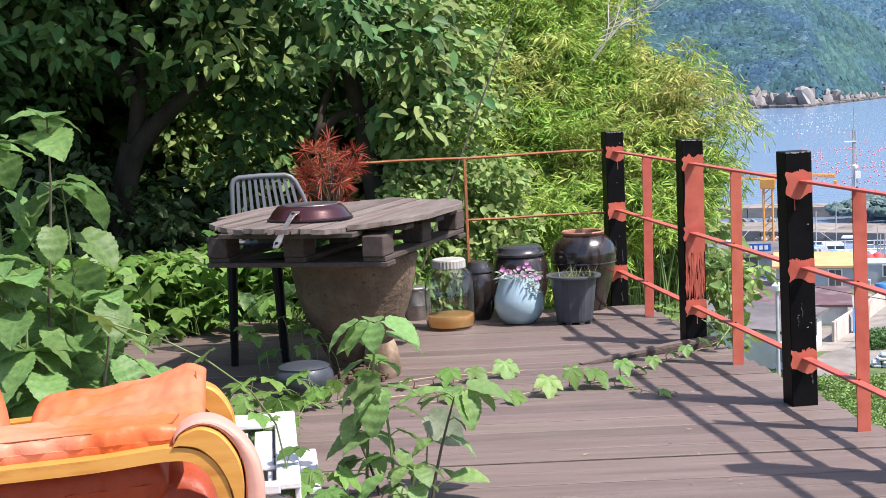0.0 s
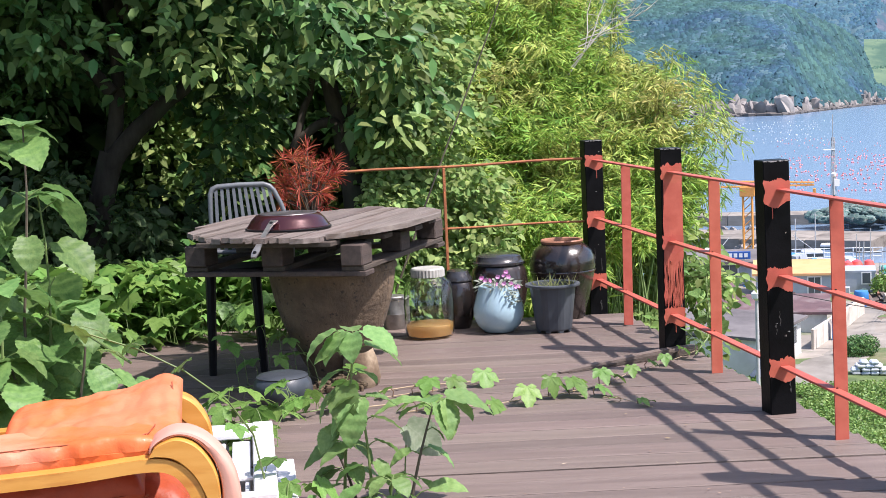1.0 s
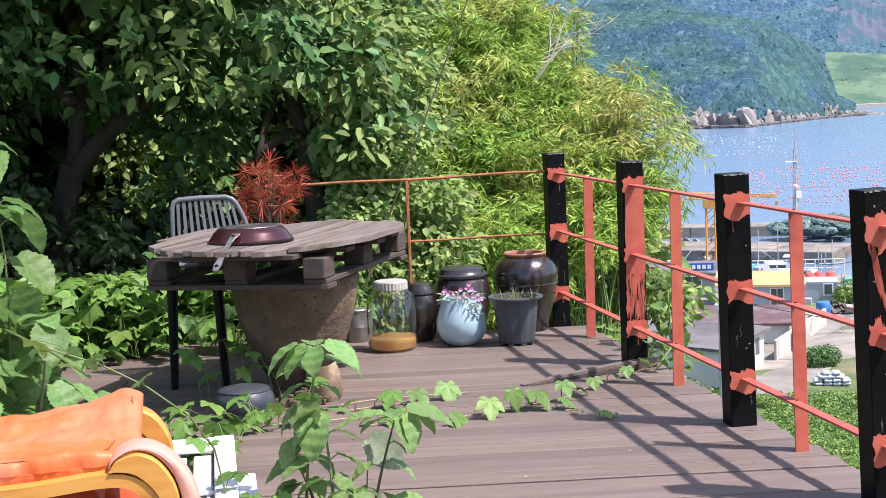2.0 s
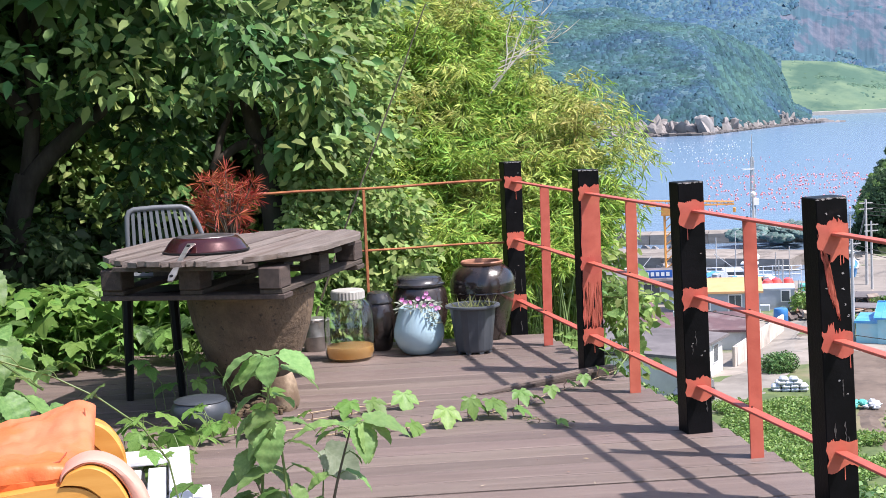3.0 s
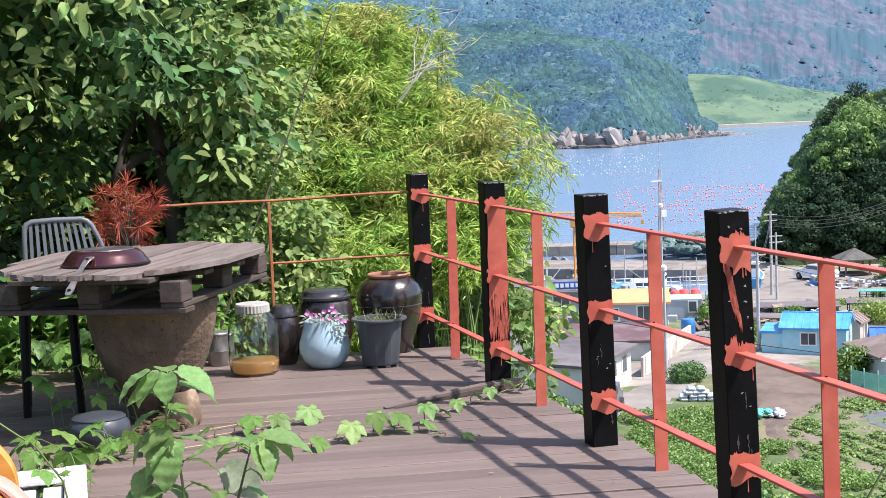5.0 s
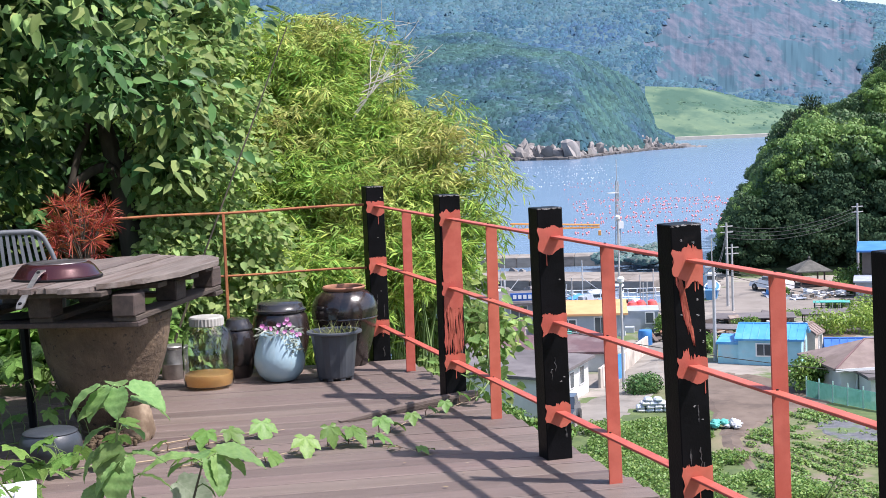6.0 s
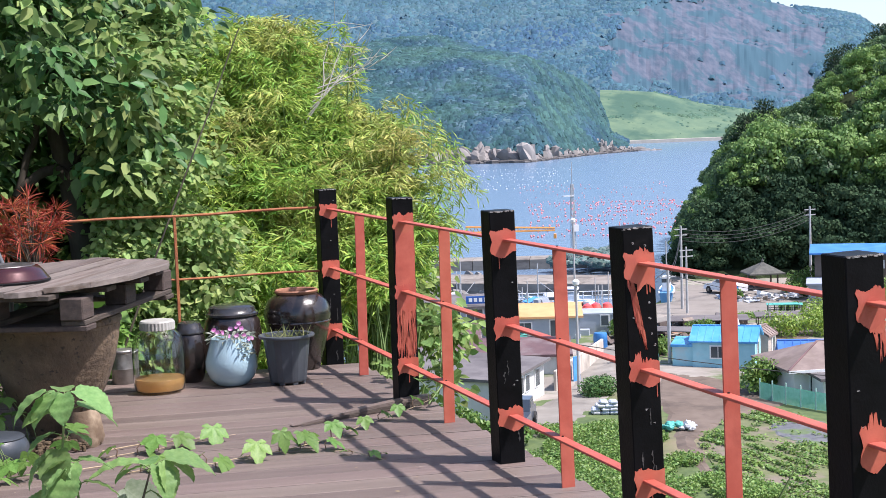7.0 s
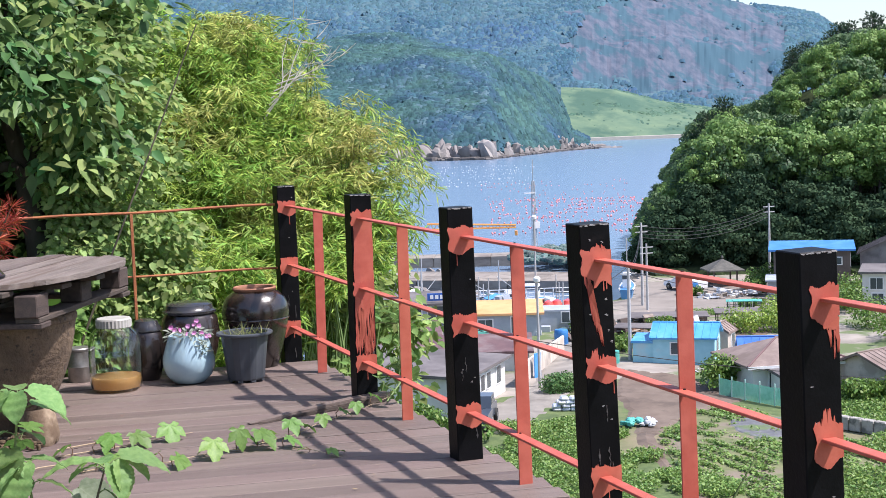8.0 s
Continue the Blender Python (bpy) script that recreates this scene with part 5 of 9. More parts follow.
def leaf_mesh(name, mat, kind="ovate"):
    """One big leaf, 1 long, along +x from the origin, with a toothed edge and a fold."""
    g1 = G()
    if kind == "ovate":
        rows = 20
        vs = []
        for i in range(rows + 1):
            s = i / rows
            w = 0.47 * (math.sin(math.pi * min(1.0, s * 0.9 + 0.1)) ** 0.75) * (1 - 0.25 * s) * (1 if i % 2 else 0.91) if 0 < i < rows else (0.13 if i == 0 else 0.0)
            z = 0.05 * math.sin(s * 3) - 0.22 * s * s + 0.012 * math.sin(s * 23)
            back = -0.05 if i < 2 else 0
            vs += [(s + back, w, z + 0.16 * w), (s + back * 0.5, w * 0.5, z + 0.05 * w + 0.012 * (i % 2)), (s, 0, z - 0.012), (s + back * 0.5, -w * 0.5, z + 0.05 * w + 0.012 * (i % 2)), (s + back, -w, z + 0.16 * w)]
        fs = [(i * 5 + k, i * 5 + k + 1, i * 5 + k + 6, i * 5 + k + 5) for i in range(rows) for k in range(4)]
        g1.add(vs, fs)
    else:
        vs, fs = [(0, 0, 0)], []
        for k, (a, ln) in enumerate(((-105, 0.42), (-52, 0.72), (0, 1.0), (52, 0.72), (105, 0.42))):
            ca, sa = math.cos(radians(a)), math.sin(radians(a))
            n = len(vs)
            for u, v, z in ((0.30, 0.11, 0.02), (0.45, 0.19, 0.03), (0.62, 0.20, 0.02), (0.70, 0.14, 0.0), (0.84, 0.10, -0.03), (1.0, 0.0, -0.10), (0.84, -0.10, -0.03), (0.70, -0.14, 0.0), (0.62, -0.20, 0.02), (0.45, -0.19, 0.03), (0.30, -0.11, 0.02)):
                u, v = u * ln, v * ln * 1.45
                vs.append((u * ca - v * sa + 0.05, u * sa + v * ca, z * ln - 0.10 * u * u))
            vs.append((0.55 * ln * ca + 0.05, 0.55 * ln * sa, -0.02 * ln - 0.05 * ln))
            c = len(vs) - 1
            fs.append((0, n, c))
            fs += [(c, n + i, n + i + 1) for i in range(10)]
            fs.append((0, c, n + 10))
        g1.add(vs, [f[::-1] for f in fs])
    return g1.mesh(name, mat, True)


NETTLE = leaf_mesh("nettle_leaf", M["nettle_leaf"])
PALE = leaf_mesh("pale_leaf", M["pale_leaf"])
TALLWEED = leaf_mesh("tall_weed_leaf", M["tallweed_leaf"])
HOP = leaf_mesh("hop_leaf", M["hop_leaf"], "palmate")


def leaf_at(me, parent, base, az, pitch, size, roll=0.0, name="leaf"):
    """A leaf with its stalk end at base; az: degrees from +x, pitch: degrees above level."""
    return piece(name, me, parent, pose(*base) @ pose(0, 0, 0, 0, 0, az) @ pose(0, 0, 0, roll, -pitch, 0) @ Matrix.Diagonal((size, size, size, 1)))


def weed(label, foot, stems, group="", leaf=NETTLE, droop=(-50, -5)):
    """A broad-leaved weed: each stem is (dx, dy, height, leaf sizes low and high, number of leaf pairs)."""
    w = thing("broadleaf_weed", label, "weed", pose(*foot), group)
    for dx, dy, h, s0, s1, pairs in stems:
        bend = Vector((dx * 0.6, dy * 0.6, 0)) + Vector((wobble(-0.02, 0.02), wobble(-0.02, 0.02), 0))
        pts = [Vector((dx * 0.4, dy * 0.4, 0)) + bend * ((i / 6) ** 1.5) + Vector((0.008 * math.sin(i * 1.7), 0, h * i / 6)) for i in range(7)]
        part("stem", G().tube(pts, [0.007, 0.0065, 0.006, 0.0055, 0.005, 0.004, 0.003], 6), M["stem"] if random.random() < 0.6 else M["darkstem"], w, smooth=True)
        turn = wobble(0, 360)
        for i in range(pairs):
            s = 0.25 + 0.75 * (i + 0.5) / pairs
            k = s * 6
            p = pts[int(k)].lerp(pts[min(6, int(k) + 1)], k - int(k))
            size = s0 + (s1 - s0) * s
            turn += 90 + wobble(-25, 25)
            for q in (0, 180):
                az = turn + q + wobble(-20, 20)
                rise = wobble(10, 40)
                stalk = size * wobble(0.3, 0.5)
                tip = p + Vector((math.cos(radians(az)) * stalk * 0.85, math.sin(radians(az)) * stalk * 0.85, stalk * 0.5))
                part("leaf_stalk", G().tube([p, p.lerp(tip, 0.5) + Vector((0, 0, 0.004)), tip], 0.002, 5), M["stem"], w)
                leaf_at(leaf, w, tip, az, wobble(*droop), size * wobble(0.8, 1.15), wobble(-20, 20))
        for q in range(4):
            leaf_at(leaf, w, pts[-1], turn + 90 * q + wobble(-15, 15), wobble(-35, 15), s1 * wobble(0.6, 0.95), wobble(-15, 15))
    return w


def sprout(label, line, shoots, mat="stem", r=0.006):
    """A weed whose stem follows line; each shoot is (place on the stem 0 to 1, bearing from +x, pitch, leaf length, stalk length)."""
    w = thing("broadleaf_weed", label, "weed", pose(*line[0]))
    pts = [Vector(p) - Vector(line[0]) for p in line]
    part("stem", G().tube(pts, [r * (1 - 0.5 * i / (len(pts) - 1)) for i in range(len(pts))], 7), M[mat], w, smooth=True)
    for u, az, pitch, size, stalk in shoots:
        k = min(u, 0.999) * (len(pts) - 1)
        p = pts[int(k)].lerp(pts[int(k) + 1], k - int(k))
        d = Vector((math.cos(radians(az)), math.sin(radians(az)), 0))
        tip = p + d * stalk + Vector((0, 0, stalk * 0.55))
        part("leaf_stalk", G().tube([p, p.lerp(tip, 0.5) + Vector((0, 0, 0.10 * stalk)), tip], [0.0024, 0.002, 0.0016], 5), M["stem"], w)
        leaf_at(NETTLE, w, tip, az + wobble(-6, 6), pitch, size, wobble(-14, 14))
    return w


sprout("tall toothed green weed growing up through the deck", [(0.345, 4.46, -0.02), (0.352, 4.455, 0.12), (0.362, 4.45, 0.25), (0.382, 4.44, 0.40), (0.392, 4.43, 0.50), (0.400, 4.42, 0.575)],
       [(1, -18, -26, 0.135, 0.03), (1, 205, -38, 0.125, 0.03), (0.97, 186, -30, 0.13, 0.055), (1, 95, 8, 0.09, 0.02), (1, -105, -48, 0.10, 0.02), (0.86, 192, -12, 0.105, 0.03), (0.84, 4, -22, 0.135, 0.045), (0.83, 100, -10, 0.09, 0.03),
        (0.70, 200, -22, 0.10, 0.03), (0.68, 30, -25, 0.09, 0.03), (0.60, -115, -52, 0.135, 0.03), (0.58, 190, -45, 0.12, 0.035), (0.46, 60, -30, 0.09, 0.03), (0.42, 215, -40, 0.10, 0.04), (0.34, -20, -40, 0.09, 0.03), (0.30, 180, -20, 0.11, 0.04), (0.24, -60, -45, 0.08, 0.03), (0.2, 130, -30, 0.09, 0.03)])
sprout("toothed green weed with a pale stem beside the taller one", [(0.430, 4.36, -0.02), (0.428, 4.365, 0.10), (0.422, 4.37, 0.22), (0.413, 4.38, 0.33), (0.410, 4.38, 0.375)],
       [(1, 5, -12, 0.105, 0.02), (1, 175, -18, 0.085, 0.02), (1, -95, -40, 0.06, 0.01), (1, 80, 5, 0.06, 0.01), (0.88, 200, -40, 0.12, 0.03), (0.84, -130, -58, 0.13, 0.03), (0.70, -8, -16, 0.11, 0.025), (0.66, 170, -30, 0.10, 0.03), (0.52, 12, -28, 0.10, 0.03), (0.50, 192, -12, 0.13, 0.04), (0.40, -30, -50, 0.085, 0.02), (0.36, 160, -25, 0.10, 0.03), (0.26, 20, -35, 0.10, 0.03), (0.22, 205, -30, 0.12, 0.04), (0.16, -80, -50, 0.08, 0.03), (0.12, 90, -20, 0.09, 0.04)])
sprout("toothed weed with a dark stem and long side leaves", [(0.548, 4.41, -0.02), (0.566, 4.412, 0.08), (0.590, 4.418, 0.17), (0.618, 4.425, 0.26), (0.640, 4.43, 0.325)],
       [(1, -62, -52, 0.12, 0.03), (1, -38, -68, 0.125, 0.04), (1, 8, -14, 0.165, 0.05), (1, 172, -6, 0.16, 0.04), (1, 95, 6, 0.10, 0.02), (0.96, 150, -20, 0.10, 0.03), (0.93, 20, -30, 0.12, 0.06), (0.72, 0, -40, 0.06, 0.02), (0.55, -10, -30, 0.105, 0.025), (0.52, 185, -25, 0.085, 0.03), (0.32, 190, -30, 0.08, 0.03), (0.25, 40, -30, 0.07, 0.03), (0.14, -10, 5, 0.12, 0.06)], "darkstem")
sprout("low leafy weed at the foot of the tall ones", [(0.47, 4.30, -0.02), (0.475, 4.30, 0.06), (0.485, 4.29, 0.13)], [(1, az, -25, 0.075, 0.03) for az in (0, 75, 150, 215, 290)] + [(0.6, az, -30, 0.08, 0.04) for az in (30, 160, 280)])
sprout("small leafy weed with a dark stem between the taller ones", [(0.40, 4.52, -0.02), (0.37, 4.53, 0.09), (0.33, 4.53, 0.20)], [(1, az, -20, 0.07, 0.02) for az in (10, 100, 190, 280)] + [(0.6, 200, -20, 0.09, 0.04), (0.5, 10, -20, 0.08, 0.04), (0.3, 150, -20, 0.08, 0.04)], "darkstem")
w = thing("curled_leaf", "pale grey-green curled leaf turned underside up among the weeds", "leaf", pose(0.555, 4.60, 0.0))
part("stalk", G().tube([(0, 0, 0.0), (0.01, 0, 0.12), (0.02, 0, 0.235)], 0.0025, 6), M["stem"], w, smooth=True)
leaf_at(PALE, w, (0.02, 0, 0.235), -25, -38, 0.15, 55)
for fx, fy, hs in ((-0.72, 5.0, 1.32), (-0.58, 5.1, 1.08), (-0.80, 5.2, 1.22), (-0.56, 5.2, 0.62), (-0.70, 5.35, 0.70), (-0.48, 5.3, 0.38), (-0.62, 4.85, 0.55), (-0.86, 5.5, 1.25), (-0.75, 4.8, 0.8), (-0.45, 5.6, 0.32), (-0.58, 5.7, 0.5)):
    weed("tall broad-leaved weed at the edge of the deck", (fx, fy, -0.05), [(wobble(-0.08, 0.08), wobble(-0.08, 0.08), hs, 0.12, 0.175, 6), (wobble(-0.15, 0.15), wobble(-0.15, 0.15), hs * 0.65, 0.10, 0.15, 5)], "weeds by the deck", TALLWEED, (-60, -5))


def vine(label, pts, stem, up, n, size, mat="stem", leaf=None):
    """A creeping hop vine along pts, with leaves on upright stalks."""
    v = thing("hop_vine", label, "vine")
    pts = [Vector(p) for p in pts]
    part("stem", G().tube(pts, stem, 6), M[mat], v, smooth=True)
    for i in range(n):
        k = (i + wobble(0.1, 0.9)) / n * (len(pts) - 1)
        p = pts[int(k)].lerp(pts[min(len(pts) - 1, int(k) + 1)], k - int(k))
        h = wobble(*up)
        top = p + Vector((wobble(-0.05, 0.05), wobble(-0.05, 0.05), h))
        off = Vector((wobble(-0.05, 0.05), wobble(-0.05, 0.05), 0)) * (1 + 4 * h)
        top += off
        part("leaf_stalk", G().tube([p, p.lerp(top, 0.35) + Vector((0, 0, 0.25 * h)) - off * 0.2, p.lerp(top, 0.7) + Vector((0, 0, 0.22 * h)), top], 0.0016, 5), M["stem"], v)
        leaf_at(leaf or HOP, v, top, wobble(0, 360), wobble(-50, 5), size * wobble(0.7, 1.2), wobble(-25, 25))
    return v


def creeper(label, runner, sprigs):
    """A thin runner on the boards with upright leaves: each sprig is (x, y, leaf height, size, bearing, pitch)."""
    v = thing("hop_vine", label, "vine")
    part("runner", G().tube(runner, [0.0026 - 0.0014 * i / (len(runner) - 1) for i in range(len(runner))], 6), M["drystem"], v, smooth=True)
    for x, y, h, size, az, pitch in sprigs:
        d = Vector((math.cos(radians(az)), math.sin(radians(az)), 0))
        top = Vector((x, y, h)) + d * 0.015
        part("leaf_stalk", G().tube([(x, y, 0.003), Vector((x, y, h * 0.6)) - d * 0.004, top], [0.0026, 0.0022, 0.0018], 6), M["redstem"], v, smooth=True)
        leaf_at(HOP, v, top, az, pitch, size * wobble(0.92, 1.08), wobble(-12, 12))
    return v


creeper("hop vine creeping over the deck boards towards the railing", [(0.70, 5.80, 0.006), (0.90, 5.84, 0.012), (1.04, 5.80, 0.006), (1.22, 5.86, 0.010), (1.36, 5.90, 0.006), (1.50, 5.96, 0.012), (1.64, 6.05, 0.008), (1.78, 6.20, 0.014), (1.95, 6.36, 0.008), (2.10, 6.47, 0.014), (2.24, 6.60, 0.02)],
        [(1.05, 5.73, 0.045, 0.12, -25, -42), (1.02, 5.80, 0.05, 0.06, 150, -30), (1.235, 5.83, 0.075, 0.11, -95, -38), (1.25, 5.86, 0.05, 0.07, 170, -25), (1.345, 5.90, 0.095, 0.10, -70, -62), (1.375, 5.92, 0.06, 0.075, 20, -35), (1.44, 5.92, 0.075, 0.11, -60, -30), (1.47, 5.96, 0.06, 0.08, 40, -30), (1.535, 5.86, 0.045, 0.085, -15, -28), (1.60, 6.02, 0.085, 0.09, -80, -30), (1.66, 6.06, 0.05, 0.07, 10, -30), (1.80, 6.22, 0.05, 0.075, -95, -35), (1.90, 6.32, 0.045, 0.07, 0, -25), (2.02, 6.42, 0.05, 0.07, -100, -35), (2.12, 6.50, 0.06, 0.075, 30, -30), (0.84, 5.83, 0.06, 0.10, -110, -35), (0.76, 5.81, 0.05, 0.09, 160, -25)])
creeper("hop vine with upright leaves near the urn", [(0.62, 6.12, 0.006), (0.82, 6.16, 0.010), (0.98, 6.22, 0.006), (1.13, 6.27, 0.010), (1.24, 6.33, 0.006)],
        [(1.125, 6.26, 0.07, 0.115, -85, -45), (0.96, 6.20, 0.06, 0.10, -50, -30), (0.88, 6.17, 0.07, 0.11, -120, -28), (0.79, 6.14, 0.05, 0.08, 10, -30), (1.0, 6.22, 0.045, 0.06, 60, -20), (0.70, 6.13, 0.05, 0.09, 190, -25)])
creeper("tip of a hop vine drying on the boards", [(1.56, 5.80, 0.006), (1.62, 5.72, 0.010), (1.67, 5.62, 0.006), (1.70, 5.55, 0.005)], [(1.66, 5.63, 0.03, 0.055, -60, -20), (1.69, 5.60, 0.02, 0.04, 30, -10), (1.61, 5.72, 0.02, 0.04, 150, -10)])
vine("hop vine trailing over the armchair and the white stand", [(-0.42, 4.32, 0.66), (-0.25, 4.28, 0.60), (-0.12, 4.25, 0.53), (0.0, 4.3, 0.42), (0.07, 4.35, 0.30), (0.10, 4.42, 0.12)], 0.003, (0.01, 0.06), 6, 0.085)
vine("young hop vine round the glazed bowl", [(-0.12, 5.75, 0.01), (0.05, 5.78, 0.03), (0.2, 5.85, 0.02), (0.34, 5.9, 0.02), (0.5, 6.0, 0.02)], 0.003, (0.03, 0.15), 18, 0.10)
vine("hop vine between the chair and the white stand", [(-0.3, 5.2, 0.01), (-0.1, 5.4, 0.05), (0.02, 5.5, 0.04), (0.12, 5.35, 0.03), (0.16, 5.0, 0.1)], 0.003, (0.03, 0.16), 18, 0.11)
vine("hop vine at the foot of the plastic chair", [(0.0, 6.5, 0.02), (0.15, 6.55, 0.02), (0.3, 6.5, 0.02), (0.42, 6.4, 0.02)], 0.003, (0.08, 0.28), 9, 0.10)
vine("hop vine under the white stand by the weeds", [(0.10, 4.3, 0.02), (0.2, 4.35, 0.02), (0.3, 4.3, 0.02)], 0.003, (0.05, 0.12), 7, 0.09)
vine("long straggling hop vine reaching from the weeds to the armchair", [(-0.75, 5.3, 0.5), (-0.6, 5.0, 0.62), (-0.42, 4.6, 0.60), (-0.28, 4.3, 0.56)], 0.0045, (0.0, 0.05), 4, 0.05)
for k in range(9):
    vine("hop vine spilling onto the back of the deck", [(-1.35 + 0.22 * k, 8.05, 0.03), (-1.25 + 0.22 * k, 7.95, 0.04), (-1.15 + 0.22 * k, 7.85 - 0.15 * (k % 2), 0.02)], 0.003, (0.04, 0.22), 13, 0.12)
vine("vine climbing the railing corner", [(2.2, 6.5, 0.02), (2.3, 6.6, 0.08), (2.34, 6.7, 0.2), (2.4, 6.9, 0.33), (2.38, 7.2, 0.30), (2.4, 7.5, 0.2)], 0.004, (0.02, 0.14), 26, 0.085, "stem", TALLWEED)


def red_bush():
    b = thing("red_bush", "dried red needle-leaved shrub in a pot behind the table", "shrub", pose(0.48, 7.72, 0))
    part("pot", G().lathe([(0.11, 0), (0.14, 0.25), (0.15, 0.26), (0.14, 0.27), (0.02, 0.25)], 28, cap=False), M["greypot"], b, smooth=True)
    centres = []
    gs = G()
    for i in range(46):
        d = Vector((random.gauss(0, 1), random.gauss(0, 0.7), random.gauss(0.05, 0.9))).normalized()
        tip = Vector((0, 0, 0.885)) + Vector((d.x * 0.20, d.y * 0.16, d.z * 0.17)) * wobble(0.35, 1)
        gs.tube([(0, 0, 0.25), (0.01, 0, 0.6), Vector((0, 0, 0.70)).lerp(tip, 0.5), tip], [0.007, 0.006, 0.004, 0.002], 5)
        centres.append(tip)
    part("stem", gs, M["darkstem"], b)
    c = np.repeat(np.array([tuple(p) for p in centres]), 30, 0)
    way = unit(RNG.normal(0, 1, c.shape) + 0.6 * unit(c - np.array([0, 0, 0.82])))
    ob = new("needles", leaves("needles", c + way * 0.01, way, 0.070, 0.055, M["redleaf"], droop=0.12, vary=0.35))
    ob.parent = b
    tagged(ob, "brick-red dry needles")


red_bush()


def litter():
    """Dry scraps of leaf and bark strewn on the deck."""
    n = 150
    at = np.stack([RNG.uniform(-0.3, 2.0, n), RNG.uniform(4.2, 8.0, n), np.full(n, 0.006)], 1)
    way = np.c_[RNG.normal(0, 1, (n, 2)), np.zeros(n)]
    tagged(new("leaf_litter", leaves("leaf_litter", at, way, 0.013, 0.45, M["litter"], droop=-0.12, tilt=0.25, vary=0.7)), "dry leaf scraps strewn over the boards", "leaf litter", kind="stuff")
    for i, (x, y, a, ln) in enumerate(((0.62, 5.95, 20, 0.42), (0.9, 6.3, 8, 0.5)  )):
        g1 = G().tube([(-ln / 2, 0, 0.004), (-ln / 6, 0.012, 0.010), (ln / 5, -0.008, 0.008), (ln / 2, 0.006, 0.004)], [0.0035, 0.003, 0.0028, 0.0015], 6)
        solid("dry_twig", g1, M["drystem"], "dry pale twig lying on the deck boards", "twig", pose(x, y, 0.001, 0, 0, a), group="twigs on the deck")


litter()


def stalk():
    g1 = G().tube([(3.00, 4.98, -2.4), (3.04, 4.975, -1.2), (3.13, 4.97, -0.24), (3.262, 4.95, -0.02)], [0.010, 0.009, 0.007, 0.0015], 6)
    solid("grass_stalk", g1, M["stem"], "tall pale green stalk rising beyond the railing", "grass", smooth=True)


stalk()
random.seed(21)
RNG = np.random.default_rng(21)

# ---------------------------------------------------------------- trees and thickets round the deck


def limb(g1, a, b, r0, r1, sway=0.06, n=7, seg=8):
    a, b = Vector(a), Vector(b)
    ln = (b - a).length
    pts = []
    for i in range(n + 1):
        t = i / n
        p = a.lerp(b, t)
        k = math.sin(math.pi * t) * sway * ln
        pts.append(p + Vector((k * noise.noise(p * 1.3), k * noise.noise(p * 1.3 + Vector((9, 0, 0))), 0)))
    g1.tube(pts, [r0 + (r1 - r0) * i / n for i in range(n + 1)], seg)
    return pts


def bough(g1, pts, r0, r1, seg=10):
    """A crooked branch through a few points, tapering."""
    pts = spline([Vector(p) for p in pts], 5)
    g1.tube(pts, [r0 + (r1 - r0) * i / (len(pts) - 1) for i in range(len(pts))], seg)


def sprays(boxes):
    """Centres of leaf clumps, strung a few at a time along drooping twigs, in boxes (x0, x1, y0, y1, z0, z1, number)."""
    cs = []
    for x0, x1, y0, y1, z0, z1, n in boxes:
        for _ in range(n):
            p, a = np.array([wobble(x0, x1), wobble(y0, y1), wobble(z0, z1)]), wobble(0, 6.283)
            step = np.array([0.17 * math.cos(a), 0.12 * math.sin(a) - 0.05, wobble(-0.12, 0.0)])
            cs += [p + step * k for k in range(3)]
    return np.array(cs)


def crown(t, boxes, per, size, mat, label, plain=False, radius=0.15, gap=None):
    c = sprays(boxes)
    if gap:
        x, y = c[:, 0], c[:, 1]
        c = c[~((x > gap[0]) & (x < gap[1]) & (y > gap[2]) & (y < gap[3]))]
    at, out = clumps(c, radius, per, (1.2, 1.0, 0.6), 0.2)
    way = unit(out * np.array([1, 1, 0.4]) + np.array([0.1, -0.35, -0.35]) + RNG.normal(0, 0.4, at.shape))
    ob = new("crown", leaves("crown", at, way, size, 0.6, mat, droop=0.2, fold=0.22, up=(0.25, -0.6, 0.75), tilt=0.5, plain=plain))
    ob.parent = t
    tagged(ob, label)


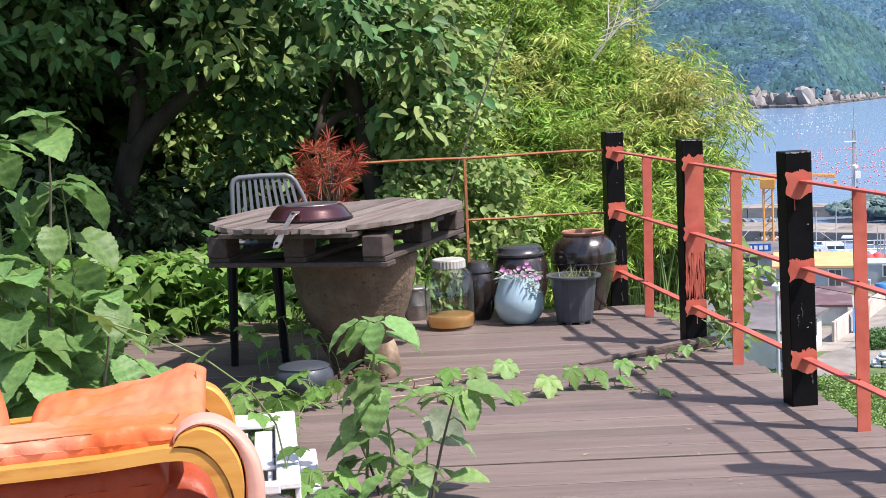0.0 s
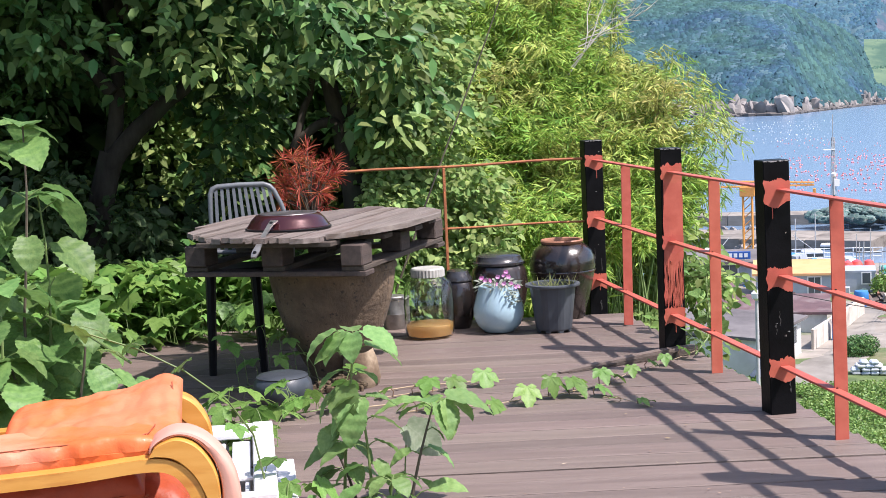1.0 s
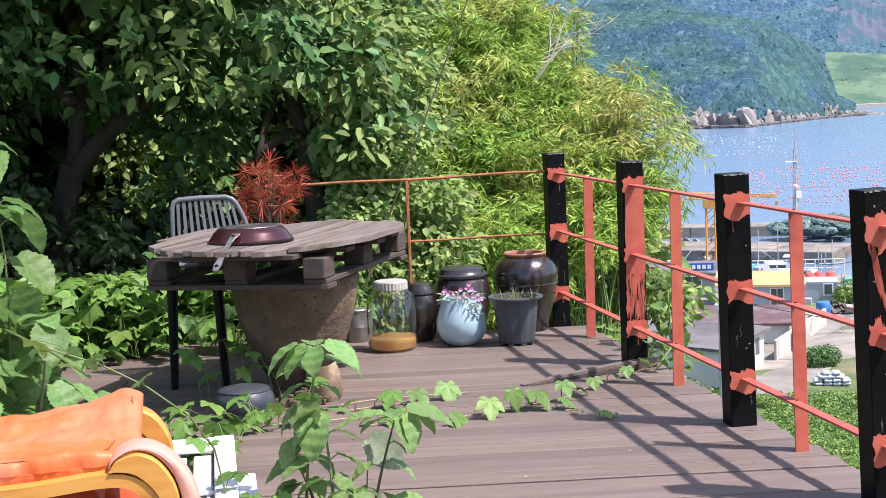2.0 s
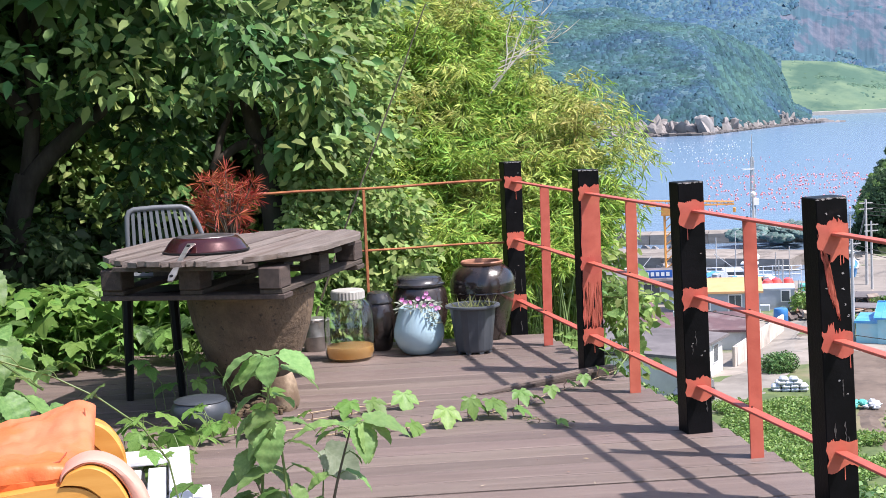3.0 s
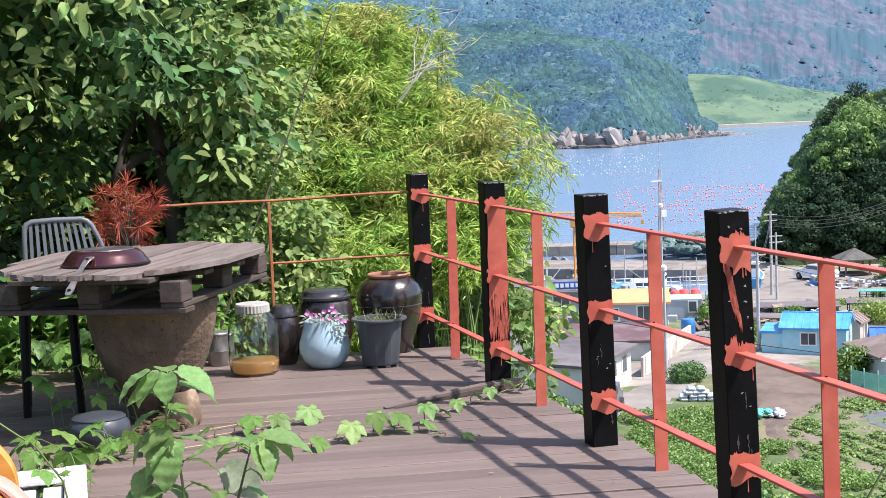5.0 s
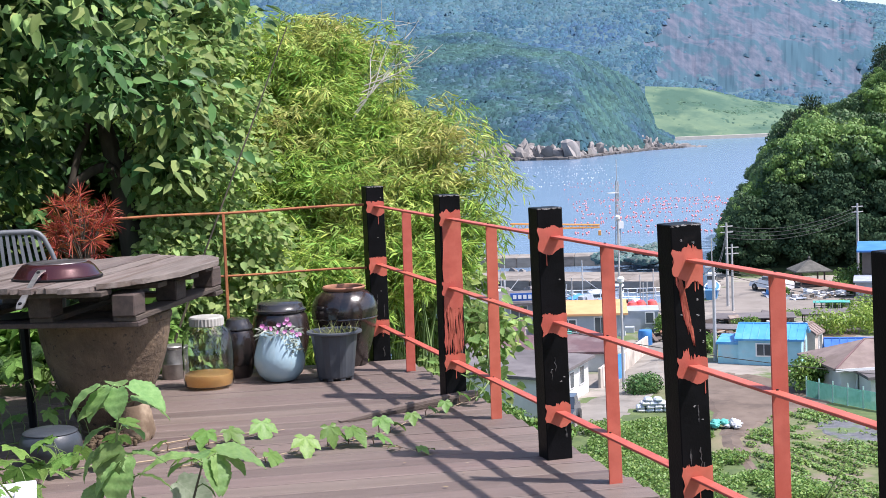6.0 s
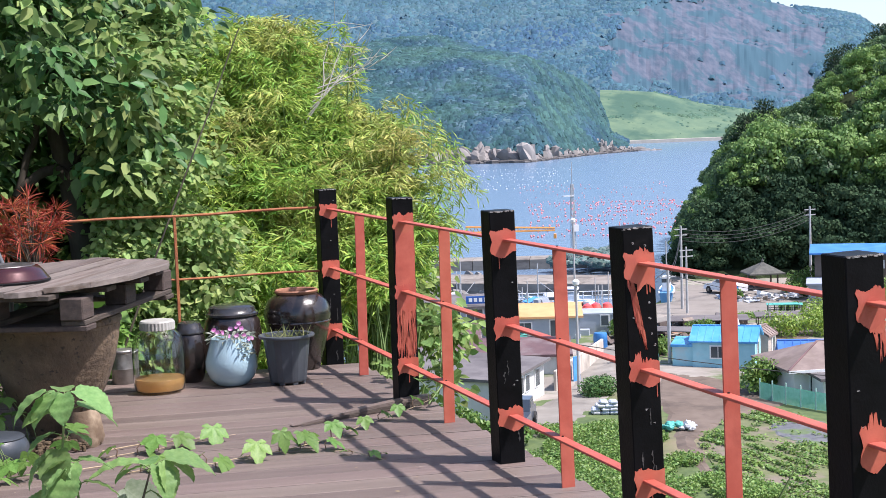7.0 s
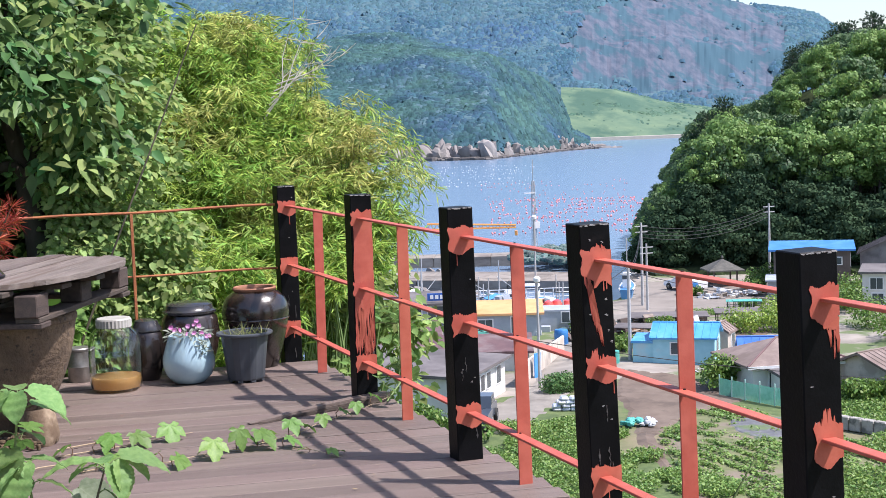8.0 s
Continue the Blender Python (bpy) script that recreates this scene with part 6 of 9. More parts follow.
def dark_tree():
    t = thing("shade_tree", "broad-leaved shade tree with forked trunk, bark darkened for shade, behind the deck", "tree", pose(-0.86, 9.5, -0.5))
    g1 = G()
    bough(g1, [(-0.04, 0, 0), (0.02, 0, 0.85), (0.10, 0, 1.2), (0.19, 0, 1.52)], 0.095, 0.08, 12)
    bough(g1, [(0.18, 0.02, 1.45), (0.235, 0.05, 1.8), (0.25, 0.1, 2.1), (0.15, 0.1, 3.4)], 0.058, 0.03)
    bough(g1, [(0.17, -0.02, 1.44), (0.34, -0.05, 1.64), (0.54, -0.05, 1.82), (0.76, 0.0, 2.08), (1.0, 0.1, 3.2)], 0.066, 0.035)
    bough(g1, [(0.22, 0, 1.9), (-0.5, 0.1, 2.7), (-1.6, 0.2, 3.2)], 0.045, 0.02)
    bough(g1, [(0.3, 0, 2.4), (0.5, -0.8, 3.0), (0.6, -1.6, 3.2)], 0.045, 0.02)
    part("trunk", g1, M["shaded_bark"], t, smooth=True)
    crown(t, [(-1.5, 0.1, -0.9, 0.2, 2.15, 2.5, 20), (-1.4, 0.5, 0.3, 1.0, 1.6, 2.3, 22), (0.35, 1.2, -0.5, 0.6, 2.12, 2.5, 16), (0.75, 1.25, 0.2, 0.8, 1.6, 2.1, 9)], 13, 0.10, M["tree_leaf"], "dense dark green oval leaves")
    # unseen canopy added as a sun blocker; the gap lights the climbers behind
    crown(t, [(-4.2, 1.35, -1.6, 0.4, 2.75, 3.9, 170), (-4.2, 1.35, 0.4, 3.4, 2.75, 3.9, 210)], 22, 0.20, M["tree_leaf"], "unseen high leaves added to shade the trees below", True, 0.24, (0.9, 1.5, 0.3, 1.4))
    t = thing("shade_tree", "second shade tree with leaning grey trunks behind the red shrub", "tree", pose(0.86, 9.35, -0.5))
    g1 = G()
    bough(g1, [(0.08, 0, 0), (0.02, 0, 1.1), (-0.02, 0, 1.32), (-0.045, 0, 1.54), (-0.10, 0, 1.80), (-0.13, 0.05, 2.1), (-0.1, 0.1, 3.3)], 0.10, 0.035, 12)
    bough(g1, [(-0.04, -0.03, 1.52), (-0.10, -0.07, 1.64), (-0.20, -0.10, 1.645), (-0.31, -0.12, 1.575), (-0.38, -0.12, 1.50)], 0.04, 0.026)
    bough(g1, [(-0.38, -0.12, 1.50), (-0.345, -0.1, 1.58), (-0.30, -0.06, 1.74), (-0.23, 0.0, 1.92), (-0.2, 0.05, 2.5)], 0.028, 0.018)
    bough(g1, [(-0.06, 0.0, 1.6), (0.06, 0.05, 1.85), (0.5, 0.3, 3.0)], 0.035, 0.02)
    part("trunk", g1, M["shaded_bark"], t, smooth=True)
    crown(t, [(-0.65, 0.30, -0.7, 0.1, 2.08, 2.5, 26), (-0.3, 0.5, -0.5, 0.5, 2.5, 3.0, 16), (0.14, 0.46, -0.5, 0.0, 1.62, 2.05, 9)], 12, 0.096, M["tree_leaf"], "dark green oval leaves")


dark_tree()


def cover(name, label, category, boxes, radius, per, size, ratio, mat, down=-0.3, kind="stuff", squash=(1, 1, 0.8), front=-0.3, tilt=0.6, plain=False):
    """Ground cover or climbers: clumps of leaves in boxes (x0, x1, y0, y1, z0, z1, number)."""
    cs = []
    for x0, x1, y0, y1, z0, z1, n in boxes:
        cs.append(np.stack([RNG.uniform(x0, x1, n), RNG.uniform(y0, y1, n), RNG.uniform(z0, z1, n)], 1))
    c = np.concatenate(cs)
    at, out = clumps(c, radius, per, squash, 0.25)
    way = unit(out * np.array([1, 1, 0.4]) + np.array([0.1, front, down]) + RNG.normal(0, 0.35, at.shape))
    ob = new(name, leaves(name, at, way, size, ratio, mat, droop=0.15, fold=0.2, tilt=tilt, plain=plain))
    return tagged(ob, label, category, kind=kind)


def lobed(name, at, way, size, mat, tilt=0.4):
    """Many hop-like leaves, each of five lobes."""
    way = unit(np.asarray(way, float))
    n = len(at)
    nrm = unit(np.array([0, 0, 1.0]) + RNG.normal(0, tilt, (n, 3)))
    side = unit(np.cross(nrm, way))
    ahead = np.cross(side, nrm)
    sizes = size * RNG.uniform(0.65, 1.25, n)
    v, f = [], []
    for a, k in ((-105, 0.55), (-50, 0.85), (0, 1.0), (50, 0.85), (105, 0.55)):
        d = ahead * math.cos(radians(a)) + side * math.sin(radians(a))
        e = np.cross(nrm, d)
        ln = (sizes * k)[:, None]
        q = np.stack([at, at + d * ln * 0.52 + e * ln * 0.30 + nrm * ln * 0.06, at + d * ln - nrm * ln * 0.16, at + d * ln * 0.52 - e * ln * 0.30 + nrm * ln * 0.06], 1)
        f.append(np.arange(n)[:, None] * 4 + np.array([[0, 3, 2, 1]]) + sum(len(x) for x in v))
        v.append(q.reshape(-1, 3))
    return fast_mesh(name, np.concatenate(v), np.concatenate(f), mat)


def curtain(name, label, x0, x1, y0, rise, z0, z1, n, per, size, mat, ratio=0.6, radius=0.17, kind="leaf", plain=False):
    """Leaves on a face that leans back from (y0, z0) by rise metres for each metre of height."""
    z = RNG.uniform(z0, z1, n)
    c = np.stack([RNG.uniform(x0, x1, n), y0 + (z - z0) * rise + RNG.normal(0, 0.10, n), z], 1)
    at, out = clumps(c, radius, per, (1.2, 0.8, 0.8), 0.3)
    way = unit(out * np.array([1, 0.6, 0.4]) + np.array([0.1, -0.45, -0.25]) + RNG.normal(0, 0.45, at.shape))
    me = leaves(name, at, way, size, ratio, mat, droop=0.15, fold=0.2, tilt=0.45, plain=plain, up=(0.3, -0.6, 0.75)) if kind == "leaf" else lobed(name, at, way, size, mat)
    return tagged(new(name, me), label, "climbers", kind="stuff")


curtain("climber_thicket", "bright climbers covering the bank between trees and bamboo", 1.0, 1.66, 8.55, 0.38, -0.3, 2.6, 110, 80, 0.054, M["ivy_leaf"], 0.8)
curtain("climber_thicket", "leafy climbers below the second tree", 0.98, 1.2, 8.75, 0.45, -0.3, 0.95, 20, 75, 0.052, M["ivy_leaf"], 0.8)
curtain("climber_thicket", "tangle of climbers on the bank at the weedy edge", -3.6, -1.3, 8.5, 0.5, -0.1, 3.2, 120, 44, 0.10, M["tree_leaf"], 0.6)
curtain("hanging_leaves", "sunlit oval leaves hanging in front of the trees", -0.35, 0.85, 8.42, -0.06, 1.46, 2.3, 15, 16, 0.10, M["ivy_leaf"], 0.55, 0.17)
curtain("hanging_leaves", "sunlit leaf sprays beside the second trunk", 0.98, 1.3, 8.5, 0.25, 0.95, 2.1, 11, 16, 0.10, M["ivy_leaf"], 0.55, 0.16)
curtain("hanging_leaves", "lit leaf sprays at the edge of the shade", -1.5, -0.35, 8.35, -0.05, 1.55, 2.3, 12, 14, 0.11, M["tree_leaf"], 0.55, 0.17)
curtain("hanging_leaves", "sunlit leaves at the end of a near branch", -1.75, -1.42, 7.2, 0.0, 1.78, 2.25, 9, 22, 0.10, M["ivy_leaf"], 0.6, 0.14)
curtain("climber_thicket", "sunlit climbers seen between the two trunks", -0.55, 0.30, 10.95, 0.12, 0.55, 2.15, 46, 60, 0.075, M["ivy_leaf"], 0.75, 0.2)
cover("climber_thicket", "climbers hanging deep between the trees", "climbers", [(-5.5, 1.2, 11.2, 12.6, -0.4, 4.0, 160), (1.0, 1.4, 9.9, 10.6, -0.3, 2.2, 26)], 0.24, 55, 0.085, 0.7, M["ivy_leaf"])
cover("far_thicket", "deep shaded leaves behind the trees", "thicket", [(-6.0, 1.6, 11.6, 13.2, -0.6, 4.2, 560), (-6.0, 1.9, 13.2, 14.2, -0.8, 4.6, 420)], 0.45, 60, 0.24, 0.85, M["tree_leaf"], plain=True)
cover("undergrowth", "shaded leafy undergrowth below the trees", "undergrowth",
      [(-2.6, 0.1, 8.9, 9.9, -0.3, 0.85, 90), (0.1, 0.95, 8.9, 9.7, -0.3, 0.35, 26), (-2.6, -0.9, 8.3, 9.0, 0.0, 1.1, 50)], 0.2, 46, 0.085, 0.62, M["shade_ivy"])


def ground_cover():
    at, way = [], []
    for x0, x1, y0, y1, z1, n in ((-2.4, -0.1, 7.95, 8.7, 0.42, 1150), (-0.3, 1.0, 8.3, 8.9, 0.35, 600), (-2.2, -0.75, 6.3, 8.0, 0.38, 800), (-1.9, -0.62, 5.4, 6.4, 0.35, 420)):
        for _ in range(n):
            at.append((wobble(x0, x1), wobble(y0, y1), wobble(-0.02, z1)))
            way.append((wobble(-1, 1), wobble(-1.2, 0.5), wobble(-0.3, 0.3)))
    tagged(new("ground_cover", lobed("ground_cover", np.array(at), np.array(way), 0.125, M["weed_leaf"])), "bright hop leaves spilling over the deck edge", "ground cover", kind="stuff")


ground_cover()


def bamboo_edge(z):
    """The thicket's outline fitted to the camera's view: reach to the side at height z, as a share of its distance."""
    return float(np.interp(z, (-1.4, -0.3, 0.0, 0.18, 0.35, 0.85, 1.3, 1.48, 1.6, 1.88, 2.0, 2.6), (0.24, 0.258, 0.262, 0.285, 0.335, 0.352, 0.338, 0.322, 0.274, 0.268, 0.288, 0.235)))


def bamboo():
    b = thing("bamboo_thicket", "sunlit yellow-green bamboo thicket beyond the deck", "bamboo", kind="stuff")
    gs, at, way = G(), [], []
    for i in range(400):
        y = wobble(9.1, 12.3)
        x = wobble(0.15 if y < 10.6 else 0.115, 0.315) * y
        top = 0.65 + 2.1 * ease((y - 9.0) / 2.6) + wobble(-0.45, 0.35)
        lean = Vector((wobble(-0.3, 0.5), wobble(-0.45, 0.25), 0))
        pts = [Vector((x, y, -1.4)) + lean * (s ** 2.2) + Vector((0, 0, (top + 1.4) * (s - 0.18 * s ** 4))) for s in (0, 0.3, 0.55, 0.75, 0.9, 1.0)]
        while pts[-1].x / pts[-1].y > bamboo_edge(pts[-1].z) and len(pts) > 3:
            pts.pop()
        gs.tube(pts, [0.011, 0.010, 0.008, 0.006, 0.004, 0.002][:len(pts)], 5)
        m = len(pts) - 1
        for k in range(46):
            f = m * (0.25 + 0.75 * random.random() ** 0.7)
            p = pts[min(m, int(f))].lerp(pts[min(m, int(f) + 1)], f - int(f))
            a = wobble(0, 6.283)
            twig = Vector((math.cos(a), math.sin(a), wobble(-0.35, 0.3))) * wobble(0.06, 0.28)
            for q in range(11):
                w = p + twig * wobble(0.3, 1.0)
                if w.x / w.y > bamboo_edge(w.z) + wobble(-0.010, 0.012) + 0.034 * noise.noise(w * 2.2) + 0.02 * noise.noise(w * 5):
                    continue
                at.append(tuple(w))
                way.append((math.cos(a + wobble(-1.4, 1.4)), math.sin(a + wobble(-1.4, 1.4)), wobble(-0.9, 0.7)))
    for i in range(70):
        z0 = wobble(-0.2, 1.5)
        y = wobble(9.6, 11.4)
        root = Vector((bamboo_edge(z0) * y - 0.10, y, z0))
        reach = Vector((wobble(0.12, 0.42), wobble(-0.2, 0.1), 0))
        arch = [root + reach * s + Vector((0, 0, 0.30 * s - 0.42 * s * s)) for s in (0, 0.35, 0.7, 1.0)]
        gs.tube(arch, [0.004, 0.003, 0.002, 0.001], 4)
        for k in range(34):
            f = 3 * random.random()
            p = arch[int(f)].lerp(arch[min(3, int(f) + 1)], f - int(f))
            at.append((p.x + wobble(-0.05, 0.05), p.y + wobble(-0.08, 0.08), p.z + wobble(-0.05, 0.04)))
            way.append((wobble(-0.5, 1.2), wobble(-1, 1), wobble(-1.0, 0.1)))
    part("culm", gs, M["stem"], b, smooth=True)
    ob = new("foliage", leaves("foliage", np.array(at), np.array(way), 0.074, 0.15, M["bamboo_leaf"], droop=0.2, fold=0.15, vary=0.45, plain=True, up=(0.3, -0.4, 0.85)))
    ob.parent = b
    tagged(ob, "narrow drooping yellow-green leaves")


bamboo()
cover("laurel_thicket", "dark green shrubs at the foot of the bamboo", "shrubs", [(2.2, 2.85, 9.0, 10.0, -1.6, -0.25, 40), (2.75, 3.25, 10.0, 10.8, -0.2, 0.5, 22), (3.45, 3.75, 10.2, 10.6, -0.75, 0.0, 9), (3.2, 3.5, 10.2, 10.6, -0.35, 0.25, 8)], 0.2, 45, 0.085, 0.72, M["ivy_leaf"])


def bare_branch():
    g1 = G()
    root = Vector((2.62, 10.55, 1.40))
    for k in range(6):
        tip = Vector((2.86 + 0.075 * k + wobble(-0.06, 0.06), 10.5 + wobble(-0.2, 0.1), 2.26 - 0.085 * k + wobble(-0.07, 0.07)))
        p = limb(g1, root + Vector((0.02 * k, 0, 0.05 * k)), tip, 0.005, 0.0015, 0.5, 6, 5)
        for q in range(4):
            s = p[2 + q]
            limb(g1, s, s + Vector((wobble(0.05, 0.24), 0, wobble(-0.04, 0.16))), 0.004, 0.0015, 0.2, 3, 4)
    solid("bare_branch", g1, M["twig"], "bare grey dead branch sticking out of the bamboo", "branch")
    g2 = G()
    limb(g2, (0.88, 8.5, -0.2), (1.193, 8.5, 0.608), 0.008, 0.007, 0.03, 4, 6)
    limb(g2, (1.193, 8.5, 0.608), (1.76, 8.5, 1.95), 0.006, 0.0035, 0.03, 8, 6)
    solid("bamboo_pole", g2, M["darkstem"], "single thin dark pole leaning through the leaves", "pole", smooth=True)


bare_branch()

# ---------------------------------------------------------------- slope below the deck


def bush(name, label, centres, radius, per, size, ratio, mat, group=""):
    c = np.asarray(centres, float)
    foot = (float(c[:, 0].mean()), float(c[:, 1].mean()), terrain(float(c[:, 0].mean()), float(c[:, 1].mean())))
    at, out = clumps(c - np.array(foot), radius, per, (1, 1, 0.8), 0.45)
    way = unit(np.cross(out, RNG.normal(0, 1, at.shape)) + 0.3 * out)
    ob = new(name, leaves(name, at, way, size, ratio, mat, droop=0.2, up=out, tilt=0.5, plain=True))
    ob.matrix_basis = pose(*foot)
    return tagged(ob, label, "bush", group)


def slope_bushes():
    for i in range(150):
        az, d = wobble(17, 44), 14 + 38 * random.random()
        x, y = polar(az, d)
        z = terrain(x, y)
        room = 1.3 - d * wobble(0.225, 0.262) - z
        if room < 0.5:
            continue
        k = min(0.5 + d * 0.018, room * 0.75)
        cs = [(x + wobble(-1, 1) * k * 1.4, y + wobble(-1, 1) * k * 1.4, z + k * wobble(0.3, 0.9)) for _ in range(7)]
        bush("leafy_bush", "leafy green bush on the slope below the deck", cs, k * 0.62, 260, 0.055 + 0.0032 * d, 0.62, random.choice((M["bush_leaf"], M["bush_leaf"], M["crop_leaf"], M["tree_leaf"])), "bushes on the slope")


slope_bushes()

# ---------------------------------------------------------------- wooded hill


def tree_kind(k):
    """Meshes of one sort of tree: trunk and crown."""
    g1 = G()
    h = (8.5, 7.5, 9.5, 7.0, 8.0)[k]
    limb(g1, (0, 0, -0.5), (0.2, 0, h * 0.7), 0.22, 0.08, 0.1, 6, 6)
    for q in range(5):
        a = q * 1.3
        limb(g1, (0.1, 0, h * (0.3 + 0.07 * q)), (1.6 * math.cos(a), 1.6 * math.sin(a), h * (0.55 + 0.06 * q)), 0.09, 0.03, 0.1, 4, 5)
    n = 34
    d = unit(RNG.normal(0, 1, (n, 3)))
    c = d * np.array([h * 0.30, h * 0.30, h * 0.32]) * RNG.uniform(0.55, 1, (n, 1)) + np.array([0, 0, h * 0.66])
    at, out = clumps(c, RNG.uniform(0.7, 1.25, n), 120, (1, 1, 0.62), 0.6)
    way = unit(np.cross(out, RNG.normal(0, 1, at.shape)))
    me = leaves("crown", at, way, 0.31, 0.85, M[("hill_leaf", "hill_leaf_deep", "hill_leaf", "hill_leaf_deep", "shaded_foot_leaf")[k]], droop=0.1, vary=0.4, up=out, tilt=0.42, plain=True)
    return g1.mesh("trunk", M["bark"], True), me


def pine_kind():
    g1 = G()
    limb(g1, (0, 0, -0.5), (0.3, 0, 9.5), 0.2, 0.05, 0.08, 6, 6)
    c = []
    for q in range(26):
        a, z = q * 2.4, 4.0 + 5.6 * q / 26
        r = 2.4 * (1 - 0.75 * q / 26) * wobble(0.6, 1)
        c.append((r * math.cos(a) + 0.2, r * math.sin(a), z))
        limb(g1, (0.2, 0, z - 0.3), (r * math.cos(a) + 0.2, r * math.sin(a), z), 0.05, 0.02, 0.05, 2, 4)
    at, out = clumps(np.array(c), 0.75, 50, (1, 1, 0.4), 0.3)
    me = leaves("crown", at, unit(out + np.array([0, 0, 0.5])), 0.46, 0.42, M["pine_leaf"], droop=0.0, plain=True)
    return g1.mesh("trunk", M["bark"], True), me


random.seed(33)
RNG = np.random.default_rng(33)
KINDS = [tree_kind(k) for k in range(4)]
PINE = pine_kind()
SHADED_FOOT = tree_kind(4)


def forest_tree(kind, x, y, z, scale, turn, label, group):
    t = thing("forest_tree", label, "tree", pose(x, y, z, 0, 0, turn) @ Matrix.Diagonal((scale, scale, scale, 1)), group)
    for nm, me in zip(("trunk", "crown"), kind):
        piece(nm, me, t, Matrix.Identity(4))


# skyline in the camera's view: elevation by bearing, in degrees
SKYLINE = curve((27.1, -5.3), (28.25, -3.2), (28.9, -2.15), (29.5, -0.85), (30.1, 0.0), (31.3, 0.3), (32.4, 0.3), (33.3, 0.95), (33.8, 2.0), (35.4, 2.75), (36.4, 3.1), (38, 3.2), (46, 2.2))


def hill_tree(az, d, scale, pine=False, label="dense broad-leaved tree on the wooded hill"):
    """A tree of the wood, scaled down to fit under the skyline in the camera's view."""
    x, y = polar(az, d)
    z = terrain(x, y) - 0.4
    k = random.randrange(4)
    tall, wide = (9.8, 1.6) if pine else ((8.5, 7.5, 9.5, 7.0)[k] * 1.02, (8.5, 7.5, 9.5, 7.0)[k] * 0.40)
    for _ in range(8):
        side = math.degrees(wide * scale / d)
        if 1.33 + d * math.tan(radians(min(SKYLINE(az - side) + 0.7, SKYLINE(az)) + (0.45 if pine else 0.0))) >= z + tall * scale:
            break
        scale *= 0.9
    if scale > 0.36:
        forest_tree(PINE if pine else KINDS[k], x, y, z, scale, wobble(0, 360), label, "hill trees")


def wooded_hill():
    for i in range(46):
        hill_tree(28.2 + 16 * (i + random.random()) / 46, 154.5 + wobble(0, 3), wobble(0.8, 1.15))
    for i in range(70):
        az = 27.7 + 16.5 * (i + random.random()) / 70
        x, y = polar(az, 149.5 + 3.5 * random.random())
        forest_tree(SHADED_FOOT, x, y, terrain(x, y) - 1.6, wobble(0.75, 1.05) * ease((az - 26.4) / 2.6), wobble(0, 360), "thicket tree at the foot of the wooded hill, shade put into its leaf colour", "hill trees")
    for i in range(250):
        hill_tree(27.9 + 16.5 * random.random() ** 1.05, 158 + 72 * random.random() ** 1.25, wobble(0.8, 1.3))
    for az, d, k in ((33.9, 196, 1.1), (34.3, 204, 1.0), (35.2, 206, 1.3), (35.5, 209, 1.2), (35.9, 204, 1.15), (36.7, 208, 1.2), (33.75, 190, 0.9), (30.5, 172, 0.9), (31.2, 176, 0.95)):
        hill_tree(az, d, k, True, "dark pine on the wooded hill by the bay")


wooded_hill()
random.seed(44)
RNG = np.random.default_rng(44)

# ---------------------------------------------------------------- village and harbour below
F = {}
F["wall_blue"] = surf("pale_blue_render", (0.29, 0.56, 0.64), (0.36, 0.64, 0.72), 1.5, 0.8, bump=0.2, fine=20, c=(0.42, 0.58, 0.62), patch=0.6, patch_band=(0.6, 0.75))
F["roof_deep"] = surf("deep_blue_metal_roof", (0.045, 0.19, 0.52), (0.075, 0.25, 0.60), 1.0, 0.5, bump=0.1, c=(0.10, 0.28, 0.55), patch=0.5)
F["roof_blue"] = surf("bright_blue_metal_roof", (0.055, 0.27, 0.60), (0.09, 0.35, 0.68), 1.0, 0.5, bump=0.1, c=(0.14, 0.38, 0.62), patch=0.5)
F["wall_white"] = surf("whitewashed_wall", (0.62, 0.60, 0.57), (0.74, 0.72, 0.69), 0.8, 0.85, bump=0.2, fine=15, c=(0.45, 0.43, 0.40), patch=0.5, patch_band=(0.6, 0.75))
F["wall_grey"] = surf("grey_blue_siding", (0.30, 0.34, 0.40), (0.38, 0.42, 0.47), 1.0, 0.6, bump=0.15, fine=12, c=(0.25, 0.27, 0.30), patch=0.5)
F["wall_brown"] = surf("brown_grey_wall", (0.10, 0.078, 0.066), (0.145, 0.115, 0.10), 0.8, 0.85, bump=0.2, fine=15)
F["wall_beige"] = surf("stained_beige_wall", (0.48, 0.42, 0.36), (0.60, 0.54, 0.47), 0.8, 0.85, bump=0.3, fine=10, c=(0.33, 0.29, 0.25), patch=0.5)
F["roof_brown"] = surf("faded_brown_roof", (0.17, 0.125, 0.11), (0.25, 0.195, 0.17), 1.2, 0.8, bump=0.3, fine=15, c=(0.16, 0.12, 0.10), patch=0.5)
F["roof_maroon"] = surf("maroon_roof", (0.10, 0.055, 0.058), (0.15, 0.085, 0.085), 1.0, 0.7, bump=0.2, c=(0.19, 0.15, 0.145), patch=0.4)
F["roof_grey"] = surf("grey_slab_roof", (0.11, 0.098, 0.098), (0.165, 0.15, 0.148), 0.7, 0.8, bump=0.2, c=(0.085, 0.075, 0.075), patch=0.3)
F["roof_orange"] = surf("orange_roof", (0.58, 0.31, 0.13), (0.68, 0.39, 0.18), 0.8, 0.65, bump=0.15, c=(0.5, 0.25, 0.09), patch=0.4)
F["thatch"] = surf("weathered_shingle", (0.075, 0.075, 0.065), (0.13, 0.125, 0.11), 2.0, 0.9, bump=0.4, fine=12)
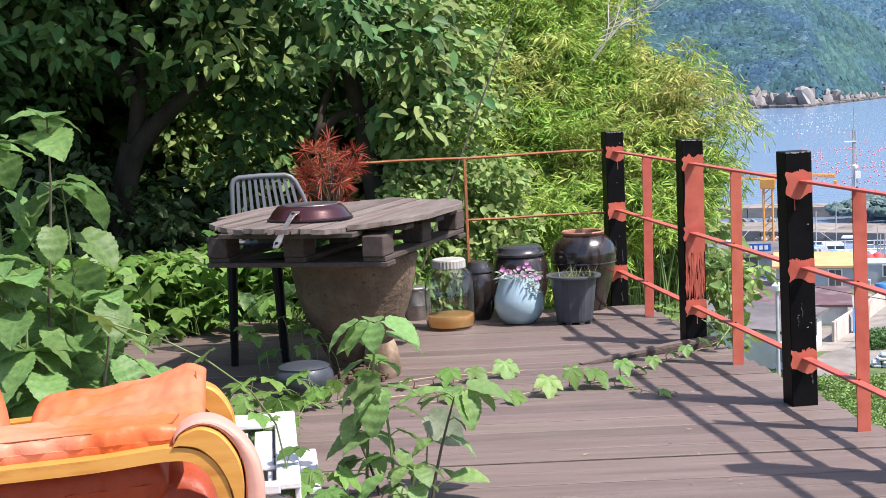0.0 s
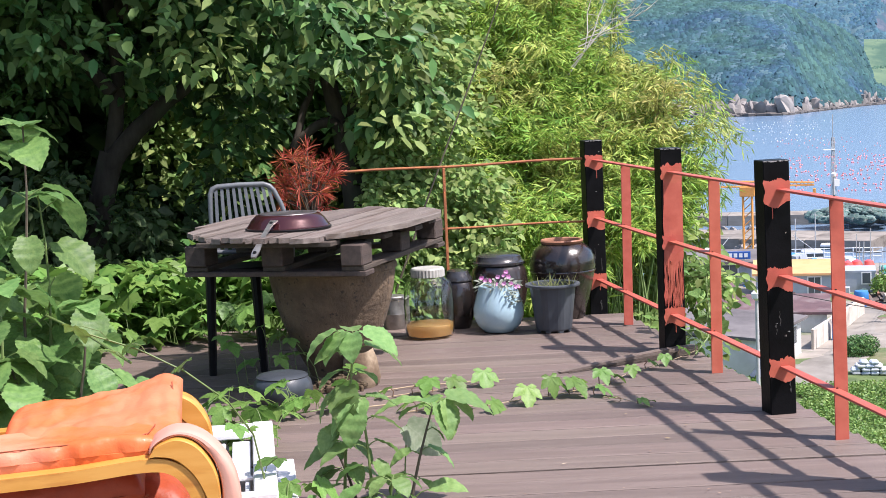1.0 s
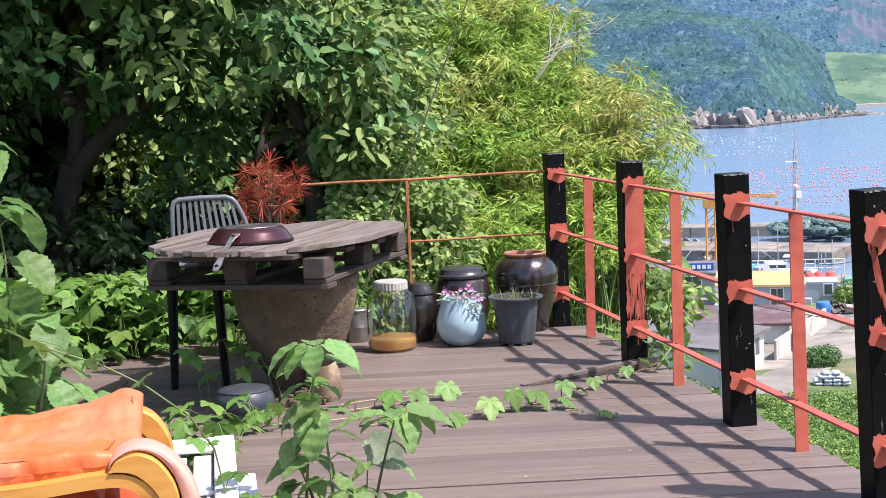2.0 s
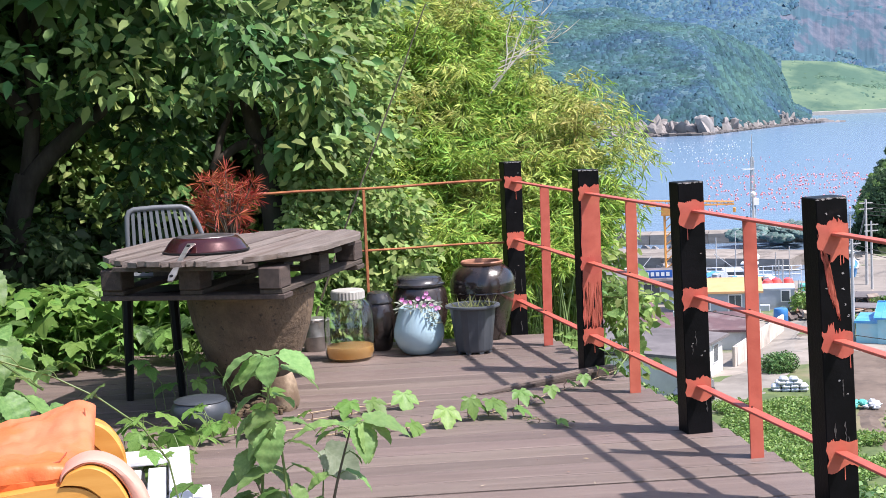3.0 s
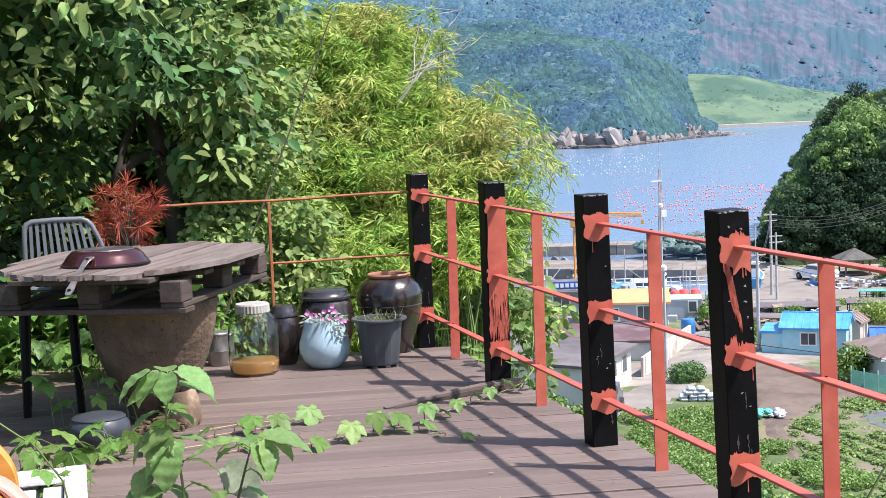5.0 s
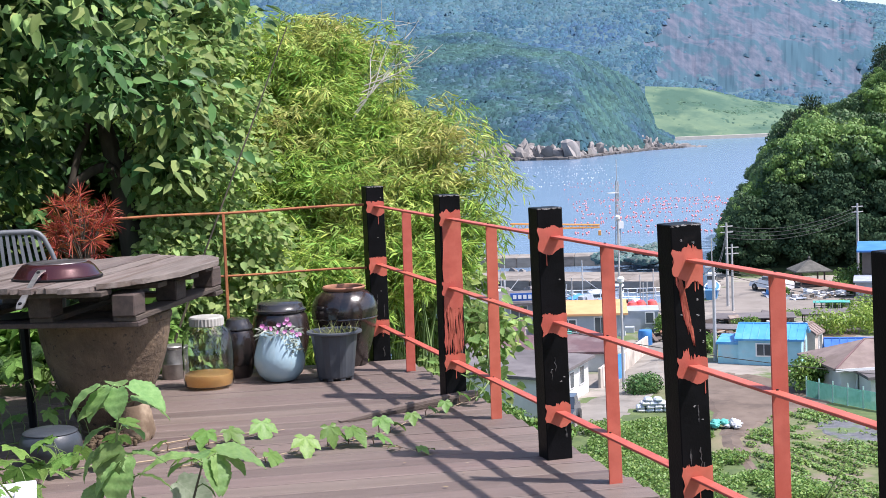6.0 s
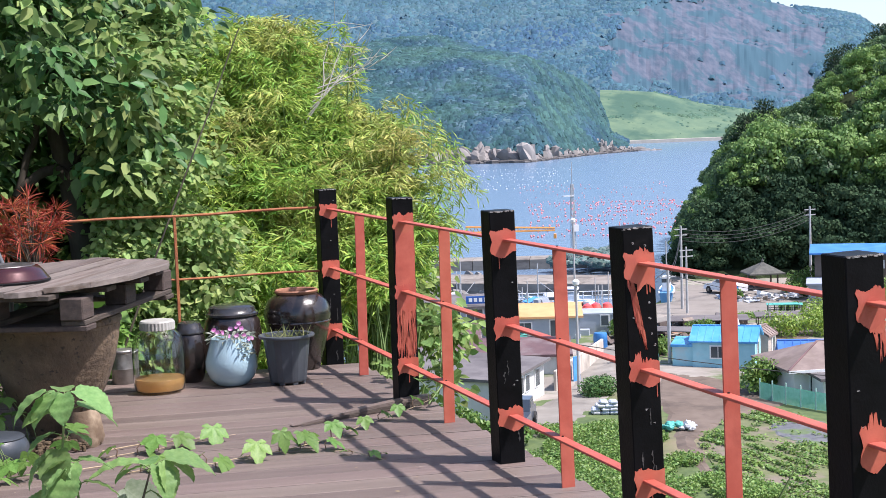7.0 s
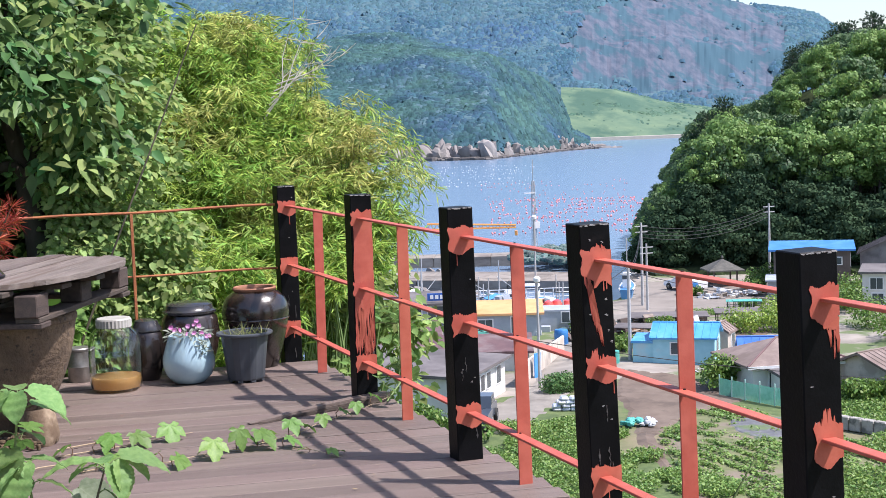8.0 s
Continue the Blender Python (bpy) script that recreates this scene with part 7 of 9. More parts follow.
F["pane"] = surf("dark_window_pane", (0.05, 0.06, 0.07), (0.09, 0.11, 0.12), 0.5, 0.12, bump=0.0)
F["white_trim"] = surf("white_window_trim", (0.72, 0.72, 0.71), (0.8, 0.8, 0.8), 2, 0.5, bump=0.05)
F["orange_steel"] = surf("orange_crane_paint", (0.62, 0.25, 0.05), (0.72, 0.32, 0.08), 3, 0.5, bump=0.1)
F["pole"] = surf("grey_concrete_pole", (0.36, 0.36, 0.36), (0.46, 0.46, 0.45), 2, 0.7, bump=0.1)
F["cable"] = surf("black_cable", (0.02, 0.02, 0.02), (0.03, 0.03, 0.03), 5, 0.6, bump=0.0)
F["hull_blue"] = surf("blue_hull_paint", (0.06, 0.20, 0.42), (0.09, 0.27, 0.50), 1, 0.45, bump=0.1)
F["hull_white"] = surf("white_hull_paint", (0.68, 0.69, 0.70), (0.78, 0.79, 0.80), 1, 0.4, bump=0.05)
F["net"] = surf("grey_green_nets", (0.045, 0.10, 0.095), (0.12, 0.19, 0.18), 5, 0.9, bump=1.0, fine=8, c=(0.24, 0.24, 0.23), patch=1.6, jitter=0.4, sharp=(0.42, 0.58))
F["buoy_red"] = surf("red_float", (0.72, 0.08, 0.07), (0.80, 0.13, 0.11), 1, 0.45, bump=0.0, jitter=0.15, island=True)
F["buoy_pink"] = surf("faded_pink_float", (0.78, 0.20, 0.22), (0.82, 0.30, 0.30), 1, 0.5, bump=0.0, jitter=0.2, island=True)
F["buoy_white"] = surf("white_float", (0.76, 0.76, 0.76), (0.82, 0.82, 0.82), 1, 0.5, bump=0.0)
F["drum"] = surf("blue_plastic_tank", (0.03, 0.16, 0.42), (0.05, 0.22, 0.50), 2, 0.4, bump=0.05)
F["fence_net"] = see_through(surf("green_net_fence", (0.13, 0.40, 0.33), (0.20, 0.50, 0.42), 4, 0.8, bump=0.2, through_light=0.5), 0.45)
F["seawall"] = surf("stained_sea_wall", (0.19, 0.168, 0.145), (0.275, 0.245, 0.215), 0.5, 0.9, bump=0.4, fine=4, c=(0.12, 0.102, 0.086), patch=0.3, stretch=(1, 1, 3), jitter=0.1)
F["timber"] = surf("grey_scrap_timber", (0.22, 0.17, 0.13), (0.36, 0.30, 0.25), 2, 0.85, bump=0.3, fine=15, jitter=0.25)
F["slate"] = surf("slate_grey_siding", (0.16, 0.16, 0.17), (0.22, 0.22, 0.225), 0.8, 0.75, bump=0.2, fine=12, c=(0.12, 0.12, 0.125), patch=0.5)
F["earth"] = surf("packed_village_earth", (0.22, 0.195, 0.165), (0.33, 0.295, 0.255), 0.5, 0.95, bump=0.4, fine=5, c=(0.10, 0.14, 0.05), patch=0.22, patch_band=(0.5, 0.58))
F["tarp_white"] = surf("pale_checked_tarp", (0.40, 0.41, 0.42), (0.56, 0.57, 0.58), 3, 0.6, bump=0.4, fine=8, c=(0.35, 0.40, 0.48), patch=1.6)
F["tarp_green"] = surf("green_tarp", (0.06, 0.32, 0.27), (0.10, 0.42, 0.36), 2, 0.6, bump=0.4, fine=8)
F["sack_check"] = surf("blue_checked_sack", (0.30, 0.36, 0.45), (0.50, 0.54, 0.60), 7, 0.7, bump=0.3, fine=12, sharp=(0.45, 0.55))
F["post_green"] = surf("pale_green_fence_post", (0.34, 0.55, 0.48), (0.44, 0.64, 0.57), 3, 0.6, bump=0.1)
F["tarp_deep"] = surf("deep_blue_sheet", (0.03, 0.12, 0.42), (0.05, 0.17, 0.50), 2, 0.5, bump=0.2, fine=8)
F["tarp_blue"] = surf("blue_tarp", (0.05, 0.24, 0.62), (0.09, 0.32, 0.70), 2, 0.55, bump=0.3, fine=8)
F["car_white"] = surf("white_car_paint", (0.74, 0.74, 0.75), (0.80, 0.80, 0.81), 1, 0.25, bump=0.0, coat=0.6)
F["car_dark"] = surf("slate_truck_paint", (0.05, 0.065, 0.09), (0.07, 0.085, 0.115), 1, 0.3, bump=0.0, coat=0.5)
F["tyre"] = surf("tyre_rubber", (0.015, 0.015, 0.015), (0.03, 0.03, 0.03), 5, 0.8, bump=0.1)
F["stone_wall"] = surf("stone_block_wall", (0.26, 0.25, 0.23), (0.40, 0.38, 0.35), 3, 0.9, bump=0.6, fine=9, c=(0.12, 0.12, 0.11), patch=2)
F["sign_blue"] = surf("blue_sign_board", (0.02, 0.09, 0.36), (0.03, 0.12, 0.42), 1, 0.5, bump=0.0)
F["rusty"] = surf("rusty_sheet", (0.22, 0.10, 0.06), (0.34, 0.19, 0.12), 0.6, 0.8, bump=0.3, c=(0.30, 0.27, 0.24), patch=0.5)
F["sand"] = surf("pale_sand", (0.40, 0.36, 0.30), (0.50, 0.46, 0.39), 0.2, 0.95, bump=0.2, fine=3)


def opening(wall, x, z, w, h, y, frame_mat, name="window"):
    """A window or door set into the front wall of a house (its local -y face at y)."""
    win = part(name, G().box((x, y - 0.02, z), (w + 0.14, 0.07, h + 0.14), None, 0.01), frame_mat, wall)
    n = 2 if w > 0.7 else 1
    for i in range(n):
        part("pane", G().box((x - w / 2 + w * (i + 0.5) / n, y - 0.06, z), (w / n - 0.05, 0.02, h - 0.03)), F["pane"], win)


def house(name, label, x, y, rz, w, d, h, wall_mat, roof_mat, roof="gable", rise=0.8, eave=0.3, front=(), side=(), z=None, category="house"):
    """A house with its front along local -y. front and side: windows (position, height of middle, width, height)."""
    base = terrain(x, y) if z is None else z
    t = thing(name, label, category, pose(x, y, base - 0.1, 0, 0, rz))
    gw = G().box((0, 0, h / 2), (w, d, h))
    if roof == "gable":
        gw.add([(-w / 2, -d / 2, h), (-w / 2, d / 2, h), (-w / 2, 0, h + rise), (w / 2, -d / 2, h), (w / 2, d / 2, h), (w / 2, 0, h + rise)], [(0, 2, 1), (3, 4, 5)])
    wall = part("wall", gw, wall_mat, t)
    gr = G()
    k = 0.12
    if roof == "gable":
        e, f = eave * rise / (d / 2), d / 2 + eave
        X = w / 2 + eave
        for s in (-1, 1):
            gr.add([(-X, s * f, h - e), (X, s * f, h - e), (X, 0, h + rise), (-X, 0, h + rise), (-X, s * f, h - e + k), (X, s * f, h - e + k), (X, 0, h + rise + k), (-X, 0, h + rise + k)],
                   [(0, 1, 2, 3), (7, 6, 5, 4), (0, 4, 5, 1), (0, 3, 7, 4), (1, 5, 6, 2)])
        r = part("roof", gr, roof_mat, t)
        part("ridge", G().box((0, 0, h + rise + k), (2 * X, 0.16, 0.1), None, 0.02), roof_mat, r)
        n = int(2 * X / 0.45)
        for s in (-1, 1):
            gs = G()
            tilt = math.atan2(rise + e, f)
            for i in range(n + 1):
                gs.box((-X + 2 * X * i / n, s * f / 2, h + (rise - e) / 2 + k + 0.02), (0.04, math.hypot(f, rise + e), 0.025), Matrix.Rotation(-s * tilt, 3, "X"))
            part("roof_seam", gs, roof_mat, r)
    elif roof == "hip":
        X, Y = w / 2 + eave, d / 2 + eave
        q = max(0.05, X - Y)
        gr.add([(-X, -Y, h), (X, -Y, h), (X, Y, h), (-X, Y, h), (-q, 0, h + rise), (q, 0, h + rise), (-X, -Y, h - k), (X, -Y, h - k), (X, Y, h - k), (-X, Y, h - k)],
               [(0, 1, 5, 4), (1, 2, 5), (2, 3, 4, 5), (3, 0, 4), (6, 7, 1, 0), (7, 8, 2, 1), (8, 9, 3, 2), (9, 6, 0, 3), (9, 8, 7, 6)])
        r = part("roof", gr, roof_mat, t)
        gt = G()
        for a, b in (((-X, -Y, h), (-q, 0, h + rise)), ((X, -Y, h), (q, 0, h + rise)), ((X, Y, h), (q, 0, h + rise)), ((-q, 0, h + rise), (q, 0, h + rise))):
            gt.tube([a, b], 0.07, 6)
        part("ridge", gt, F["roof_maroon"], r)
        part("eave_board", G().box((0, -Y - 0.02, h - 0.08), (2 * X, 0.05, 0.16)), F["white_trim"], r)
    else:
        X, Y = w / 2 + eave, d / 2 + eave
        gr.add([(-X, -Y, h), (X, -Y, h), (X, Y, h + rise), (-X, Y, h + rise), (-X, -Y, h + 0.16), (X, -Y, h + 0.16), (X, Y, h + rise + 0.16), (-X, Y, h + rise + 0.16)],
               [(3, 2, 1, 0), (4, 5, 6, 7), (0, 1, 5, 4), (1, 2, 6, 5), (2, 3, 7, 6), (3, 0, 4, 7)])
        part("roof", gr, roof_mat, t)
    for px, pz, pw, ph in front:
        opening(wall, px, pz, pw, ph, -d / 2, F["white_trim"], "door" if pz - ph / 2 < 0.35 else "window")
    for px, pz, pw, ph in side:
        win = part("window", G().box((w / 2 + 0.02, px, pz), (0.07, pw + 0.14, ph + 0.14), None, 0.01), F["white_trim"], wall)
        for i in (0, 1):
            part("pane", G().box((w / 2 + 0.06, px - pw / 4 + pw / 2 * i, pz), (0.02, pw / 2 - 0.05, ph - 0.03)), F["pane"], win)
    return t


house("small_house", "pale blue rendered cottage with a bright blue metal roof", 47.65, 83.75, -37, 4.0, 3.4, 1.88, F["wall_blue"], F["roof_blue"], "gable", 0.7, 0.2, [(-0.35, 1.2, 0.95, 0.75)], [(-0.3, 1.3, 0.8, 0.8)])
house("lean_to", "blue sheet lean-to beside the blue cottage", 45.3, 84.95, -37, 1.5, 2.2, 1.45, F["wall_blue"], F["roof_blue"], "shed", 0.2, 0.1)
house("village_house", "white house with a faded brown hipped roof", 48.3, 73.7, -10, 5.6, 5.0, 1.75, F["wall_white"], F["roof_brown"], "hip", 1.15, 0.5, [(1.4, 1.1, 0.7, 0.7), (-1.4, 0.95, 0.8, 1.7)])
house("porch", "white porch with a grey slab roof", 47.2, 70.3, -10, 2.6, 1.6, 1.35, F["wall_white"], F["roof_grey"], "shed", 0.15, 0.25, [(0.5, 0.9, 0.9, 0.8)])
house("village_house", "low house with a wide grey-brown roof", 53.6, 70.0, 16, 6.0, 4.6, 1.5, F["wall_beige"], F["roof_brown"], "gable", 0.9, 0.4, [(0, 1.0, 0.9, 0.7)])
house("shed", "small beige outbuilding with a brown roof beside the cottage", 51.6, 86.0, 40, 1.6, 1.5, 1.5, F["wall_beige"], F["roof_brown"], "gable", 0.5, 0.12, [(0.2, 0.75, 0.6, 1.2)])
house("shed", "shed under a sloping blue sheet roof", 50.9, 78.3, -28, 4.4, 3.0, 1.3, F["wall_grey"], F["tarp_deep"], "gable", 0.8, 0.2)
house("two_storey_house", "brown two-storey house with a bright blue roof", 75.8, 110.6, -34, 6.6, 4.6, 3.9, F["wall_brown"], F["roof_deep"], "shed", 0.35, 0.45, [(1.9, 3.0, 1.3, 0.6), (-1.3, 1.2, 1.5, 1.2)], [(-0.9, 3.0, 0.9, 1.1)])
house("awning", "bluish plastic awning beside the brown house", 71.8, 108.6, -34, 3.2, 2.4, 1.5, F["wall_grey"], F["wall_grey"], "shed", 0.25, 0.2)
house("village_house", "grey gabled house with white trim at the foot of the hill", 84.2, 110.2, 52, 4.6, 5.5, 3.2, F["slate"], F["roof_grey"], "gable", 1.3, 0.3, [(-1.2, 2.4, 0.8, 0.9), (0.9, 2.4, 0.8, 0.9), (-1.2, 0.9, 0.9, 1.2), (0.9, 0.95, 0.9, 1.6)], [(-1.4, 2.3, 0.8, 0.9), (0.4, 2.3, 0.8, 0.9), (-1.2, 0.8, 0.8, 1.2), (0.6, 0.9, 0.9, 1.6)])
house("village_house", "pale house with a railed balcony behind the gardens", 75.0, 97.5, -40, 5.2, 4.2, 3.0, F["wall_white"], F["roof_grey"], "shed", 0.2, 0.3, [(-1.5, 2.2, 1.0, 0.9), (0.9, 2.2, 1.2, 0.9), (-1.4, 0.8, 0.9, 1.2), (1.0, 0.85, 0.9, 1.6)], [(0, 2.2, 1.0, 0.9)])
house("long_building", "white rendered building with a dark flat roof by the lane", 27.3, 79.6, 50, 7.6, 8.4, 2.2, F["wall_white"], F["roof_grey"], "shed", 0.4, 0.35, [(-2.4, 1.35, 0.8, 1.0), (-0.6, 1.45, 0.7, 0.9), (0.5, 1.45, 0.7, 0.9), (2.4, 1.45, 0.8, 1.0)])
house("long_building", "low building with a maroon sheet roof and pale eaves", 33.4, 89.8, -22, 10.0, 4.2, 1.35, F["wall_white"], F["roof_maroon"], "shed", 0.5, 0.3, [(-3, 0.75, 1.0, 0.7), (1.5, 0.75, 1.0, 0.7)])
house("long_building", "second maroon-roofed shed behind the white building", 30.5, 96.5, -20, 8.0, 4.0, 1.5, F["wall_grey"], F["roof_maroon"], "shed", 0.5, 0.3, [(-2, 0.85, 1.0, 0.7), (0, 0.85, 1.0, 0.7), (2, 0.85, 1.0, 0.7)])
house("harbour_shop", "grey harbour building with an orange roof", 41.9, 102.0, -22, 6.0, 4.0, 1.7, F["wall_grey"], F["roof_orange"], "shed", 0.5, 0.25, [(-1.2, 0.95, 1.1, 0.9), (1.2, 0.85, 0.9, 1.4)])
house("container_office", "grey-blue container office with a small white window", 46.3, 102.4, -24, 3.5, 2.6, 1.6, F["wall_grey"], F["wall_grey"], "shed", 0.05, 0.05, [(1.1, 1.2, 0.6, 0.8)], category="office")
house("fish_shop", "harbour shop with a glazed front under a tin awning", 38.2, 110.5, -20, 6.2, 4.0, 2.0, F["wall_grey"], F["roof_grey"], "shed", 0.4, 0.6, [(-2.2, 1.2, 1.3, 1.3), (-0.4, 1.2, 1.3, 1.3), (1.4, 1.2, 1.3, 1.3)])
sg = thing("shop_sign", "blue sign board with unreadable white lettering", "sign", pose(39.2, 107.7, terrain(39, 108) + 2.15, 0, 0, -20))
part("board", G().box((0, 0, 0.3), (2.3, 0.08, 0.6), None, 0.01), F["sign_blue"], sg)
for i in range(5):
    part("lettering", G().box((-0.8 + 0.4 * i, -0.05, 0.3), (0.27, 0.02, 0.32)), F["white_trim"], sg)


def gazebo():
    x, y = 71.0, 118.5
    t = thing("gazebo", "open timber gazebo with a grey pyramid roof", "gazebo", pose(x + 0.3, y, terrain(x, y), 0, 0, -15) @ Matrix.Diagonal((0.84, 0.84, 0.95, 1)))
    for sx in (-1, 1):
        for sy in (-1, 1):
            part("pillar", G().box((sx * 1.3, sy * 1.3, 0.85), (0.16, 0.16, 1.7), None, 0.01), F["wall_brown"], t)
    part("floor", G().box((0, 0, 0.25), (3.0, 3.0, 0.15)), F["wall_brown"], t)
    gr = G().add([(-2, -2, 1.6), (2, -2, 1.6), (2, 2, 1.6), (-2, 2, 1.6), (0, 0, 2.75), (-2, -2, 1.72), (2, -2, 1.72), (2, 2, 1.72), (-2, 2, 1.72)], [(3, 2, 1, 0), (5, 6, 4), (6, 7, 4), (7, 8, 4), (8, 5, 4), (0, 1, 6, 5), (1, 2, 7, 6), (2, 3, 8, 7), (3, 0, 5, 8)])
    r = part("roof", gr, F["thatch"], t)
    part("finial", G().lathe([(0.12, 2.7), (0.16, 2.85), (0.05, 3.05)], 10), F["thatch"], r)


gazebo()


def sheet(name, label, category, outline, mat, lift=0.05, step=2.5, kind="structure"):
    """A patch of ground cover that lies on the terrain within an outline of plan points."""
    bm = bmesh.new()
    edge = []
    for (x0, y0), (x1, y1) in zip(outline, outline[1:] + outline[:1]):
        n = max(1, int(math.hypot(x1 - x0, y1 - y0) / 0.9))
        for k in range(n):
            x, y = x0 + (x1 - x0) * k / n, y0 + (y1 - y0) * k / n
            edge.append((x + 0.45 * noise.noise((x * 0.7, y * 0.7, 3)), y + 0.45 * noise.noise((x * 0.7, y * 0.7, 9))))
    face = bm.faces.new([bm.verts.new((x, y, 0)) for x, y in edge])
    bmesh.ops.triangulate(bm, faces=[face])
    for _ in range(6):
        bmesh.ops.subdivide_edges(bm, edges=[e for e in bm.edges if e.calc_length() > step], cuts=1)
        bmesh.ops.triangulate(bm, faces=[f for f in bm.faces if len(f.verts) > 3])
    for v in bm.verts:
        v.co.z = terrain(v.co.x, v.co.y) + (-0.06 if v.is_boundary else lift)
    bmesh.ops.recalc_face_normals(bm, faces=bm.faces)
    me = bpy.data.meshes.new(name)
    bm.to_mesh(me)
    bm.free()
    if me.polygons[0].normal.z < 0:
        me.flip_normals()
    me.materials.append(mat)
    return tagged(new(name, me), label, category, kind=kind)


sheet("village_ground", "packed bare earth and weeds between the houses", "ground", [(31, 77), (40, 79), (45.5, 74), (50, 71), (62, 74), (82, 94), (98, 108), (92, 126), (72, 134), (56, 128), (38, 118), (26, 100), (25, 84)], F["earth"], 0.03)
sheet("forest_floor", "floor under the hill trees, shade put into its dark colour", "ground", [polar(a, 147) for a in (28, 30, 32, 34, 36, 38, 40, 42, 44, 46)] + [polar(a, 240) for a in (46, 42, 38, 34, 31, 28.5)], M["forest_floor"], 0.7, 2.5)
sheet("road", "pale concrete village lane", "road", [(27, 68), (30.5, 70), (36.5, 77.5), (43, 89), (52, 100), (56, 106), (53, 108), (40, 91), (33.5, 79), (29, 75)], M["concrete"], 0.06, 1.2)
sheet("dirt_track", "bare brown dirt track through the gardens", "road", [(42, 83.1), (38.5, 77), (35.6, 69.5), (33, 63.2), (31.6, 58.6), (29.8, 52), (31.0, 51.5), (32.6, 58.2), (33.8, 61.4), (35.3, 64.7), (38.9, 68.1), (42, 69.8), (44.8, 71.0), (45.5, 73.6), (44.5, 79)], M["dirt"], 0.07, 0.9)
sheet("yard", "wide gravel parking yard", "yard", [(53, 103), (62, 98), (72, 101), (84, 104), (80, 118), (72, 124), (64, 128), (58, 120)], M["yard"], 0.06)
sheet("yard", "concrete quay of the fishing harbour", "quay", [(36, 106), (53, 108), (60, 122), (66, 134), (56, 128), (44, 121), (38, 116)], M["concrete"], 0.05)
sheet("yard", "dusty plot behind the blue cottage", "yard", [(40, 88), (48, 86), (60, 91), (62, 98), (53, 103), (45, 97)], M["dirt"], 0.05)
sheet("garden_plot", "fallow garden plot with grey plastic mulch", "field", [(39.9, 66.2), (41.4, 66.0), (43.0, 64.6), (42.2, 62.4), (40.4, 60.4), (38.6, 60.2), (38.2, 62.0), (39.0, 64.4)], M["mulch"], 0.075, 0.6)


sheet("garden_plot", "weedy green soil of the garden field", "field", [(32.5, 57.8), (33.6, 61.4), (35.0, 64.9), (38.7, 68.3), (43, 69.8), (43.2, 60), (40, 51), (31.2, 50.5)], M["plot"], 0.045, 0.9)


def crops():
    """Rows of low leafy crops beside the dirt track."""
    at, way = [], []
    edge = curve((50, 31.4), (58.2, 32.6), (61.4, 33.8), (64.9, 35.3), (68.5, 39.0))
    for r in range(13):
        for k in range(165):
            y = 51 + 18 * k / 165 + wobble(-0.06, 0.06)
            x = 31.6 + 0.88 * r + 0.10 * (64 - y) + wobble(-0.09, 0.09)
            bare = math.hypot((x - 40.4) * 0.8, y - 63.2) < 2.5 + 1.2 * noise.noise((x * 0.8, y * 0.8, 1))
            if x < edge(y) + 0.3 * noise.noise((x, y, 7)) or bare and random.random() < 0.9 or noise.noise((x * 0.7, y * 0.35, 5)) > 0.28:
                continue
            z, lush = terrain(x, y), 0.75 + 0.6 * noise.noise((x * 0.9, y * 0.5, 2))
            for q in range(13):
                a, f = wobble(0, 6.28), wobble(0.02, 0.25) * lush
                at.append((x + f * math.cos(a), y + f * math.sin(a), z + wobble(0.05, 0.30) * lush))
                way.append((math.cos(a), math.sin(a), wobble(-0.2, 0.5)))
    me = leaves("crop_rows", np.array(at), np.array(way), 0.15, 0.75, M["crop_leaf"], plain=True)
    tagged(new("crop_rows", me), "rows of low green crops in the garden field", "crops", kind="stuff")


crops()


def grass_patch(name, label, spots, size, mat):
    at, way = [], []
    for x, y, r, n in spots:
        for _ in range(int(2.2 * n)):
            a, q = wobble(0, 6.28), r * math.sqrt(random.random())
            px, py = x + q * math.cos(a), y + q * math.sin(a)
            at.append((px, py, terrain(px, py) + wobble(0, 0.35)))
            way.append((wobble(-1, 1), wobble(-1, 1), wobble(0.2, 1)))
    tagged(new(name, leaves(name, np.array(at), np.array(way), size, 0.6, mat, plain=True)), label, "plants", kind="stuff")


grass_patch("bean_field", "dense low green bean leaves beside the lane", [(29.5, 65, 2.6, 3000), (32.5, 68.5, 1.7, 1500), (29, 61, 2.6, 2600), (27, 57, 3.5, 3000), (26, 63, 2.6, 1800), (29.5, 69.0, 1.6, 1000), (31.6, 56.6, 1.1, 700), (31.6, 54.0, 1.6, 1100), (32.2, 60.8, 0.9, 380), (33.0, 65.6, 0.8, 320)], 0.17, M["crop_leaf"])
grass_patch("verge", "weedy verge by the stone wall", [(49, 66, 3.0, 2400), (51, 70, 3, 2400), (45, 55, 4, 3000), (52, 62, 4, 3000), (40, 50, 4, 3000), (35, 47, 4, 3000), (30, 47, 4, 3000), (25, 50, 4, 3000), (46, 62, 2, 1200), (54, 74, 2.5, 1800), (61.8, 101.4, 1.6, 500), (59.6, 102.0, 1.2, 300)], 0.19, M["crop_leaf"])


def mound_bush(x, y, r, h, label, mat="bush_leaf"):
    z = terrain(x, y)
    cs = [(x + r * wobble(-0.6, 0.6), y + r * wobble(-0.6, 0.6), z + h * wobble(0.25, 0.75)) for _ in range(10)]
    bush("village_bush", label, cs, max(0.35, 0.5 * min(r, h)), 110, 0.24, 0.6, M[mat], "village bushes")


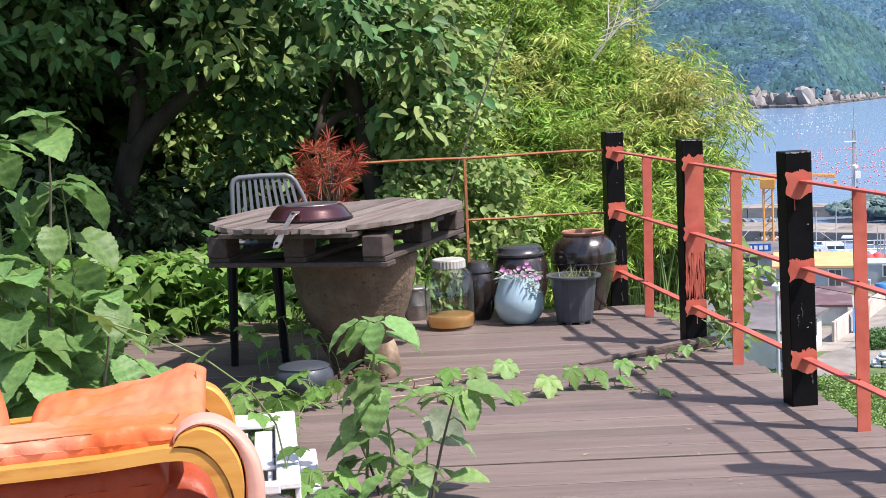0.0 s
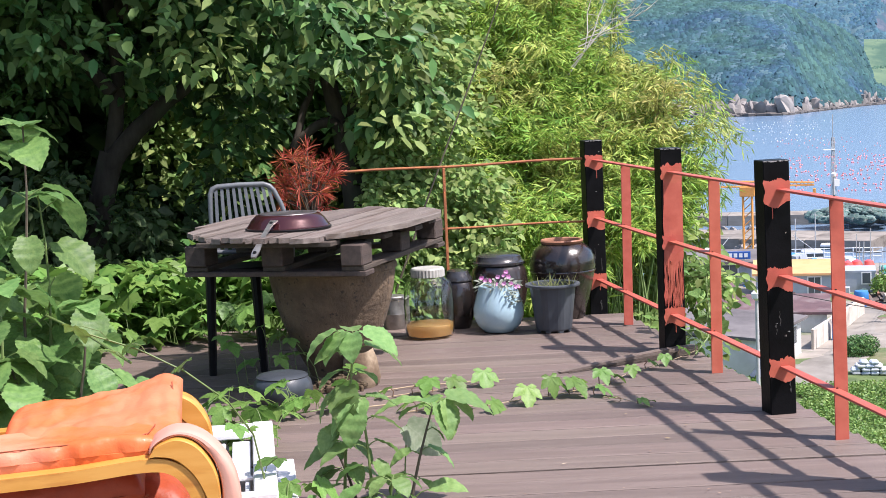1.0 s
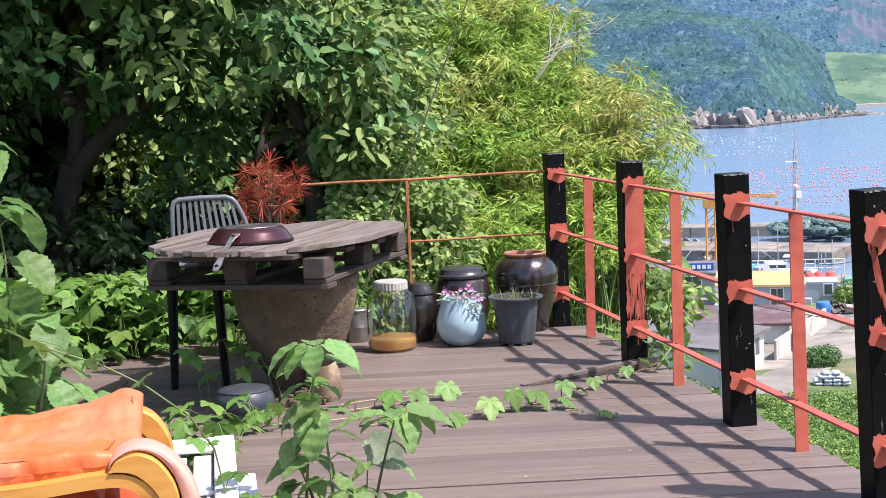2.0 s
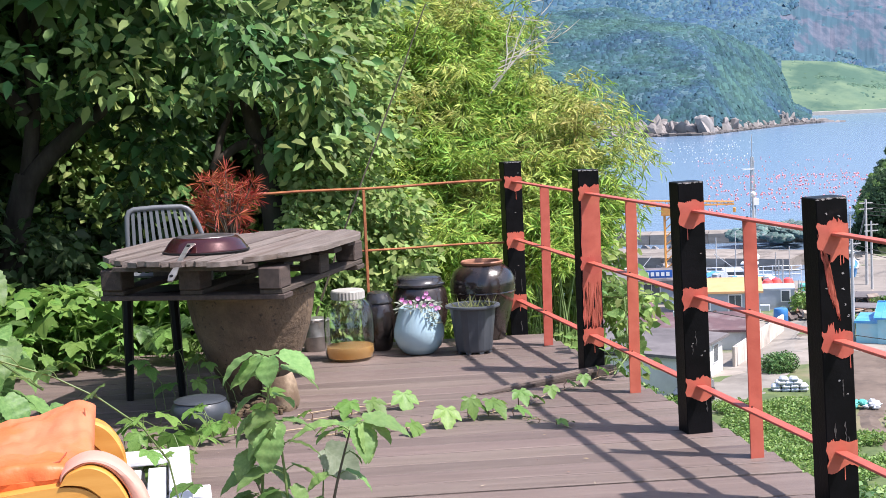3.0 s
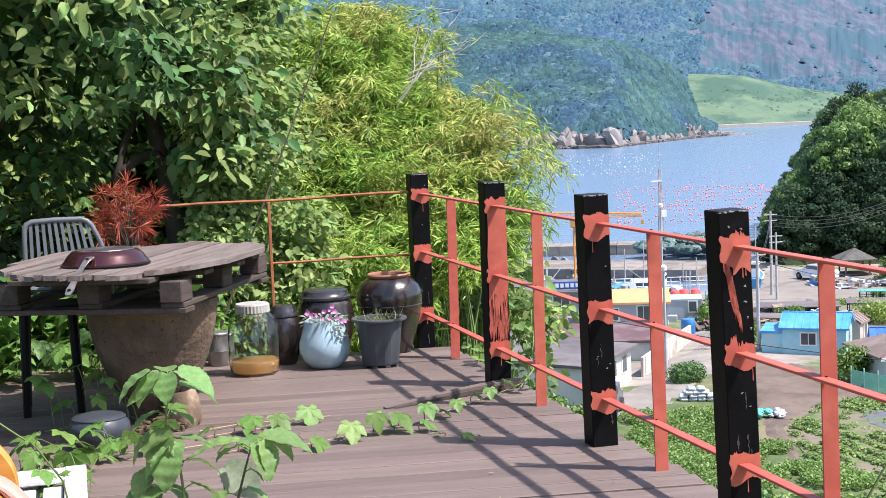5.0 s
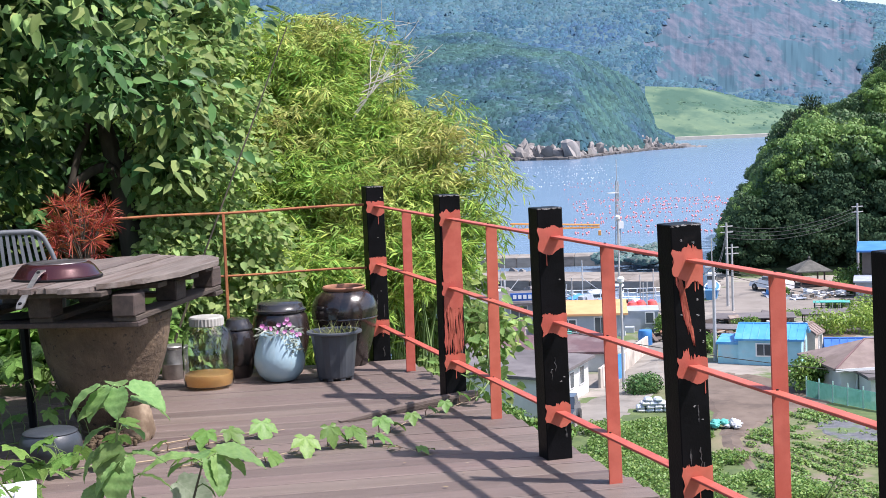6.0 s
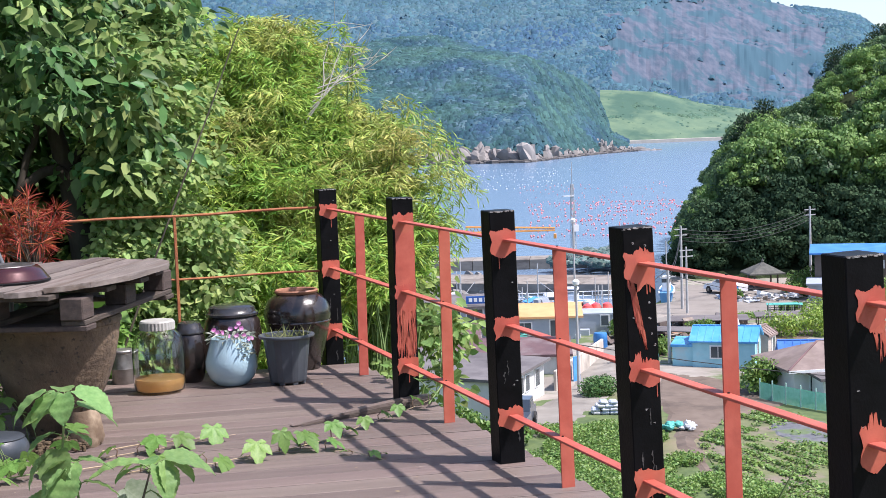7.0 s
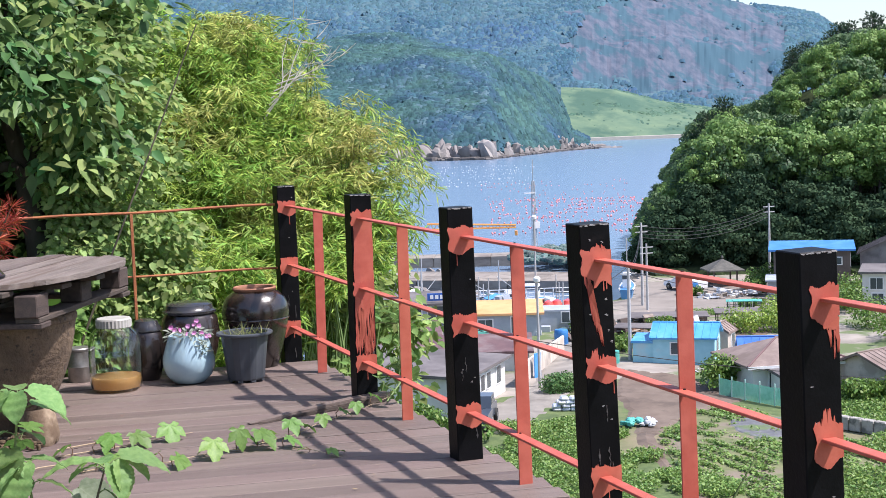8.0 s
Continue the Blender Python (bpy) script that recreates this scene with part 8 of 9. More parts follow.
for a in ((45.6, 89.0, 1.2, 1.1), (44.4, 74.4, 1.4, 2.3), (45.6, 75.0, 1.2, 1.9), (48.8, 66.8, 1.1, 1.3), (50.2, 66.4, 1.2, 1.5), (52.0, 66.8, 1.2, 1.2), (70.5, 111.5, 1.2, 1.8), (72.5, 113.5, 1.4, 3.0), (64.8, 112.5, 0.8, 1.1), (52.5, 96.5, 1.6, 1.2), (47, 97, 1.4, 1.3), (66, 105.5, 1.5, 0.6), (69, 104, 1.5, 0.6), (60, 74, 2.2, 2.0), (57, 72.5, 2.0, 1.6), (64, 83, 2.2, 2.2), (48.2, 100.5, 1.2, 1.8), (66, 99, 2.0, 2.0), (69, 97, 2.2, 2.6), (72, 99.5, 2.2, 2.2), (75, 103, 2.0, 2.4), (66.5, 90, 2.2, 2.4)):
    mound_bush(*a, "rounded green bush among the village houses")
for a in ((57.5, 92.6, 1.8, 1.7), (59.8, 92.0, 1.9, 1.8), (62, 94, 2.0, 2.2)):
    mound_bush(*a, "bright yellow-green hedge behind the cottage", "hedge_leaf")
for a in ((23.4, 71.0, 1.6, 2.0), (24.6, 69.5, 1.4, 1.6), (22.2, 72.5, 1.6, 2.4), (25.8, 68.0, 1.3, 1.2)):
    mound_bush(*a, "bush below the white building by the lane")
bush("village_bush", "clipped round dark hedge by the lane", [(35.6 + 0.5 * i, 77.8 + 0.2 * i, terrain(35.6, 77.8) + 0.55) for i in (-1, 0, 1)], 0.85, 1100, 0.14, 0.7, M["tree_leaf"], "village bushes")


def utility_pole(x, y, h, label, lamp=False, r=0.13):
    t = thing("utility_pole", label, "pole", pose(x, y, terrain(x, y)))
    part("shaft", G().tube([(0, 0, -0.3), (0, 0, h * 0.5), (0, 0, h)], [r, r * 0.85, r * 0.65], 10), F["pole"], t, smooth=True)
    if lamp:
        part("lamp_head", G().lathe([(0.06, h), (0.2, h + 0.1), (0.22, h + 0.3), (0.1, h + 0.42)], 12), F["white_trim"], t, smooth=True)
    else:
        for k in (0.3, 0.8):
            part("crossarm", G().box((0, 0, h - k), (1.2, 0.08, 0.08)), F["pole"], t)
            for q in (-0.5, 0.0, 0.5):
                part("insulator", G().lathe([(0.04, h - k + 0.04), (0.06, h - k + 0.12), (0.03, h - k + 0.2)], 8), F["white_trim"], t)
    return Vector((x, y, terrain(x, y) + h - 0.3))


P1 = utility_pole(44.4, 85.6, 6.6, "grey concrete utility pole beside the blue cottage")
P2 = utility_pole(58.6, 110.5, 7.2, "tall grey utility pole at the edge of the yard")
P3 = utility_pole(76.5, 118.5, 7.6, "utility pole behind the brown two-storey house")
P4 = utility_pole(35.4, 80.2, 6.4, "slender street lamp pole on the lane", True, 0.10)
P5 = utility_pole(49.5, 112.5, 7.8, "thin pole on the harbour quay", True, 0.09)
P6 = utility_pole(21.3, 56.1, 7.2, "grey steel lamp pole on the slope", True, 0.10)
P7 = utility_pole(57.2, 107.0, 5.6, "second pole beside the yard", False, 0.11)
P8 = utility_pole(63.5, 80.5, 4.6, "thin pale pole by the low house", True, 0.08)


def cables():
    for a, b, n in ((P2, P3, 4), (P1, Vector((62, 77, -11.2)), 2), (P2, P1, 2), (P1, P4, 1), (Vector((25.0, 70.6, -9.0)), Vector((54.0, 53.7, -12.4)), 1)):
        for k in range(n):
            pts = []
            for i in range(13):
                s = i / 12
                p = a.lerp(b, s) + Vector((0.0, 0.0, -0.32 * k - 0.9 * 4 * s * (1 - s)))
                pts.append(p)
            solid("cable", G().tube(pts, 0.022, 5), F["cable"], "sagging black overhead cable between poles", "cable", group="overhead cables")


cables()


def mast():
    t = thing("radio_mast", "slender grey lattice mast on the breakwater", "mast", pose(79.85, 181.65, -16.2))
    for sx in (-1, 1):
        for sy in (-1, 1):
            part("leg", G().tube([(sx * 0.28, sy * 0.28, 0), (sx * 0.14, sy * 0.14, 9.0)], 0.05, 5), F["pole"], t)
    for i in range(14):
        z0, z1, r0, r1 = 9 * i / 14, 9 * (i + 1) / 14, 0.28 - 0.01 * i, 0.27 - 0.01 * i
        for a in range(4):
            c0, c1 = (((-1, -1), (1, -1), (1, 1), (-1, 1))[a], ((1, -1), (1, 1), (-1, 1), (-1, -1))[a])
            part("brace", G().tube([(c0[0] * r0, c0[1] * r0, z0), (c1[0] * r1, c1[1] * r1, z1)], 0.025, 4), F["pole"], t)
    part("antenna", G().tube([(0, 0, 9), (0, 0, 12.0)], 0.05, 6), F["pole"], t)
    part("platform", G().box((-0.6, 0, 7.4), (1.6, 0.6, 0.12)), F["white_trim"], t)
    part("cabinet", G().box((0.3, -0.3, 3.0), (0.7, 0.4, 0.9)), F["white_trim"], t)


mast()


def crane():
    x, y = polar(20.5, 150)
    t = thing("harbour_crane", "orange lattice harbour crane with a long jib", "crane", pose(x, y, -18.0, 0, 0, -24))
    gm = G()
    for sx in (-1, 1):
        for sy in (-1, 1):
            gm.tube([(sx * 0.45, sy * 0.45, 0), (sx * 0.45, sy * 0.45, 8.2)], 0.10, 6)
    for i in range(10):
        for s in (-1, 1):
            gm.tube([(-0.45, s * 0.45, 0.82 * i), (0.45, s * 0.45, 0.82 * (i + 1))], 0.05, 4)
            gm.tube([(s * 0.45, -0.45, 0.82 * i), (s * 0.45, 0.45, 0.82 * (i + 1))], 0.05, 4)
    part("mast", gm, F["orange_steel"], t)
    gj = G()
    for z in (8.2, 9.0):
        for s in (-1, 1):
            gj.tube([(-2.6, s * 0.35, z if z < 9 else 8.8), (6.6, s * 0.35, 8.2 if z < 9 else 8.45)], 0.07, 5)
    for i in range(13):
        gj.tube([(-2.6 + 0.7 * i, -0.35, 8.2), (-2.25 + 0.7 * i, -0.35, 8.85 - 0.03 * i)], 0.04, 4)
        gj.tube([(-2.25 + 0.7 * i, -0.35, 8.85 - 0.03 * i), (-1.9 + 0.7 * i, -0.35, 8.2)], 0.04, 4)
    part("jib", gj, F["orange_steel"], t)
    part("cabin", G().box((0, 0, 7.7), (1.5, 1.2, 1.0), None, 0.05), F["orange_steel"], t)
    part("hook_block", G().box((6.6, 0, 7.6), (0.3, 0.3, 0.5), None, 0.03), F["orange_steel"], t)


crane()


def rock_mesh(seed):
    """A jagged block with flat broken faces, steeper on one side."""
    bm = bmesh.new()
    bmesh.ops.create_icosphere(bm, subdivisions=2, radius=1.0)
    rnd = random.Random(seed)
    cuts = [(Vector((rnd.gauss(0, 1), rnd.gauss(0, 1), rnd.gauss(0.1, 0.6))).normalized(), rnd.uniform(0.35, 0.75)) for _ in range(11)]
    for v in bm.verts:
        v.co *= 1 + 0.35 * noise.noise(v.co * 1.3 + Vector((seed * 7.1, 0, 0)))
        for n, d in cuts:
            k = v.co.dot(n) - d
            if k > 0:
                v.co -= n * k * 0.92
        v.co += 0.10 * Vector((noise.noise(v.co * 5 + Vector((seed, 0, 0))), noise.noise(v.co * 5 + Vector((0, seed, 0))), 0))
        v.co.x += 0.25 * v.co.z
    me = bpy.data.meshes.new("rock")
    bm.to_mesh(me)
    bm.free()
    me.materials.append(M["rock"])
    return me


ROCKS = [rock_mesh(k) for k in range(9)]


def shore_rocks():
    t = thing("shore_rocks", "jagged pale rocks at the foot of the headland", "rocks")
    foot = HEAD_FOOT
    for i in range(290):
        az = 15.5 + 10.6 * (i + random.random()) / 290
        x, y = polar(az, foot(az) + wobble(-4, 9))
        big = ease((az - 17.0) / 1.2) * (1 - ease((az - 22.4) / 1.2)) * (0.75 + 0.9 * noise.noise((az * 1.9, 0, 0)))
        s = wobble(1.2, 2.6) + 4.6 * max(0.0, big) * random.random() ** 1.2
        piece("rock", random.choice(ROCKS), t, pose(x, y, -17.4 + 0.3 * s, wobble(-25, 25), wobble(-25, 25), wobble(0, 360)) @ Matrix.Diagonal((s * 0.9, s * 0.8, s * wobble(1.1, 1.9), 1)))
    ledge = G()
    for i in range(120):
        az = 17.0 + 9.3 * i / 120
        x, y = polar(az, foot(az) - 6 + wobble(-2, 2))
        ledge.box((x, y, -17.4 + wobble(0, 0.5)), (wobble(3, 6), wobble(3, 5), wobble(1.0, 2.4)), Matrix.Rotation(wobble(0, 3), 3, "Z"), 0.3)
    part("wet_ledge", ledge, M["wet_rock"], t, "low dark rock ledge at the waterline")
    for az, d, s in ((26.35, 872, 4), (26.6, 868, 3), (26.9, 862, 2.4), (27.1, 865, 2.0), (26.1, 868, 5)):
        x, y = polar(az, d)
        piece("rock", random.choice(ROCKS), t, pose(x, y, -17.6) @ Matrix.Diagonal((s * 1.6, s, s * 0.6, 1)))
    for i in range(12):
        x, y = polar(wobble(24.7, 25.5), wobble(830, 850))
        s = wobble(1.3, 2.4)
        piece("rock", random.choice(ROCKS), t, pose(x, y, -17 + wobble(0, 7), wobble(-20, 20), wobble(-20, 20), wobble(0, 360)) @ Matrix.Diagonal((s, s, s * 1.6, 1)))
    t = thing("rock_groyne", "heap of grey boulders beside the breakwater", "rocks")
    for i in range(120):
        az = wobble(15.0, 21.5)
        x, y = polar(az, wobble(150, 176))
        s = wobble(0.5, 1.0)
        piece("rock", random.choice(ROCKS), t, pose(x, y, -17.3 + wobble(0, 0.5), 0, 0, wobble(0, 360)) @ Matrix.Diagonal((s, s, s * 0.8, 1)))


shore_rocks()


def wall_run(name, label, category, a, b, h, thick, mat, z, parts=1, kind="structure"):
    """A straight wall or quay between two plan points."""
    (x0, y0), (x1, y1) = a, b
    ln = math.hypot(x1 - x0, y1 - y0)
    t = thing(name, label, category, pose((x0 + x1) / 2, (y0 + y1) / 2, z, 0, 0, math.degrees(math.atan2(y1 - y0, x1 - x0))), kind=kind)
    for i in range(parts):
        part("wall_block", G().box((-ln / 2 + ln * (i + 0.5) / parts, 0, h / 2), (ln / parts - 0.06, thick, h), None, 0.04), mat, t)
    return t


wall_run("breakwater", "long pale concrete breakwater", "breakwater", polar(11, 194), polar(26.5, 189), 1.6, 5.0, F["seawall"], -17.8, 14)
wall_run("quay", "sandy concrete inner quay", "quay", polar(14, 172), polar(25.5, 160), 1.6, 9.0, F["seawall"], -17.8, 10)
wall_run("quay", "harbour slipway at the village side", "quay", polar(17.5, 126), polar(27, 132), 0.7, 6.0, F["seawall"], -17.2, 9)
wall_run("garden_wall", "stained beige wall along the lane", "wall", (34.0, 80.6), (42.0, 91.0), 1.35, 0.2, F["wall_beige"], -15.1, 6)
wall_run("garden_wall", "rough stone retaining wall by the fields", "wall", (43.9, 61.8), (45.6, 57.0), 0.7, 0.4, F["stone_wall"], -15.0, 7)
wall_run("beach", "narrow pale beach below the meadow", "beach", polar(25.4, 1128), polar(34.0, 1180), 3.4, 14.0, F["sand"], -18.4, 1)


def net_fence():
    t = thing("net_fence", "green netting fence round a garden", "fence")
    pts = [(43.6, 72.9), (43.75, 71.8), (43.95, 70.7), (44.15, 69.5), (44.35, 68.3), (44.6, 67.0), (44.9, 65.7), (45.3, 64.4)]
    for a, b in zip(pts, pts[1:]):
        z = terrain(*a)
        part("net_panel", G().box(((a[0] + b[0]) / 2, (a[1] + b[1]) / 2, z + 0.55), (math.hypot(b[0] - a[0], b[1] - a[1]), 0.03, 1.0), Matrix.Rotation(math.atan2(b[1] - a[1], b[0] - a[0]), 3, "Z")), F["fence_net"], t)
    for k, (x, y) in enumerate(pts):
        part("fence_post", G().tube([(x, y, terrain(x, y) - 0.2), (x, y, terrain(x, y) + 1.25)], 0.045, 6), F["post_green"], t)


net_fence()


def boat(x, y, rz, ln, hull, label, z=-17.5):
    t = thing("fishing_boat", label, "boat", pose(x, y, z, 0, 0, rz))
    gh, n = G(), 12
    rings = []
    for i in range(n + 1):
        s = i / n
        w = ln * 0.15 * (1 - max(0, (s - 0.55) / 0.45) ** 2) * (0.85 + 0.15 * min(1, s * 5))
        top = 0.75 + 0.5 * s ** 3
        rings.append([(-ln / 2 + ln * s, -w, top), (-ln / 2 + ln * s * 0.97, -w * 0.7, -0.2), (-ln / 2 + ln * s * 0.97, w * 0.7, -0.2), (-ln / 2 + ln * s, w, top)])
    gh.add([p for r in rings for p in r], [(4 * i + k, 4 * i + k + 1, 4 * i + k + 5, 4 * i + k + 4) for i in range(n) for k in range(3)] + [(4 * i + 3, 4 * i, 4 * i + 4, 4 * i + 7) for i in range(n)] + [(0, 3, 2, 1)])
    part("hull", gh, hull, t)
    part("wheelhouse", G().box((-ln * 0.15, 0, 1.45), (ln * 0.24, ln * 0.17, 1.4), None, 0.08), F["hull_white"], t)
    part("window", G().box((-ln * 0.15 + 0.01, 0, 1.75), (ln * 0.245, ln * 0.172, 0.35)), F["pane"], t)
    part("gunwale", G().tube([r[0] for r in rings], 0.07, 6), F["hull_white"], t)
    part("gunwale", G().tube([r[3] for r in rings], 0.07, 6), F["hull_white"], t)
    part("mast", G().tube([(0.3, 0, 0.8), (0.3, 0, 5.2)], 0.05, 6), F["pole"], t)
    part("derrick", G().tube([(0.3, 0, 1.4), (ln * 0.35, 0, 3.0)], 0.035, 6), F["pole"], t)


boat(53.6, 130.0, 165, 8.0, F["hull_blue"], "blue-hulled fishing boat moored at the quay")
boat(57.5, 134.5, 150, 7.0, F["hull_blue"], "blue fishing boat with a tall mast")
boat(47.5, 137.0, 10, 5.5, F["hull_white"], "small white fishing boat")
boat(44.0, 128.0, 20, 4.6, F["hull_white"], "white open boat near the slipway")
boat(60.5, 117.0, 60, 4.4, F["hull_blue"], "small blue boat drawn up on the yard", terrain(60.5, 117) + 0.1)


def heap(name, label, x, y, r, h, mat, n=14, size=0.8, category="nets"):
    z = terrain(x, y) if math.hypot(x, y) < 140 else -16.2
    t = thing(name, label, category, pose(x, y, z))
    for i in range(n):
        a, q = wobble(0, 6.28), r * math.sqrt(random.random())
        k = size * wobble(0.6, 1.2)
        bm = bmesh.new()
        bmesh.ops.create_icosphere(bm, subdivisions=3, radius=1.0)
        for v in bm.verts:
            v.co *= 1 + 0.25 * noise.noise(v.co * 9 + Vector((i, x, 0))) + 0.5 * noise.noise(v.co * 1.6 + Vector((i * 3.3, x, y))) + 0.3 * noise.noise(v.co * 4 + Vector((i, 0, 0)))
        me = bpy.data.meshes.new("lump")
        bm.to_mesh(me)
        bm.free()
        me.materials.append(mat)
        me.shade_smooth()
        piece("lump", me, t, pose(q * math.cos(a), q * math.sin(a), h * 0.5 * (1 - q / (r + 0.01)) + 0.2, 0, 0, wobble(0, 360)) @ Matrix.Diagonal((k, k, k * 0.6, 1)))


heap("net_heap", "stacked grey-green fishing nets on the quay", 74, 164, 4.6, 2.6, F["net"], 70, 0.8)
heap("net_heap", "piled fishing nets on the inner quay", 79, 168, 3.4, 2.0, F["net"], 44, 0.65)
def sacks(label, x, y, rows):
    """Filled sacks stacked in layers."""
    t = thing("sack_stack", label, "sacks", pose(x, y, terrain(x, y), 0, 0, -20))
    for k, n in enumerate(rows):
        for i in range(n):
            for j in range(2):
                gg = G().box((0, 0, 0), (0.5, 0.36, 0.22), None, 0.09)
                part("sack", gg, random.choice((F["tarp_white"], F["tarp_white"], F["sack_check"])), t, m=pose((i - (n - 1) / 2) * 0.48 + wobble(-0.05, 0.05), 0.34 * j - 0.2 + wobble(-0.04, 0.04), 0.11 + 0.19 * k, wobble(-5, 5), wobble(-5, 5), wobble(-9, 9)))


sacks("white and checked sacks stacked beside the hedge", 34.0, 73.0, (4, 4, 3, 2))
heap("tarp_heap", "crumpled green and white tarpaulins by the track", 35.75, 67.0, 0.42, 0.45, F["tarp_white"], 12, 0.2, "tarpaulin")
heap("tarp_heap", "crumpled green tarpaulin by the dirt track", 35.1, 67.4, 0.55, 0.5, F["tarp_green"], 14, 0.22, "tarpaulin")
def debris(label, x, y, r, h, mats, n, size, flat=0.25):
    """A pile of planks, sheets and boxes lying every way."""
    t = thing("scrap_heap", label, "scrap", pose(x, y, terrain(x, y)))
    for i in range(n):
        a, q = wobble(0, 6.28), r * math.sqrt(random.random())
        k = size * wobble(0.5, 1.5)
        dims = random.choice(((k * 2.6, k * 0.35, k * 0.12), (k * 1.6, k * 0.9, k * 0.08), (k * 0.7, k * 0.5, k * 0.45), (k * 0.9, k * 0.9, k * 0.6)))
        gg = G().box((0, 0, 0), dims, None, 0.01)
        part("offcut", gg, random.choice(mats), t, m=pose(q * math.cos(a), q * math.sin(a) * 0.6, dims[2] * 0.5 + h * random.random() * (1 - 0.7 * q / r), wobble(-25, 25) * flat * 2, wobble(-35, 35) * flat * 2, wobble(0, 360)))


debris("white floats, boxes and scrap piled beside the yard", 67, 110.5, 3.0, 0.9, [F["tarp_white"], F["hull_white"], F["wall_grey"], F["timber"]], 70, 0.42)
debris("blue tarpaulins and boxes over stored gear", 64.8, 113, 1.1, 0.9, [F["tarp_blue"], F["wall_grey"]], 10, 0.8)
debris("brown timber and rusty sheets behind the cottage", 50.5, 90.3, 4.0, 0.9, [F["rusty"], F["timber"], F["timber"], F["wall_brown"]], 70, 0.75)
debris("pale timber offcuts behind the cottage", 54.5, 94.6, 3.4, 0.8, [F["timber"], F["tarp_white"], F["wall_beige"], F["wall_brown"]], 70, 0.6)
debris("dark scrap and gear along the yard edge", 54.5, 99.5, 4.2, 0.8, [F["net"], F["wall_brown"], F["timber"], F["roof_grey"]], 70, 0.6)
debris("dark boards and gear beside the boat yard", 47.5, 96.5, 3.4, 0.9, [F["wall_brown"], F["net"], F["timber"], F["rusty"]], 60, 0.6)
debris("grey boxes and gear on the quay", 47, 118, 3.6, 0.9, [F["wall_grey"], F["hull_white"], F["tarp_blue"], F["net"]], 46, 0.6)
debris("planters and building rubble in front of the blue cottage", 47.0, 79.2, 1.7, 0.35, [F["timber"], F["rusty"], F["tarp_white"], F["wall_brown"]], 30, 0.3)
for i in range(4):
    bm = G().lathe([(0.05, -0.5), (0.35, -0.36), (0.5, 0), (0.35, 0.36), (0.05, 0.5)], 16)
    solid("net_float", bm, F["buoy_red"], "big red fishing float on the quay", "float", pose(49.0 + 0.9 * i, 111.2 - 0.3 * (i % 2), terrain(50, 111) + 0.52), True, "big floats")
solid("water_tank", G().lathe([(0.5, 0), (0.52, 0.05), (0.5, 0.5), (0.52, 0.55), (0.5, 1.0), (0.45, 1.1), (0.1, 1.14)], 20), F["drum"], "round blue plastic water tank", "tank", pose(43.8, 95.2, terrain(43.8, 95.2) + 0.0), True)
solid("water_tank", G().lathe([(0.35, 0), (0.36, 0.5), (0.35, 0.85), (0.05, 0.9)], 18), F["tarp_green"], "small green plastic barrel", "tank", pose(42.7, 84.6, terrain(42.7, 84.6)), True)
solid("tarp_screen", G().box((0, 0, 0.8), (0.7, 0.06, 1.6), None, 0.02), F["tarp_blue"], "bright blue folded tarpaulin standing by the wall", "tarpaulin", pose(36.6, 83.2, terrain(36.6, 83.2), 0, 0, 30))
for k, (x, y, w, d, rz) in enumerate(((54.5, 98.5, 6, 2.2, -25), (60.5, 97.0, 5, 2.0, -25), (49.5, 94.0, 3.5, 1.8, -40))):
    t = thing("tin_shelter", "low grey tin shelter roof over stored gear", "shelter", pose(x, y, terrain(x, y), 0, 0, rz))
    part("roof_sheet", G().box((0, 0, 0.9), (w, d, 0.06), Matrix.Rotation(0.06, 3, "X")), F["roof_grey"], t)
    for sx in (-1, 1):
        for sy in (-1, 1):
            part("prop", G().box((sx * (w / 2 - 0.2), sy * (d / 2 - 0.2), 0.42), (0.08, 0.08, 0.86)), F["wall_brown"], t)
t = thing("drying_rack", "net drying rack with a green sheet top", "rack", pose(63.2, 100.6, terrain(63.2, 100.6), 0, 0, -25))
part("top_sheet", G().box((-0.5, 0, 1.05), (2.0, 1.2, 0.05)), F["tarp_green"], t)
for i in range(7):
    part("prop", G().box((-1.8 + 0.6 * i, -0.6, 0.52), (0.05, 0.05, 1.04)), F["pole"], t)
    part("prop", G().box((-1.8 + 0.6 * i, 0.6, 0.52), (0.05, 0.05, 1.04)), F["pole"], t)


